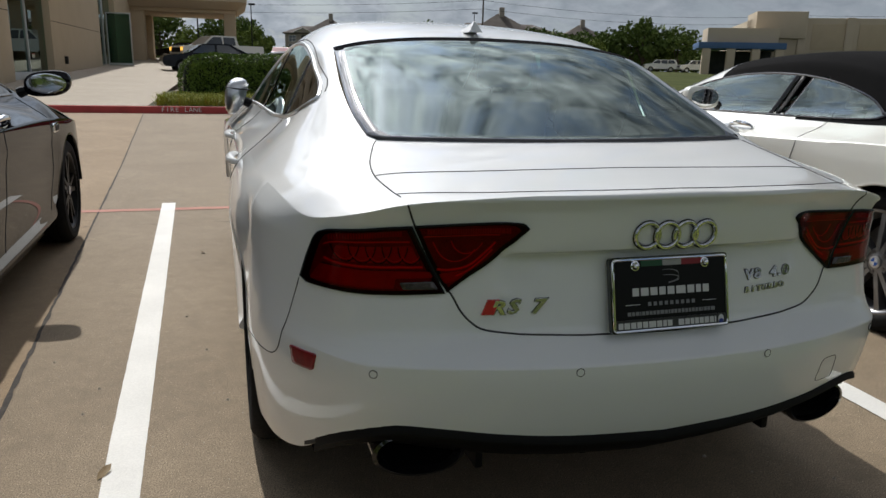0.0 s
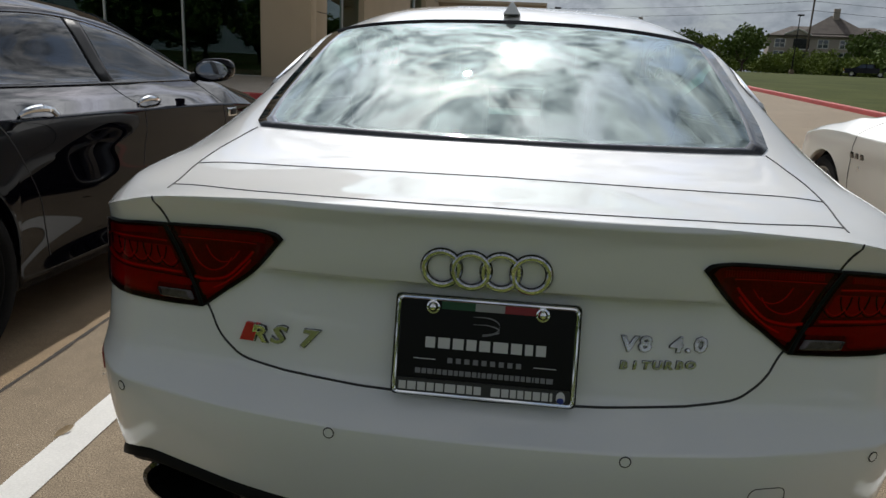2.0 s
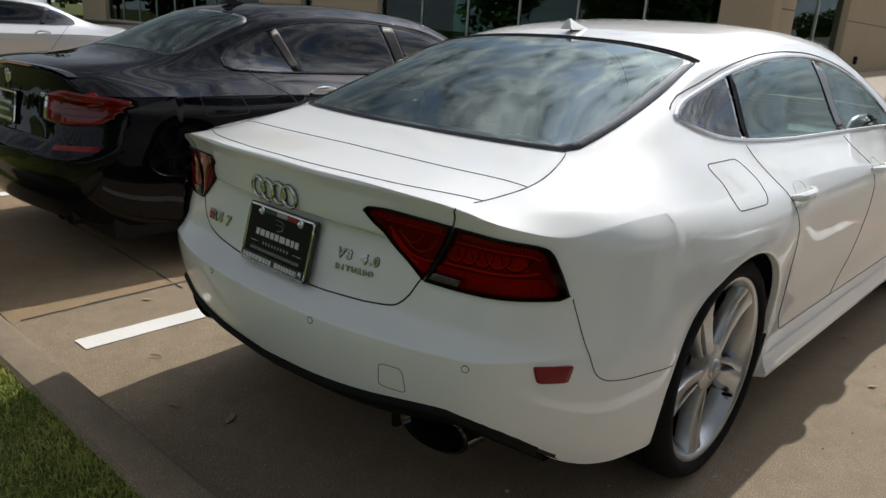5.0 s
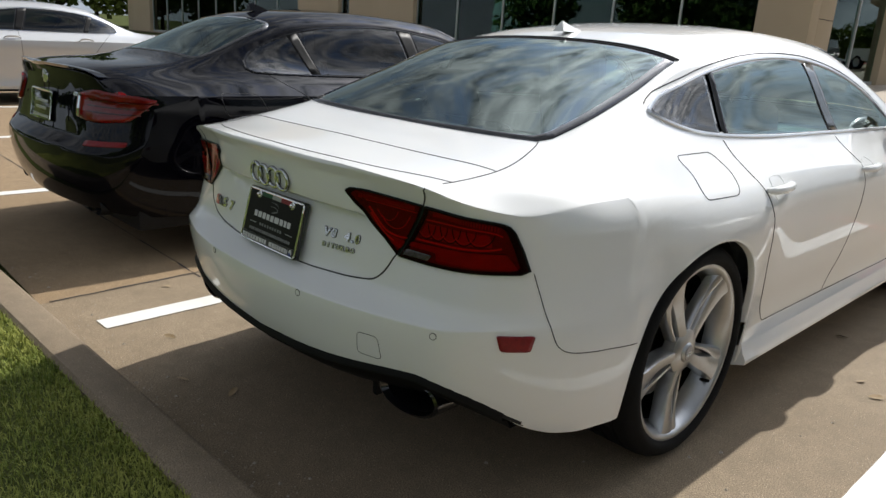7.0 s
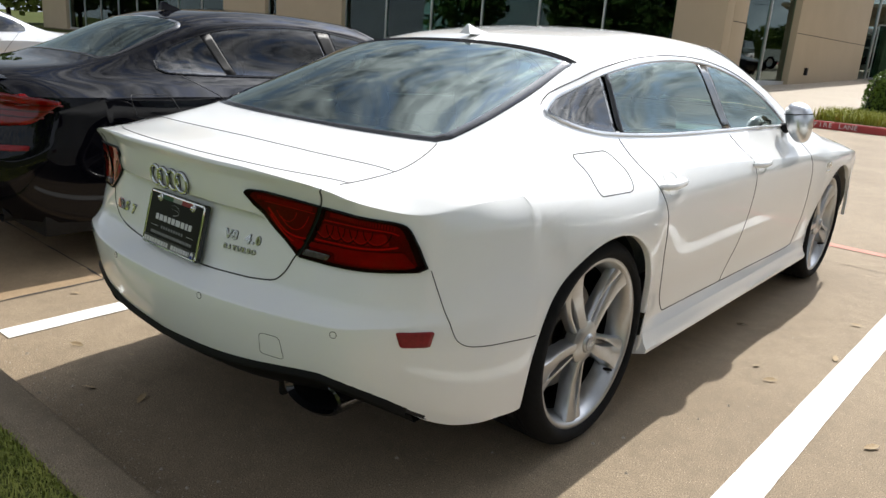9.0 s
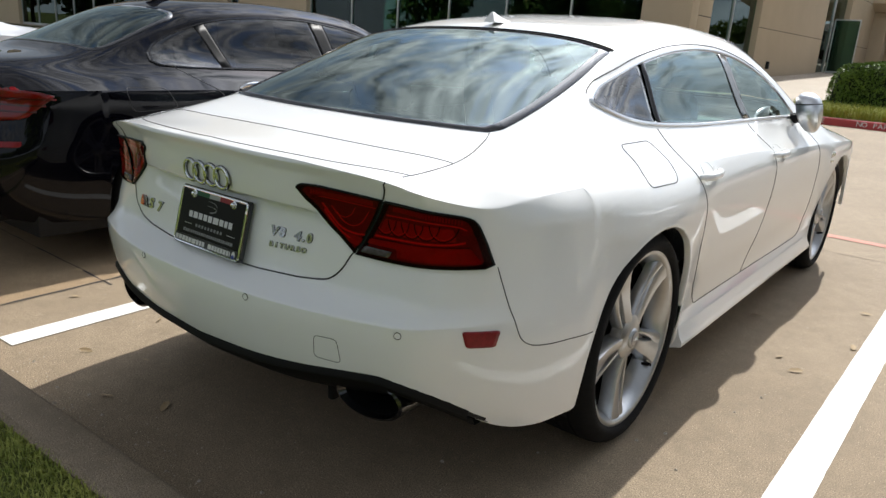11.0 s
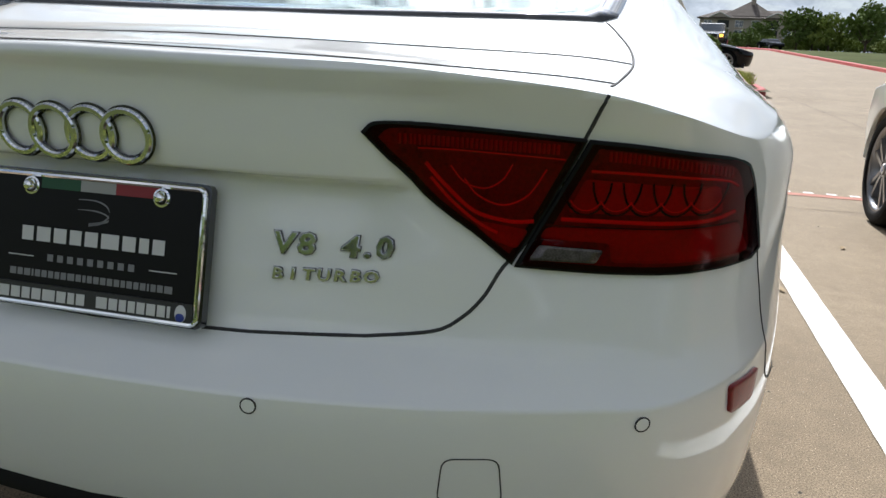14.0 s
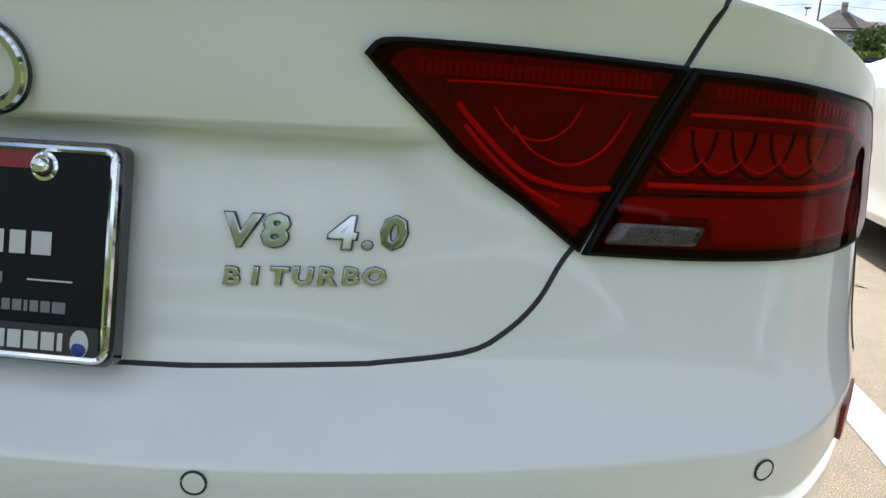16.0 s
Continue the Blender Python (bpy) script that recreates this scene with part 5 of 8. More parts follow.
    # black strip above the rear window
    seam("roof_end_strip", B.top, smoothline([(-0.56, 1.335), (-0.3, 1.367), (0, 1.377), (0.3, 1.367), (0.56, 1.335)], 40), root, M_GLOSSBLK, 0.008, 0.02, False, 0.002)

    # diffuser and exhausts
    bm = bmesh.new()
    xs = np.linspace(-0.76, 0.76, 61)
    rows = []
    for x in xs:
        zb = float(spl(*zip(*HERO["bottom"]), abs(x)))
        P, N = B.rear(x, zb + 0.012)
        y0 = P.y
        edge = max(0.0, 1 - (abs(x) / 0.76) ** 8)
        rows.append([bm.verts.new(v) for v in ((x, y0 + 0.010, zb + 0.012), (x, y0 - 0.002, zb - 0.004), (x, y0 - 0.004, zb - 0.016), (x, y0 + 0.020, zb - 0.022), (x, y0 + 0.035, zb - 0.05), (x, y0 + 0.09, zb - 0.04 * edge - 0.05), (x, y0 + 0.20, zb - 0.10 * edge - 0.04), (x, y0 + 0.55, zb - 0.17 * edge - 0.04))])
    for a, b in zip(rows, rows[1:]):
        for j in range(7):
            bm.faces.new((a[j], b[j], b[j + 1], a[j + 1]))
    part("diffuser", bm, M_DEEPBLK, root, "black rear diffuser")
    for x in (-0.40, -0.13, 0.13, 0.40):
        boxpart("diffuser_fin", M_DEEPBLK, root, x - 0.010, x + 0.010, 0.20, 0.50, 0.305, 0.37, 0.006)
    for s in (1, -1):
        ex = new("exhaust")
        ex.parent = root
        for nm, r0, r1, y0, y1, mt in (("exhaust_pipe", 1.0, 0.90, 0.175, 0.42, M_GLOSSBLK), ("exhaust_bore", 0.86, 0.80, 0.192, 0.40, M_DEEPBLK)):
            bm = bmesh.new()
            n = 40
            prof = [(r1 * 0.9, 0.02), (r1, 0.0), (r0, 0.004), (r0, 0.02), (r0 * 0.97, y1 - y0)] if nm == "exhaust_pipe" else [(r0, 0.0), (r0 * 0.9, y1 - y0), (0.02, y1 - y0)]
            rr = []
            for k, o in prof:
                rr.append([bm.verts.new((s * 0.548 + 0.104 * k * math.cos(t), y0 + o + 0.22 * (0.06 * math.cos(t) * s + 0.06), 0.368 + 0.055 * k * math.sin(t))) for t in (2 * math.pi * j / n for j in range(n))])
            for a, b in zip(rr, rr[1:]):
                for j in range(n):
                    bm.faces.new((a[j], a[(j + 1) % n], b[(j + 1) % n], b[j]))
            part(nm, bm, mt, ex)
        # trim blade beside the pipe, running out to the bumper's corner
        bm = bmesh.new()
        rows = []
        for t in np.linspace(0, 1, 12):
            x = 0.680 + 0.100 * t
            zb = float(spl(*zip(*HERO["bottom"]), x))
            P, N = B.rear(s * x, zb + 0.012)
            rows.append([bm.verts.new((s * x, P.y + dy, zb + dz)) for dy, dz in ((0.012, 0.010), (0.002, -0.006), (0.010, -0.024 + 0.012 * t), (0.06, -0.040 + 0.020 * t), (0.14, -0.044 + 0.02 * t))])
        for a, b in zip(rows, rows[1:]):
            for j in range(4):
                bm.faces.new((a[j], b[j], b[j + 1], a[j + 1]))
        part("diffuser_trim", bm, M_BLK, root)
    # underbody
    boxpart("underbody", M_BLK, root, -0.60, 0.60, 0.72, 4.6, 0.19, 0.36, 0.03)
    for s in (1, -1):
        bm = bmesh.new()
        ysl = np.linspace(1.507, 3.63, 30)
        rows = []
        for y in ysl:
            P, N = B.side(y, 0.285, s)
            rows.append([bm.verts.new(v) for v in ((P.x, y, 0.295), (P.x + s * 0.010, y, 0.262), (s * (0.895 + 0.012), y, 0.238), (s * 0.905, y, 0.222), (s * 0.85, y, 0.205), (s * 0.7, y, 0.20))])
        for a, b in zip(rows, rows[1:]):
            for j in range(5):
                bm.faces.new((a[j], b[j], b[j + 1], a[j + 1]))
        bm.faces.new(rows[0])
        bm.faces.new(rows[-1])
        part("side_skirt", bm, M_WHITE, root)

    # cabin
    boxpart("cabin_floor", M_INT, root, -0.70, 0.70, 1.3, 3.6, 0.33, 0.42, 0.02)
    boxpart("parcel_shelf", M_INT, root, -0.62, 0.62, 0.62, 1.42, 0.90, 0.93, 0.01)
    boxpart("load_cover", M_INTLT, root, -0.50, 0.50, 0.70, 1.28, 0.932, 0.945, 0.006)
    boxpart("dashboard", M_INT, root, -0.70, 0.70, 3.15, 3.65, 0.70, 0.93, 0.06)
    for s in (1, -1):
        boxpart("door_card", M_INTLT, root, s * 0.70, s * 0.74, 1.45, 3.2, 0.45, 0.93, 0.015)
        boxpart("pillar_lining", M_INTLT, root, s * 0.60, s * 0.635, 0.75, 1.25, 0.90, 1.02, 0.01)
        seat(root, s * 0.36, 2.25, 0.42)
        seat(root, s * 0.34, 1.38, 0.45, 0.52, 0.46, 22)
    bm = bmesh.new()
    tube(bm, [(-0.36 + 0.185 * math.cos(t), 3.02 + 0.06 * math.sin(t), 0.90 + 0.175 * math.sin(t)) for t in np.linspace(0, 2 * math.pi, 33)[:-1]], 0.014, 8, True)
    part("steering_wheel", bm, M_INT, root)
    bm = bmesh.new()
    box(bm, -0.11, 0.11, 2.93, 2.95, 1.20, 1.26, 0.012)
    part("rear_view_mirror", bm, M_INT, root)
    return B, root


HERO_BODY, HERO_ROOT = build_hero()

# ---- the other cars ----
def base_sections(h=0.04):
    rows = [
        (0.00, (0, .15, .33, .46, .58, .71), (1.00, 1.00, .995, .985, .965, .92)),
        (0.30, (0, .16, .36, .50, .62, .77), (1.03, 1.03, 1.025, 1.015, .99, .925)),
        (0.62, (0, .17, .38, .53, .66, .82), (1.055, 1.055, 1.05, 1.04, 1.01, .928)),
        (0.80, (0, .18, .40, .54, .67, .845), (1.11, 1.11, 1.10, 1.08, 1.03, .93)),
        (1.20, (0, .18, .40, .53, .69, .87), (1.295, 1.29, 1.275, 1.235, 1.06, .93)),
        (1.45, (0, .18, .40, .54, .70, .88), (1.375, 1.37, 1.355, 1.305, 1.05, .928)),
        (2.00, (0, .18, .40, .55, .71, .888), (1.42, 1.415, 1.40, 1.345, 1.04, .92)),
        (2.60, (0, .19, .42, .57, .72, .888), (1.395, 1.39, 1.375, 1.305, 1.03, .91)),
        (3.10, (0, .21, .46, .63, .735, .885), (1.265, 1.26, 1.235, 1.16, 1.015, .90)),
        (3.60, (0, .25, .52, .69, .76, .88), (1.06, 1.055, 1.035, 1.01, .985, .88)),
        (3.90, (0, .25, .50, .66, .77, .875), (1.0, .998, .985, .965, .93, .86)),
        (4.50, (0, .25, .48, .62, .72, .82), (.90, .898, .885, .87, .84, .78)),
        (4.95, (0, .20, .40, .50, .58, .65), (.76, .76, .75, .74, .73, .70))]
    return [(a, b, tuple(c[:4]) + (c[4] - h * (0.6 < a < 3.4), c[5] - 0.025)) for a, b, c in rows]


def sedan_spec(**kw):
    sp = dict(
        length=4.90, lip=1.01, sill=0.21, yc=0.62, tuck=0.015, plan=[(0, 0), (0.115, 0.004), (0.275, 0.018), (0.46, 0.050), (0.62, 0.095), (0.72, 0.140), (0.80, 0.20), (0.87, 0.30), (0.92, 0.42), (0.96, 0.60), (0.985, 0.80), (1, 1)], yf=4.2, corner_x=0.73, hub_z=0.345,
        arch=(1.02, 3.97), arch_r=0.378, bulge=0.022, cap_end=4.2,
        rear_mid=[(0.20, 0.22), (0.28, 0.09), (0.36, 0.04), (0.46, 0.012), (0.56, 0.0), (0.60, 0.004), (0.63, 0.025), (0.65, 0.075), (0.67, 0.092), (0.78, 0.108), (0.92, 0.135), (0.96, 0.135), (0.99, 0.118), (1.01, 0.122)],
        rear_side=[(0.20, 0.22), (0.28, 0.09), (0.36, 0.04), (0.46, 0.012), (0.56, 0.0), (0.60, 0.006), (0.64, 0.04), (0.70, 0.075), (0.80, 0.105), (0.92, 0.130), (0.96, 0.130), (0.99, 0.118), (1.01, 0.122)],
        w_rear=[(0.20, 0.83), (0.28, 0.855), (0.40, 0.872), (0.55, 0.882), (0.70, 0.888), (0.82, 0.893), (0.90, 0.884), (0.93, 0.872)],
        w_door=[(0.20, 0.845), (0.26, 0.868), (0.32, 0.852), (0.40, 0.856), (0.55, 0.872), (0.70, 0.880), (0.79, 0.893), (0.82, 0.890), (0.90, 0.884), (0.93, 0.874)],
        shoulder=[(0.25, 0.90), (1.0, 0.905), (2.0, 0.895), (2.6, 0.885), (3.1, 0.875), (3.6, 0.855), (3.9, 0.835), (4.5, 0.755), (4.95, 0.66)],
        lip_line=[(0, 1.01), (0.4, 1.0), (0.58, 0.98), (0.67, 0.945), (0.73, 0.90)],
        bottom=[(0, 0.28), (0.5, 0.28), (0.7, 0.27), (0.8, 0.25), (0.9, 0.24)],
        front=[(0.2, 4.80), (0.35, 4.87), (0.55, 4.90), (0.68, 4.86), (0.78, 4.78), (0.86, 4.65)],
        knots=[0, 0.2, 0.45, 0.62, 0.8, 1.0], sections=base_sections())
    sp.update(kw)
    sp["rows"] = rows_at(sp["lip"], sp["sill"], [0.62, 0.65, 0.67], 40)
    return sp


def scale_poly(poly, f):
    c = np.mean(poly, axis=0)
    return [tuple(np.array(p) * f + c * (1 - f)) for p in poly]


def sedan(name, label, m, paint, spec, glass, spokes, rim_mat, detail=True, group="", trim=None, soft_top=False, r_tyre=0.345, lamps=True):
    """A saloon, or with soft_top a convertible with its hood up."""
    B = Body(spec)
    root = thing(name, label, "car", m, group)
    ar = spec["arch"]
    trim = trim or M_GLOSSBLK
    back = spec.get("back", ((-0.53, 0.76), (0.53, 0.76), (0.50, 1.30), (-0.50, 1.30)))
    rw = rounded(list(back), 0.08)
    top = smoothline(spec.get("dlo_top", [(1.02, 1.04), (1.05, 1.11), (1.25, 1.205), (1.55, 1.285), (2.0, 1.318), (2.4, 1.302), (2.8, 1.235), (3.1, 1.135), (3.36, 1.03)]), 50)
    bot = smoothline(spec.get("dlo_bot", [(3.36, 1.005), (2.8, 1.004), (2.2, 1.004), (1.6, 1.006), (1.20, 1.012), (1.06, 1.02)]), 40)
    sg = top + bot
    ws = rounded([(-0.50, 2.70), (0, 2.76), (0.50, 2.70), (0.66, 3.52), (0, 3.64), (-0.66, 3.52)], 0.06)
    cut = [scale_poly(p, 0.93) for p in (rw, sg, ws)]

    def drop(c):
        if c[2] < 0.96:
            return False
        return (inside(cut[0], c[0], c[1]) and c[1] < 1.5) or (inside(cut[2], c[0], c[1]) and c[1] > 2.6) or (abs(c[0]) > 0.48 and inside(cut[1], c[1], c[2]))

    def groups(c, t):
        if t[0] == 'c':
            if soft_top and 0.72 < c[1] < 2.72 and c[2] > 0.99:
                return "soft_top"
            return "bonnet" if c[1] > 3.6 else "boot_lid" if c[1] < 0.7 and abs(c[0]) < 0.62 else "body"
        return "rear_bumper" if c[1] < 0.85 and c[2] < 0.62 else "body"
    obs = B.emit(root, groups, paint, drop)
    if soft_top and "soft_top" in obs:
        obs["soft_top"].data.materials.clear()
        obs["soft_top"].data.materials.append(mat("black_hood_fabric", (0.006, 0.006, 0.0065), 1.0, spec=0.1, vary=0.25, scale=60, fine=600, bump=0.3, bump_scale=700))
        obs["soft_top"]["label"] = "black fabric hood"
    panel("rear_window", B.top, rw, [M_GLASS, M_FRIT], root, 0.003, 8, 0.05, None, 0.06, even=2)
    panel("windscreen", B.top, ws, [glass, M_FRIT], root, 0.003, 8, 0.06, None, 0.05)
    s1, s2 = spec.get("splits", (1.45, 2.30))
    for s in (1, -1):
        pj = lambda y, z, s=s: B.side(y, z, s)
        zt = lambda y: float(np.interp(y, [p[0] for p in top], [p[1] for p in top]))
        zb = lambda y: float(np.interp(y, [p[0] for p in bot[::-1]], [p[1] for p in bot[::-1]]))
        pieces = []
        if s1:
            pieces.append([p for p in top if p[0] < s1 - 0.1] + [(s1 - 0.08, zt(s1 - 0.08)), (s1 + 0.03, zb(s1))] + [p for p in bot if p[0] < s1])
            pieces.append([(s1 - 0.05, zt(s1 - 0.05))] + [p for p in top if s1 - 0.03 < p[0] < s2 - 0.06] + [(s2 - 0.05, zt(s2 - 0.05)), (s2 + 0.05, zb(s2))] + [p for p in bot if s1 + 0.08 < p[0] < s2 + 0.03] + [(s1 + 0.06, zb(s1))])
        else:
            pieces.append([p for p in top if p[0] < s2 - 0.06] + [(s2 - 0.05, zt(s2 - 0.05)), (s2 + 0.05, zb(s2))] + [p for p in bot if p[0] < s2 + 0.03])
        pieces.append([(s2 + 0.05, zt(s2 + 0.05))] + [p for p in top if p[0] > s2 + 0.08] + [p for p in bot if p[0] > s2 + 0.15] + [(s2 + 0.14, zb(s2))])
        for pc in pieces:
            panel("door_window", pj, pc, [glass, M_FRIT], root, 0.002, 6, 0.04, None, 0.06, even=0)
        if s1:
            panel("quarter_pillar_trim", pj, [(s1 - 0.10, zt(s1 - 0.09) - 0.004), (s1 - 0.035, zt(s1 - 0.03) - 0.004), (s1 + 0.075, zb(s1) + 0.004), (s1 + 0.010, zb(s1) + 0.004)], M_BLK, root, 0.0045, 3, 0.04)
        panel("door_pillar_trim", pj, [(s2 - (0.06 if s1 else 0.0), zt(s2)), (s2 + (0.06 if s1 else 0.03), zt(s2) - 0.002), (s2 + (0.15 if s1 else 0.11), zb(s2)), (s2 + (0.05 if s1 else 0.08), zb(s2))], M_BLK, root, 0.0045, 3, 0.04)
        seam("window_trim", pj, sg, root, trim, 0.007, 0.03, True, 0.003)
        if s1:
            seam("door_gap", pj, smoothline([(1.10, 1.035), (1.20, 0.97), (1.32, 0.88), (1.42, 0.75), (1.52, 0.60), (1.57, 0.45), (1.60, 0.31)], 40), root, None, 0.0028, 0.025)
        else:
            seam("door_gap", pj, smoothline([(s2 - 0.32, 1.03), (s2 - 0.30, 0.85), (s2 - 0.24, 0.6), (s2 - 0.18, 0.33)], 40), root, None, 0.0028, 0.025)
        if s1:
            seam("door_gap", pj, smoothline([(s2 + 0.10, 1.02), (s2 + 0.12, 0.85), (s2 + 0.10, 0.6), (s2 + 0.05, 0.31)], 40), root, None, 0.0028, 0.025)
        seam("door_gap", pj, smoothline([(3.36, 0.99), (3.44, 0.85), (3.48, 0.6), (3.44, 0.31)], 40), root, None, 0.0028, 0.025)
        hs = (1.56, 2.52) if s1 else (2.2,)
        for yh in hs:
            hd = new("door_handle")
            hd.parent = root
            bm = bmesh.new()
            pts, rad = [], []
            for t in np.linspace(0, 1, 13):
                P, N = pj(yh - 0.11 + 0.22 * t, 0.905 - 0.006 * t)
                pts.append(P + N * (0.004 + 0.030 * math.sin(math.pi * t) ** 0.5))
                rad.append(0.006 + 0.009 * math.sin(math.pi * t) ** 0.5)
            tube(bm, pts, rad, 8)
            part("grip", bm, M_CHROME if detail else paint, hd)
            panel("handle_cup", pj, [(yh + 0.10 * math.cos(t), 0.90 + 0.040 * math.sin(t)) for t in np.linspace(0, 2 * math.pi, 25)[:-1]], paint, hd, -0.006, 4, 0.02, None, 0, "", 0.001, None, -0.012)
        if s > 0 and detail and s1:
            seam("fuel_flap_gap", pj, rounded([(0.74, 0.915), (0.97, 0.915), (1.03, 0.81), (0.77, 0.795)], 0.035), root, None, 0.0022, 0.012, True)
        mr = new("door_mirror")
        mr.parent = root
        my = 2.45 if soft_top else 3.16
        bm = bmesh.new()
        bmesh.ops.create_uvsphere(bm, u_segments=20, v_segments=14, radius=1.0)
        e = lambda c, p: math.copysign(abs(c) ** p, c)
        for v in bm.verts:
            x, y, z = v.co
            v.co = Vector((s * (0.955 + 0.12 * e(x, 0.75)), my + (0.10 * e(y, 0.8) if y > 0 else 0.04 * e(y, 0.5)), 1.075 + 0.070 * e(z, 0.75) + 0.015 * x))
        part("mirror_housing", bm, paint, mr)
        bm = bmesh.new()
        bmesh.ops.create_uvsphere(bm, u_segments=16, v_segments=8, radius=1.0)
        for v in bm.verts:
            x, y, z = v.co
            v.co = Vector((s * (0.955 + 0.10 * x), my - 0.0415 + 0.0015 * y, 1.075 + 0.055 * z))
        part("mirror_glass", bm, M_CHROME, mr)
        bm = bmesh.new()
        tube(bm, [(s * 0.80, my + 0.03, 1.02), (s * 0.85, my + 0.02, 1.04), (s * 0.90, my + 0.01, 1.05)], [0.03, 0.025, 0.02], 8)
        part("mirror_arm", bm, M_BLK, mr)
        for k in (0, 1):
            arch_liner(root, ar[k], spec["hub_z"], spec["arch_r"] + 0.012, s * 0.825, s * 0.55)
            arch_lip(root, B, s, k, paint)
            wheel(root, s * 0.868, ar[k], spec["hub_z"], s, spokes, r_tyre, r_tyre - 0.085, rim_mat=rim_mat, disc=detail)
        if lamps and detail:
            lp = new("tail_lamp")
            lp.parent = root
            pr = lambda x, z, s=s: B.hit((s * (x + 0.5), -1.0, z), (-s * 0.4, 1.0, 0))
            pts = rounded([(0.42, 0.885), (0.56, 0.915), (0.84, 0.895), (0.90, 0.875), (0.80, 0.765), (0.58, 0.745), (0.43, 0.765)], [0.02, 0.05, 0.02, 0.015, 0.04, 0.05, 0.02])
            panel("housing", pr, pts, M_REDBRT, lp, 0.003, 6, 0.02, (0.7, 0.84))
            for i in range(3):
                bm = bmesh.new()
                ln = [pr(x, 0.80 + 0.030 * i - 0.005 * (x - 0.6)) for x in np.linspace(0.52, 0.84 + 0.03 * i, 16)]
                tube(bm, [a + n_ * 0.010 for a, n_ in ln], 0.0045, 6)
                part("light_bar", bm, M_REDDK, lp)
            panel("lens", pr, pts, glass_mat("red_lens_bright", (0.8, 0.03, 0.03)), lp, 0.016, 6, 0.02, (0.7, 0.84), 0, "red lens", 0.0)
            panel("reflector", lambda x, z, s=s: B.rear(s * x, z), rounded([(0.60, 0.655), (0.79, 0.662), (0.79, 0.635), (0.60, 0.628)], 0.008), M_REFLEX, root, 0.004, 3, 0.02)
            ex = new("exhaust")
            ex.parent = root
            for xo in (0.50, 0.62):
                bm = bmesh.new()
                lathe(bm, [(0.034, 0.28), (0.040, 0.02), (0.042, 0.0), (0.046, 0.004), (0.046, 0.3)], 24, 'y')
                bmesh.ops.translate(bm, verts=bm.verts, vec=(s * xo, 0.15, 0.295))
                part("exhaust_pipe", bm, M_BLK, ex)
            bm = bmesh.new()
            box(bm, 0, 0.02, -0.075, 0.075, -0.030, 0.030, 0.012)
            P, N = pj(3.58, 0.80)
            bmesh.ops.transform(bm, matrix=Matrix.Translation(P - Vector((s * 0.012, 0, 0))) @ Matrix.Rotation(0.0 if s > 0 else math.pi, 4, 'Z'), verts=bm.verts)
            part("fender_vent", bm, M_CHROME, root, "chrome-edged fender vent")
            bm = bmesh.new()
            box(bm, 0, 0.024, -0.055, 0.055, -0.020, 0.020, 0.008)
            bmesh.ops.transform(bm, matrix=Matrix.Translation(P - Vector((s * 0.012, 0, 0))) @ Matrix.Rotation(0.0 if s > 0 else math.pi, 4, 'Z'), verts=bm.verts)
            part("vent_mesh", bm, M_BLK, root)
    if detail and not soft_top:
        # boot spoiler, fin, plate, roundel
        bm = bmesh.new()
        xs = np.linspace(-0.62, 0.62, 31)
        rows = []
        for x in xs:
            P, N = B.top(x, 0.12 + 0.12 * (x / 0.62) ** 2)
            q = max(0.2, 1 - (abs(x) / 0.63) ** 6)
            rows.append([bm.verts.new(v) for v in (P + Vector((0, 0.05, 0.001)), P + Vector((0, -0.03, 0.018 * q)), P + Vector((0, -0.045, 0.016 * q)), P + Vector((0, -0.03, 0.0)))])
        for a, b in zip(rows, rows[1:]):
            for j in range(3):
                bm.faces.new((a[j], b[j], b[j + 1], a[j + 1]))
        part("boot_spoiler", bm, M_GLOSSBLK, root)
        P, N = B.top(0, 1.50)
        bm = bmesh.new()
        prof = [(-0.08, 0.0), (-0.07, 0.05), (-0.05, 0.056), (0.0, 0.035), (0.10, 0.0)]
        a = [bm.verts.new((-0.028 * (1 - h / 0.07), P.y + y, P.z + h - 0.004)) for y, h in prof]
        b = [bm.verts.new((0.028 * (1 - h / 0.07), P.y + y, P.z + h - 0.004)) for y, h in prof]
        bm.faces.new(a)
        bm.faces.new(b[::-1])
        for j in range(len(prof)):
            k = (j + 1) % len(prof)
            bm.faces.new((a[j], b[j], b[k], a[k]))
        part("antenna_fin", bm, paint, root)
        pl = new("number_plate")
        pl.parent = root
        mm = on_rear(B, 0, 0.78, 0.006)
        bm = bmesh.new()
        box(bm, -0.155, 0.155, -0.080, 0.080, -0.004, 0.004, 0.003)
        bmesh.ops.transform(bm, matrix=mm, verts=bm.verts)
        part("plate", bm, M_GLOSSBLK, pl)
        bm = bmesh.new()
        tube(bm, [mm @ Vector((*p, 0.004)) for p in dense(rounded([(-0.155, -0.08), (0.155, -0.08), (0.155, 0.08), (-0.155, 0.08)], 0.01), 0.03)], 0.006, 6, True)
        part("plate_frame", bm, M_CHROME, pl, "chrome plate frame")
        for yy, ww in ((0.02, 0.10), (-0.02, 0.08), (-0.065, 0.12)):
            bm = bmesh.new()
            box(bm, -ww, ww, yy - 0.008, yy + 0.008, 0.003, 0.0055, 0.001)
            bmesh.ops.transform(bm, matrix=mm, verts=bm.verts)
            part("plate_bar", bm, M_SATIN, pl)
        bm = bmesh.new()
        lathe(bm, [(0.0005, 0.008), (0.030, 0.007), (0.038, 0.004), (0.040, 0.0)], 28, 'z')
        bmesh.ops.transform(bm, matrix=on_rear(B, 0, 0.935, 0.002), verts=bm.verts)
        part("badge", bm, M_CHROME, root, "round chrome badge")
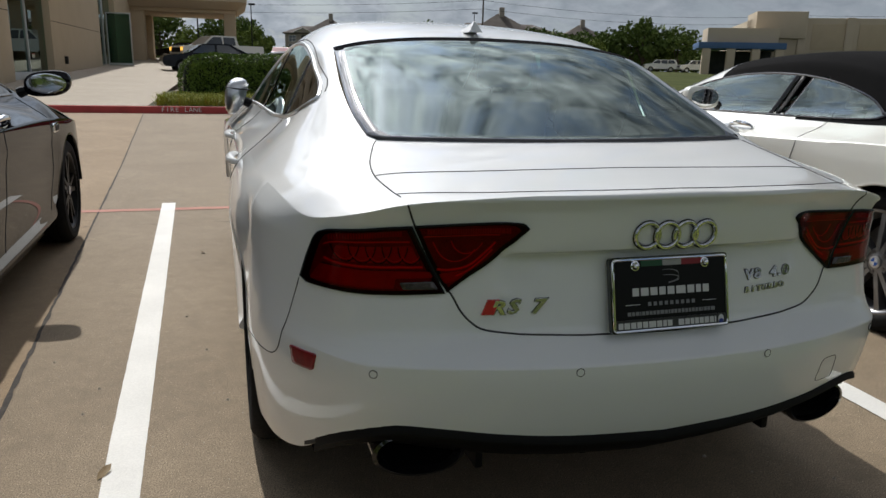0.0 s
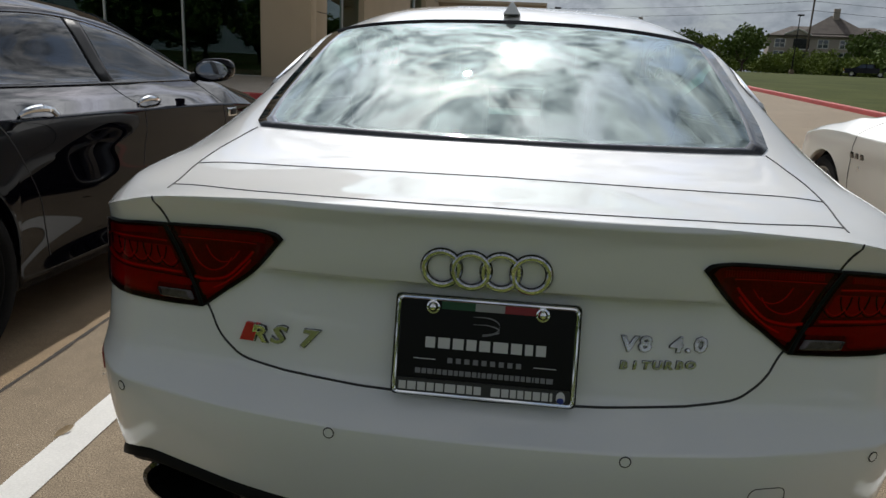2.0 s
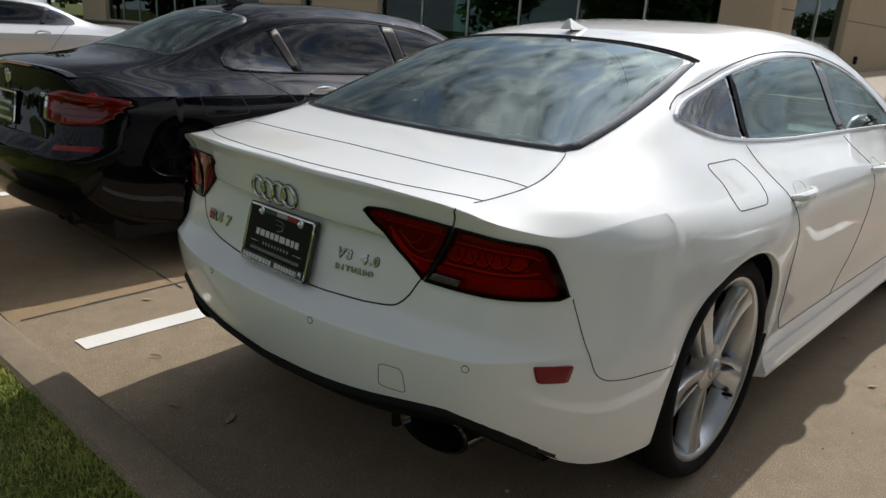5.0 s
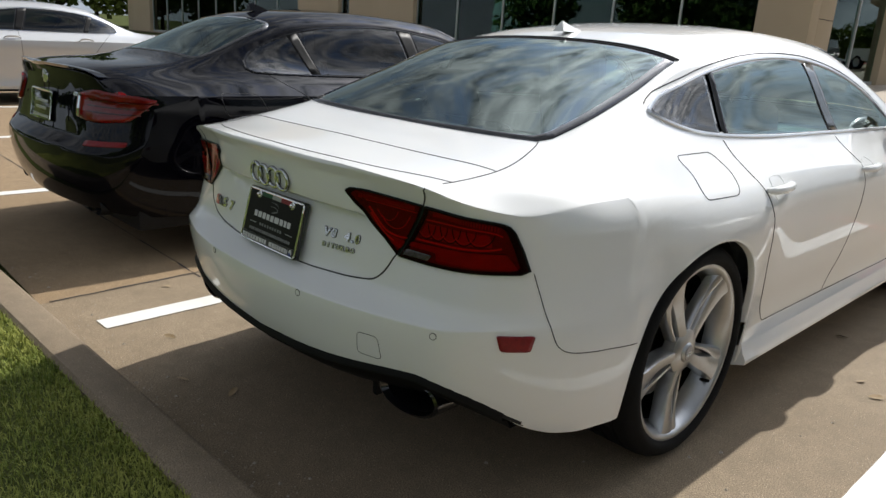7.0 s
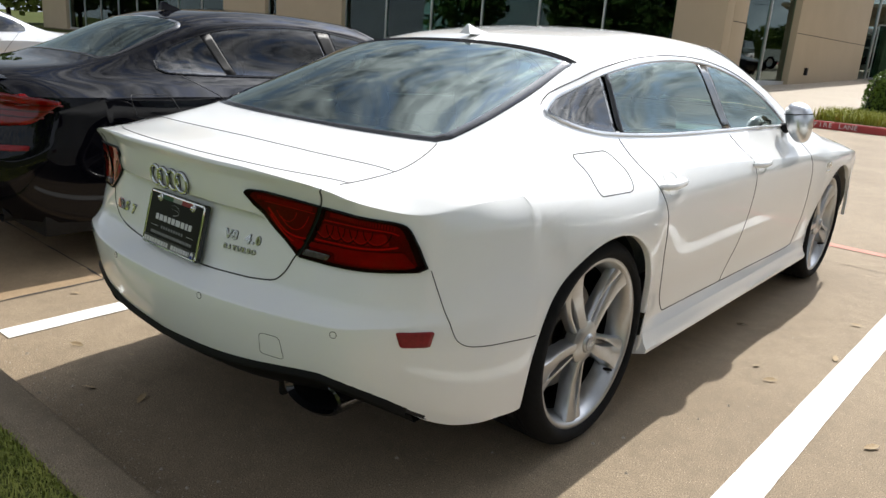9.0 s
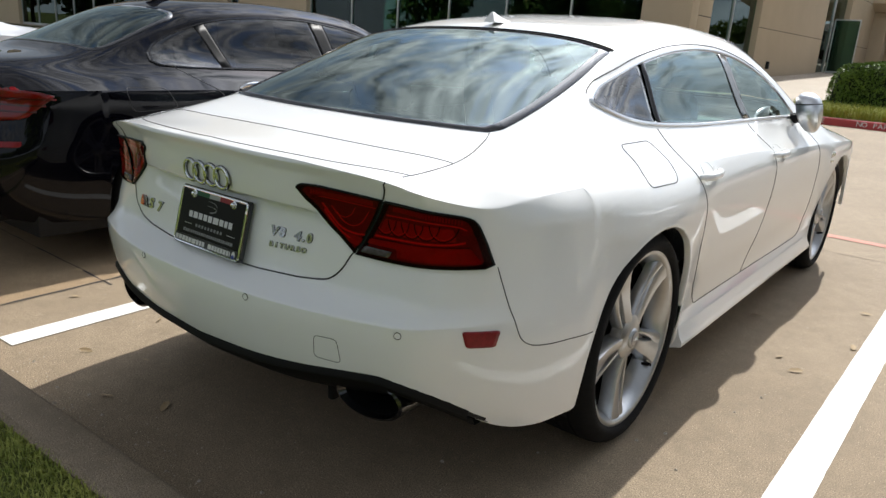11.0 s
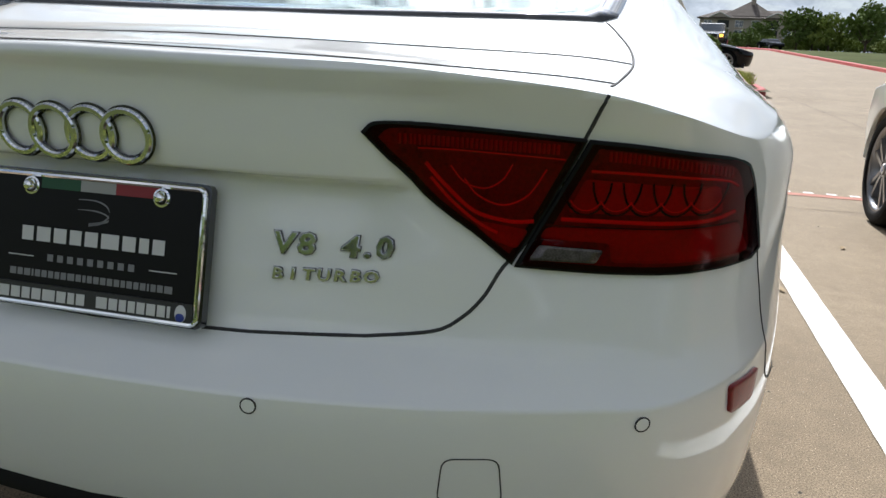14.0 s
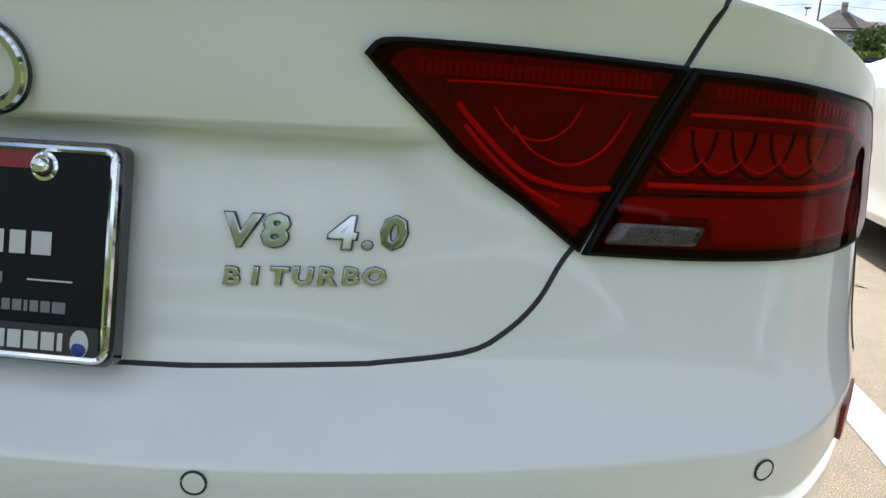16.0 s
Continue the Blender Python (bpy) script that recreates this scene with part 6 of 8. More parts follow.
        bm = bmesh.new()
        for i in range(4):
            box(bm, 0.40 + i * 0.022, 0.417 + i * 0.022, -0.006, 0.006, 0.865, 0.885, 0.001)
        for v in bm.verts:
            P, N = B.rear(v.co.x, v.co.z)
            v.co.y += P.y - 0.002
        part("model_badge", bm, M_CHROME, root)
    boxpart("underbody", M_BLK, root, -0.78, 0.78, 0.30, 4.6, 0.17, 0.34, 0.03)
    boxpart("cabin_floor", M_INT, root, -0.68, 0.68, 1.0, 3.5, 0.34, 0.45, 0.02)
    boxpart("parcel_shelf", M_INT, root, -0.60, 0.60, 0.70, 1.25, 0.95, 0.98, 0.01)
    boxpart("dashboard", M_INT, root, -0.68, 0.68, 3.1, 3.6, 0.75, 0.98, 0.06)
    if detail:
        for s in (1, -1):
            seat(root, s * 0.36, 2.15, 0.44, 0.5, 0.48 if soft_top else 0.62, 12, M_INTLT if soft_top else None)
            soft_top or seat(root, s * 0.34, 1.42, 0.44, 0.52, 0.40, 18, M_INTLT if soft_top else None)
        bm = bmesh.new()
        tube(bm, [(-0.36 + 0.18 * math.cos(t), 3.0 + 0.05 * math.sin(t), 0.95 + 0.17 * math.sin(t)) for t in np.linspace(0, 2 * math.pi, 25)[:-1]], 0.013, 6, True)
        part("steering_wheel", bm, M_INT, root)
    return B, root


BLACK_CAR = sedan("black_car", "glossy black saloon car with black wheels in the next bay", pose(-2.755, 0.135, 0, 0, 0, 1.9), M_BLACKP, sedan_spec(), M_GLASSDK, spokes_ten, M_RIMDARK)
CONV = sedan_spec(
    dlo_top=[(1.30, 1.03), (1.45, 1.12), (1.75, 1.20), (2.1, 1.235), (2.5, 1.225), (2.85, 1.17), (3.1, 1.09), (3.30, 1.00)],
    dlo_bot=[(3.30, 0.985), (2.8, 0.985), (2.2, 0.99), (1.6, 1.0), (1.34, 1.015)], splits=(0, 1.95), lip=0.97, arch=(1.02, 3.90),
    lip_line=[(0, 0.97), (0.4, 0.96), (0.58, 0.945), (0.67, 0.925), (0.73, 0.895)],
    shoulder=[(0.25, 0.895), (1.0, 0.91), (1.6, 0.89), (2.6, 0.86), (3.1, 0.86), (3.6, 0.865), (3.9, 0.86), (4.5, 0.77), (4.95, 0.66)],
    sections=[(a, b, tuple(np.array(c) - np.interp(a, [0, 0.8, 1.2, 2.0, 2.6, 3.1, 3.6, 3.9, 4.95], [0.04, 0.04, 0.06, 0.035, 0.045, 0.05, 0.035, 0.02, 0.02]) * np.array([1, 1, 1, 1, 0.55, 0.35]) - np.array([0, 0, 0, 0, 0.01, 0.02]))) for a, b, c in base_sections()],
    back=((-0.36, 0.92), (0.36, 0.92), (0.34, 1.14), (-0.34, 1.14)))
CONV_CAR = sedan("white_convertible", "cream white convertible car with a raised black fabric hood", pose(2.945, 0.46, 0, 0, 0, -0.2), M_WHITE2, CONV, M_GLASS, spokes_ten, M_RIMGREY, True, "", M_GLOSSBLK, True, 0.345, False)


def conv_vents(B, root):
    for i in range(3):
        P, N = B.side(3.46 - i * 0.07, 0.735, -1)
        bm = bmesh.new()
        box(bm, P.x - 0.004, P.x + 0.012, P.y - 0.026, P.y + 0.026, P.z - 0.020, P.z + 0.020, 0.008)
        part("fender_port", bm, M_GLOSSBLK, root, "small oval black fender port")
    P, N = B.side(3.36, 0.66, -1)
    bm = bmesh.new()
    box(bm, P.x - 0.003, P.x + 0.01, P.y - 0.012, P.y + 0.012, P.z - 0.012, P.z + 0.012, 0.005)
    part("side_repeater", bm, M_CHROME, root)


conv_vents(*CONV_CAR)
sedan("silver_car", "silver white saloon car parked nose to the grass", pose(-10.75, 4.25, 0, 0, 0, 182.0), M_SILVER, sedan_spec(), M_GLASSDK, spokes_five, M_RIM, False, "", M_CHROME)
sedan("black_coupe", "black coupe parked behind the clipped hedge", pose(-0.95, 25.6, 0.40, 0, 0, -90.0), M_BLACKP, sedan_spec(sections=[(a, b, tuple(np.array(c) - np.interp(a, [0, 1.2, 2.0, 3.1, 4.95], [0.10, 0.10, 0.12, 0.10, 0.10]) * np.array([1, 1, 1, 1, 0.6, 0.4]))) for a, b, c in base_sections()],
      lip=0.93, lip_line=[(0, 0.93), (0.4, 0.92), (0.58, 0.90), (0.67, 0.89), (0.73, 0.87)], shoulder=[(0.25, 0.87), (2.0, 0.87), (3.1, 0.85), (3.9, 0.81), (4.5, 0.73), (4.95, 0.63)],
      dlo_top=[(0.98, 0.985), (1.05, 1.03), (1.25, 1.105), (1.55, 1.165), (2.0, 1.195), (2.4, 1.182), (2.8, 1.12), (3.1, 1.03), (3.30, 0.955)], dlo_bot=[(3.30, 0.945), (2.8, 0.955), (2.2, 0.965), (1.6, 0.972), (1.15, 0.975), (1.0, 0.978)]), M_GLASSDK, spokes_ten, M_RIM, False)

# ---- ground ----
def gz(y):
    return float(np.interp(y, [-100, 8, 16, 60, 120, 400, 2000], [0, 0, 0.13, 1.36, 1.96, 3.0, 4.0]))


def concrete(name, a, b, c, fine=260.0):
    m = bpy.data.materials.new(name)
    m.use_nodes = True
    nt = m.node_tree
    p = nt.nodes["Principled BSDF"]
    p.inputs["Roughness"].default_value = 0.85
    tc = nt.nodes.new("ShaderNodeTexCoord")
    big = nt.nodes.new("ShaderNodeTexNoise")
    big.inputs["Scale"].default_value, big.inputs["Detail"].default_value = 0.9, 8
    sm = nt.nodes.new("ShaderNodeTexNoise")
    sm.inputs["Scale"].default_value, sm.inputs["Detail"].default_value = fine, 5
    st = nt.nodes.new("ShaderNodeTexNoise")
    st.inputs["Scale"].default_value, st.inputs["Detail"].default_value, st.inputs["Roughness"].default_value = 9.0, 12, 0.82
    for n in (big, sm, st):
        link(nt, tc, "Object", n, "Vector")
    m1 = nt.nodes.new("ShaderNodeMix")
    m1.data_type = 'RGBA'
    r1 = nt.nodes.new("ShaderNodeMapRange")
    r1.inputs[1].default_value, r1.inputs[2].default_value = 0.35, 0.65
    link(nt, big, "Fac", r1, 0)
    link(nt, r1, 0, m1, 0)
    m1.inputs[6].default_value, m1.inputs[7].default_value = (*a, 1), (*b, 1)
    m2 = nt.nodes.new("ShaderNodeMix")
    m2.data_type = 'RGBA'
    r2 = nt.nodes.new("ShaderNodeMapRange")
    r2.inputs[1].default_value, r2.inputs[2].default_value, r2.inputs[4].default_value = 0.45, 0.62, 0.90
    link(nt, sm, "Fac", r2, 0)
    link(nt, r2, 0, m2, 0)
    link(nt, m1, 2, m2, 6)
    m2.inputs[7].default_value = (*c, 1)
    m3 = nt.nodes.new("ShaderNodeMix")
    m3.data_type = 'RGBA'
    r3 = nt.nodes.new("ShaderNodeMapRange")
    r3.inputs[1].default_value, r3.inputs[2].default_value, r3.inputs[4].default_value = 0.44, 0.72, 0.80
    link(nt, st, "Fac", r3, 0)
    link(nt, r3, 0, m3, 0)
    link(nt, m2, 2, m3, 6)
    m3.inputs[7].default_value = (a[0] * 0.55, a[1] * 0.55, a[2] * 0.55, 1)
    # pale and dark stone specks of the broom-finished face
    m5 = m3
    for sc_, thr, col in ((95.0, 0.10, (min(1, b[0] * 1.9), min(1, b[1] * 1.95), min(1, b[2] * 2.1), 1)), (70.0, 0.085, (a[0] * 0.30, a[1] * 0.28, a[2] * 0.26, 1))):
        vo = nt.nodes.new("ShaderNodeTexVoronoi")
        vo.inputs["Scale"].default_value = sc_
        link(nt, tc, "Object", vo, "Vector")
        lt = nt.nodes.new("ShaderNodeMath")
        lt.operation = 'LESS_THAN'
        lt.inputs[1].default_value = thr
        link(nt, vo, "Distance", lt, 0)
        m4 = nt.nodes.new("ShaderNodeMix")
        m4.data_type = 'RGBA'
        link(nt, lt, 0, m4, 0)
        link(nt, m5, 2, m4, 6)
        m4.inputs[7].default_value = col
        m5 = m4
    link(nt, m5, 2, p, "Base Color")
    bp = nt.nodes.new("ShaderNodeBump")
    bp.inputs["Strength"].default_value, bp.inputs["Distance"].default_value = 0.6, 0.003
    link(nt, sm, "Fac", bp, "Height")
    link(nt, bp, 0, p, "Normal")
    return m


M_LOT = concrete("tan_concrete", (0.285, 0.216, 0.138), (0.355, 0.275, 0.180), (0.105, 0.082, 0.054), 230.0)
M_LOT2 = concrete("orange_tan_concrete", (0.32, 0.222, 0.122), (0.40, 0.285, 0.165), (0.125, 0.088, 0.052), 230.0)
M_WALK = concrete("pale_pavement", (0.40, 0.34, 0.26), (0.46, 0.39, 0.30), (0.33, 0.28, 0.22))
M_KERB = concrete("kerb_concrete", (0.235, 0.180, 0.118), (0.30, 0.235, 0.160), (0.10, 0.078, 0.052), 260.0)
M_STRIPE = mat("white_road_paint", (0.72, 0.71, 0.67), 0.7, vary=0.10, scale=3, fine=160, bump=0.2, bump_scale=300)
M_REDKERB = mat("red_kerb_paint", (0.44, 0.055, 0.05), 0.7, vary=0.25, scale=3, fine=90)
M_PINK = mat("worn_red_paint", (0.42, 0.17, 0.12), 0.8, vary=0.2, scale=5, fine=120)
M_LAWN = mat("lawn", (0.045, 0.058, 0.018), 0.95, rgb2=(0.092, 0.104, 0.034), scale=0.5, fine=14, spec=0.05)
M_SOIL = mat("soil", (0.06, 0.06, 0.025), 1.0, vary=0.4, scale=8, fine=60)


def strip_mesh(name, x0, x1, y0, y1, dz, material, label, ny=12, kind="structure", cat="", skew=0.0):
    ys = sorted(set(list(np.linspace(y0, y1, ny)) + [v for v in (8, 16, 60, 120, 400) if y0 < v < y1]))
    v, f = [], []
    for i, y in enumerate(ys):
        for x in (x0, x1):
            v.append((x + skew * (y - y0), y, gz(y) + dz))
        if i:
            f.append((2 * i - 2, 2 * i - 1, 2 * i + 1, 2 * i))
    ob = finish(name, v, f, material, None, smooth=False)
    return tagged(ob, label, cat or name.replace("_", " "), "", kind)


strip_mesh("ground", -1500, 1500, -1500, 2000, -0.02, M_LAWN, "wide mown lawn round the car park", 60)
JOINT_SKEW = -0.0758
strip_mesh("car_park", -1.622, 60, -0.14, 16.4, 0.0, M_LOT, "tan concrete car park with worn patches", 40, skew=JOINT_SKEW)
strip_mesh("car_park", -60, -1.622, -0.14, 16.4, 0.0, M_LOT2, "warmer tan concrete slabs under the black saloon", 40, skew=JOINT_SKEW)


# ---- car park markings and kerbs ----
LOT = radians(2.3)


def lot(x, y):
    """A place in the car park's own axes, which lean a little to the cars."""
    c, s = math.cos(LOT), math.sin(LOT)
    return (c * x - s * y, s * x + c * y)


def flat_quad(name, pts, dz, material, label, cat, kind="structure", n=10, wob=0.0, seed=1):
    """A painted patch laid on the ground: pts are four corners, start side first."""
    rnd = random.Random(seed)
    v, f = [], []
    for i in range(n + 1):
        t = i / n
        a = Vector(pts[0]).lerp(Vector(pts[3]), t)
        b = Vector(pts[1]).lerp(Vector(pts[2]), t)
        d = (b - a).normalized()
        for p, s in ((a, -1), (b, 1)):
            q = p + d * s * rnd.uniform(-wob, wob)
            v.append((q.x, q.y, gz(q.y) + dz))
        if i:
            f.append((2 * i - 2, 2 * i - 1, 2 * i + 1, 2 * i))
    return tagged(finish(name, v, f, material, None, smooth=False), label, cat, "", kind)


def stripe(x0, y0, x1, y1, w=0.115, seed=1):
    d = Vector((x1 - x0, y1 - y0)).normalized()
    nrm = Vector((d.y, -d.x)) * w / 2
    a, b = Vector((x0, y0)), Vector((x1, y1))
    return flat_quad("bay_line", [tuple(a - nrm), tuple(a + nrm), tuple(b + nrm), tuple(b - nrm)], 0.004, M_STRIPE, "white painted bay line on tan concrete", "road marking", n=90, wob=0.0012, seed=seed)


stripe(-1.232, 0.0, -1.507, 5.47, 0.112, 1)
stripe(1.395, 0.2, 1.372, 5.20, 0.118, 2)
for k, x in enumerate((-4.02, -6.72, -9.42, -12.12, 4.10)):
    stripe(x, 0.1 - 0.04 * x * (x < 0) * 0.3, x - 0.2 * (x < 0), 5.5, 0.115, 3 + k)
flat_quad("fire_lane_line", [(-30, 5.65 - 0.9), (-30, 5.75 - 0.9), (9.0, 5.36), (9.0, 5.26)], 0.0035, M_PINK, "worn pink fire lane line on concrete", "road marking", n=160, wob=0.006, seed=9)
for i in range(9):
    x = 1.55 + i * 0.16
    flat_quad("line_lettering", [(x, 5.285), (x + 0.07, 5.285), (x + 0.07, 5.335), (x, 5.335)], 0.0050, M_STRIPE, "faded white lettering on the fire lane line", "road marking", n=2)


def joint(x0, y0, x1, y1, w=0.010, seed=3):
    d = Vector((x1 - x0, y1 - y0)).normalized()
    nrm = Vector((d.y, -d.x)) * w / 2
    a, b = Vector((x0, y0)), Vector((x1, y1))
    return flat_quad("slab_joint", [tuple(a - nrm), tuple(a + nrm), tuple(b + nrm), tuple(b - nrm)], 0.0022, M_JOINT, "dark expansion joint between concrete slabs", "joint", n=260, wob=0.0045, seed=seed)


M_JOINT = mat("joint_sealant", (0.05, 0.042, 0.035), 0.95, vary=0.3, scale=20)
joint(-1.625, -0.1, -2.86, 16.2, 0.016)
joint(3.9, -0.1, 3.6, 16.2, 0.010, 4)
joint(-9.0, 4.35, 9.1, 4.88, 0.007, 5)
joint(-30, 10.6, 9.1, 10.9, 0.008, 6)
joint(-30, 0.55, -1.6, 0.62, 0.008, 7)


def kerb(name, line, w, h, material, label, inner=1):
    """A kerb along a line of ground points; its body lies to the side given."""
    bm = bmesh.new()
    rings = []
    k = len(line)
    for i, p in enumerate(line):
        a, b = Vector(line[max(0, i - 1)]), Vector(line[min(k - 1, i + 1)])
        d = (b - a).normalized()
        nr = Vector((-d.y, d.x)) * inner
        z = gz(p[1])
        prof = [(0.0, -0.03), (0.012, h - 0.03), (0.022, h - 0.010), (0.040, h), (w - 0.015, h), (w, h - 0.012), (w, -0.03)]
        rings.append([bm.verts.new((p[0] + nr.x * o, p[1] + nr.y * o, z + q)) for o, q in prof])
    for a, b in zip(rings, rings[1:]):
        for j in range(6):
            bm.faces.new((a[j], b[j], b[j + 1], a[j + 1]))
    bm.faces.new(rings[0])
    bm.faces.new(rings[-1][::-1])
    return tagged(part(name, bm, material), label, "kerb", "", "structure")


kerb("kerb_rear", [lot(x, -0.155) for x in np.linspace(-25, 9, 70)], 0.16, 0.15, M_KERB, "tan concrete kerb between bays and grass", -1)
front_line = [(x, 15.85) for x in np.linspace(-45, 2.3, 60)] + [(2.3 + 0.9 * math.sin(t), 16.75 - 0.9 * math.cos(t)) for t in np.linspace(0.1, math.pi / 2, 12)] + [(3.2, y) for y in np.linspace(16.9, 21.5, 10)]
kerb("kerb_front", front_line, 0.16, 0.15, M_REDKERB, "red painted kerb of the fire lane", 1)
kerb("kerb_field", [(9.3 + 0.03 * (y - 16 if y < 16 else 0), y) for y in np.linspace(-0.2, 120, 90)], 0.16, 0.15, M_REDKERB, "weathered red kerb along the mown field", -1)
for k, (txt, x) in enumerate((("FIRE LANE", -2.05), ("NO PARKING", -0.55), ("FIRE LANE", 1.2), ("NO PARKING", -5.2), ("FIRE LANE", -7.2))):
    holder = tagged(new("kerb_lettering"), "white stencilled words on the red kerb", "lettering")
    mm = Matrix.Translation((x, 15.85 - 0.004, gz(15.85) + 0.035)) @ Matrix.Rotation(radians(85.5), 4, 'X')
    for i, ch in enumerate(txt):
        if ch != " ":
            text_mesh("letter", ch, 0.135, holder, mm @ Matrix.Translation(((i - (len(txt) - 1) / 2) * 0.096, 0, 0)), M_STRIPE, 0.002, 'CENTER', 1.05)

# the drive beside and beyond the island, and the pavement before the building
strip_mesh("drive", 3.15, 9.35, 16.38, 130, 0.004, M_LOT, "tan concrete drive along the field", 20)
strip_mesh("far_car_park", -60, 3.15, 21.6, 75, 0.004, M_LOT, "tan concrete car park behind the hedge", 20)
strip_mesh("pavement", -45, -2.75, 16.0, 60, 0.15, M_WALK, "pale concrete pavement before the building", 20)
strip_mesh("planting_bed", -2.75, 3.2, 15.98, 21.5, 0.13, M_SOIL, "dark soil of the planted island", 8)
for y in (18.6, 21.2, 25.0, 29.0, 33.0, 38.0, 44.0):
    flat_quad("pavement_joint", [(-7.4, y), (-2.8, y), (-2.8, y + 0.012), (-7.4, y + 0.012)], 0.154, M_JOINT, "tooled joint in the pavement", "joint", n=1)

# ---- plants ----
M_BLADE = mat("grass_blades", (0.12, 0.17, 0.026), 0.7, spec=0.2, rgb2=(0.40, 0.41, 0.10), scale=2.2, fine=40)
M_LIRI = mat("liriope_leaves", (0.20, 0.24, 0.03), 0.6, spec=0.2, rgb2=(0.42, 0.42, 0.07), scale=4, fine=30)
M_HEDGE = mat("hedge_leaves", (0.065, 0.12, 0.018), 0.6, spec=0.2, rgb2=(0.17, 0.25, 0.045), scale=5, fine=40)
M_HEDGEIN = mat("hedge_core_shade", (0.012, 0.02, 0.006), 1.0, vary=0.4, scale=12)
M_LEAF = mat("tree_leaves", (0.065, 0.105, 0.026), 0.8, spec=0.1, rgb2=(0.15, 0.20, 0.055), scale=0.6, fine=4)
M_LEAF2 = mat("light_tree_leaves", (0.11, 0.15, 0.032), 0.8, spec=0.1, rgb2=(0.22, 0.27, 0.065), scale=0.6, fine=4)
M_BARK = mat("bark", (0.10, 0.075, 0.055), 0.95, vary=0.4, scale=6, fine=40)
M_DRYLEAF = mat("dry_leaf", (0.28, 0.19, 0.09), 0.8, rgb2=(0.42, 0.33, 0.20), scale=30, fine=200)


def blades(name, places, h, w, lean, material, label, cat, seed=5, seg=2):
    rng = np.random.default_rng(seed)
    v, f = [], []
    for x, y, z in places:
        a = rng.uniform(0, 2 * math.pi)
        hh = h * rng.uniform(0.55, 1.25)
        le = lean * rng.uniform(0.2, 1.3)
        dx, dy = math.cos(a), math.sin(a)
        sx, sy = -dy * w / 2, dx * w / 2
        b = len(v)
        v += [(x - sx, y - sy, z), (x + sx, y + sy, z), (x + dx * le * 0.4 + sx * 0.8, y + dy * le * 0.4 + sy * 0.8, z + hh * 0.6), (x + dx * le * 0.4 - sx * 0.8, y + dy * le * 0.4 - sy * 0.8, z + hh * 0.6), (x + dx * le, y + dy * le, z + hh * (0.95 - 0.3 * le / max(h, 0.01)))]
        f += [(b, b + 1, b + 2, b + 3), (b + 3, b + 2, b + 4)]
    return tagged(finish(name, v, f, material), label, cat, "", "stuff")


rng = np.random.default_rng(11)
pl = []
for _ in range(120000):
    x = rng.uniform(-4.2, 2.6)
    d = rng.uniform(0, 1) ** 1.35 * 1.30
    p = lot(x, -0.312 - d)
    pl.append((p[0], p[1], 0.118))
verge = []
for x in np.linspace(-40, 20, 61):
    verge.append([(*lot(x, -0.30), 0.125), (*lot(x, -2.2), 0.14), (*lot(x, -30), 0.10)])
vv_, ff_ = [p for r in verge for p in r], []
for i in range(60):
    for j in range(2):
        ff_.append((3 * i + j, 3 * i + 3 + j, 3 * i + 4 + j, 3 * i + 1 + j))
tagged(finish("verge", vv_, ff_, M_LAWN, None), "mown grass verge behind the bays", "lawn", "", "structure")
blades("verge_grass", pl, 0.036, 0.0032, 0.026, M_BLADE, "short green verge grass beside the kerb", "grass", 5)

pl = [(rng.uniform(-2.6, 2.75), 16.02 + rng.uniform(0, 1.9), gz(17) + 0.12) for _ in range(9000)] + [(rng.uniform(1.9, 3.05), rng.uniform(17.3, 21.3), gz(19) + 0.13) for _ in range(3000)]
blades("liriope", pl, 0.30, 0.012, 0.22, M_LIRI, "arching yellow green liriope edging the island", "plants", 6)


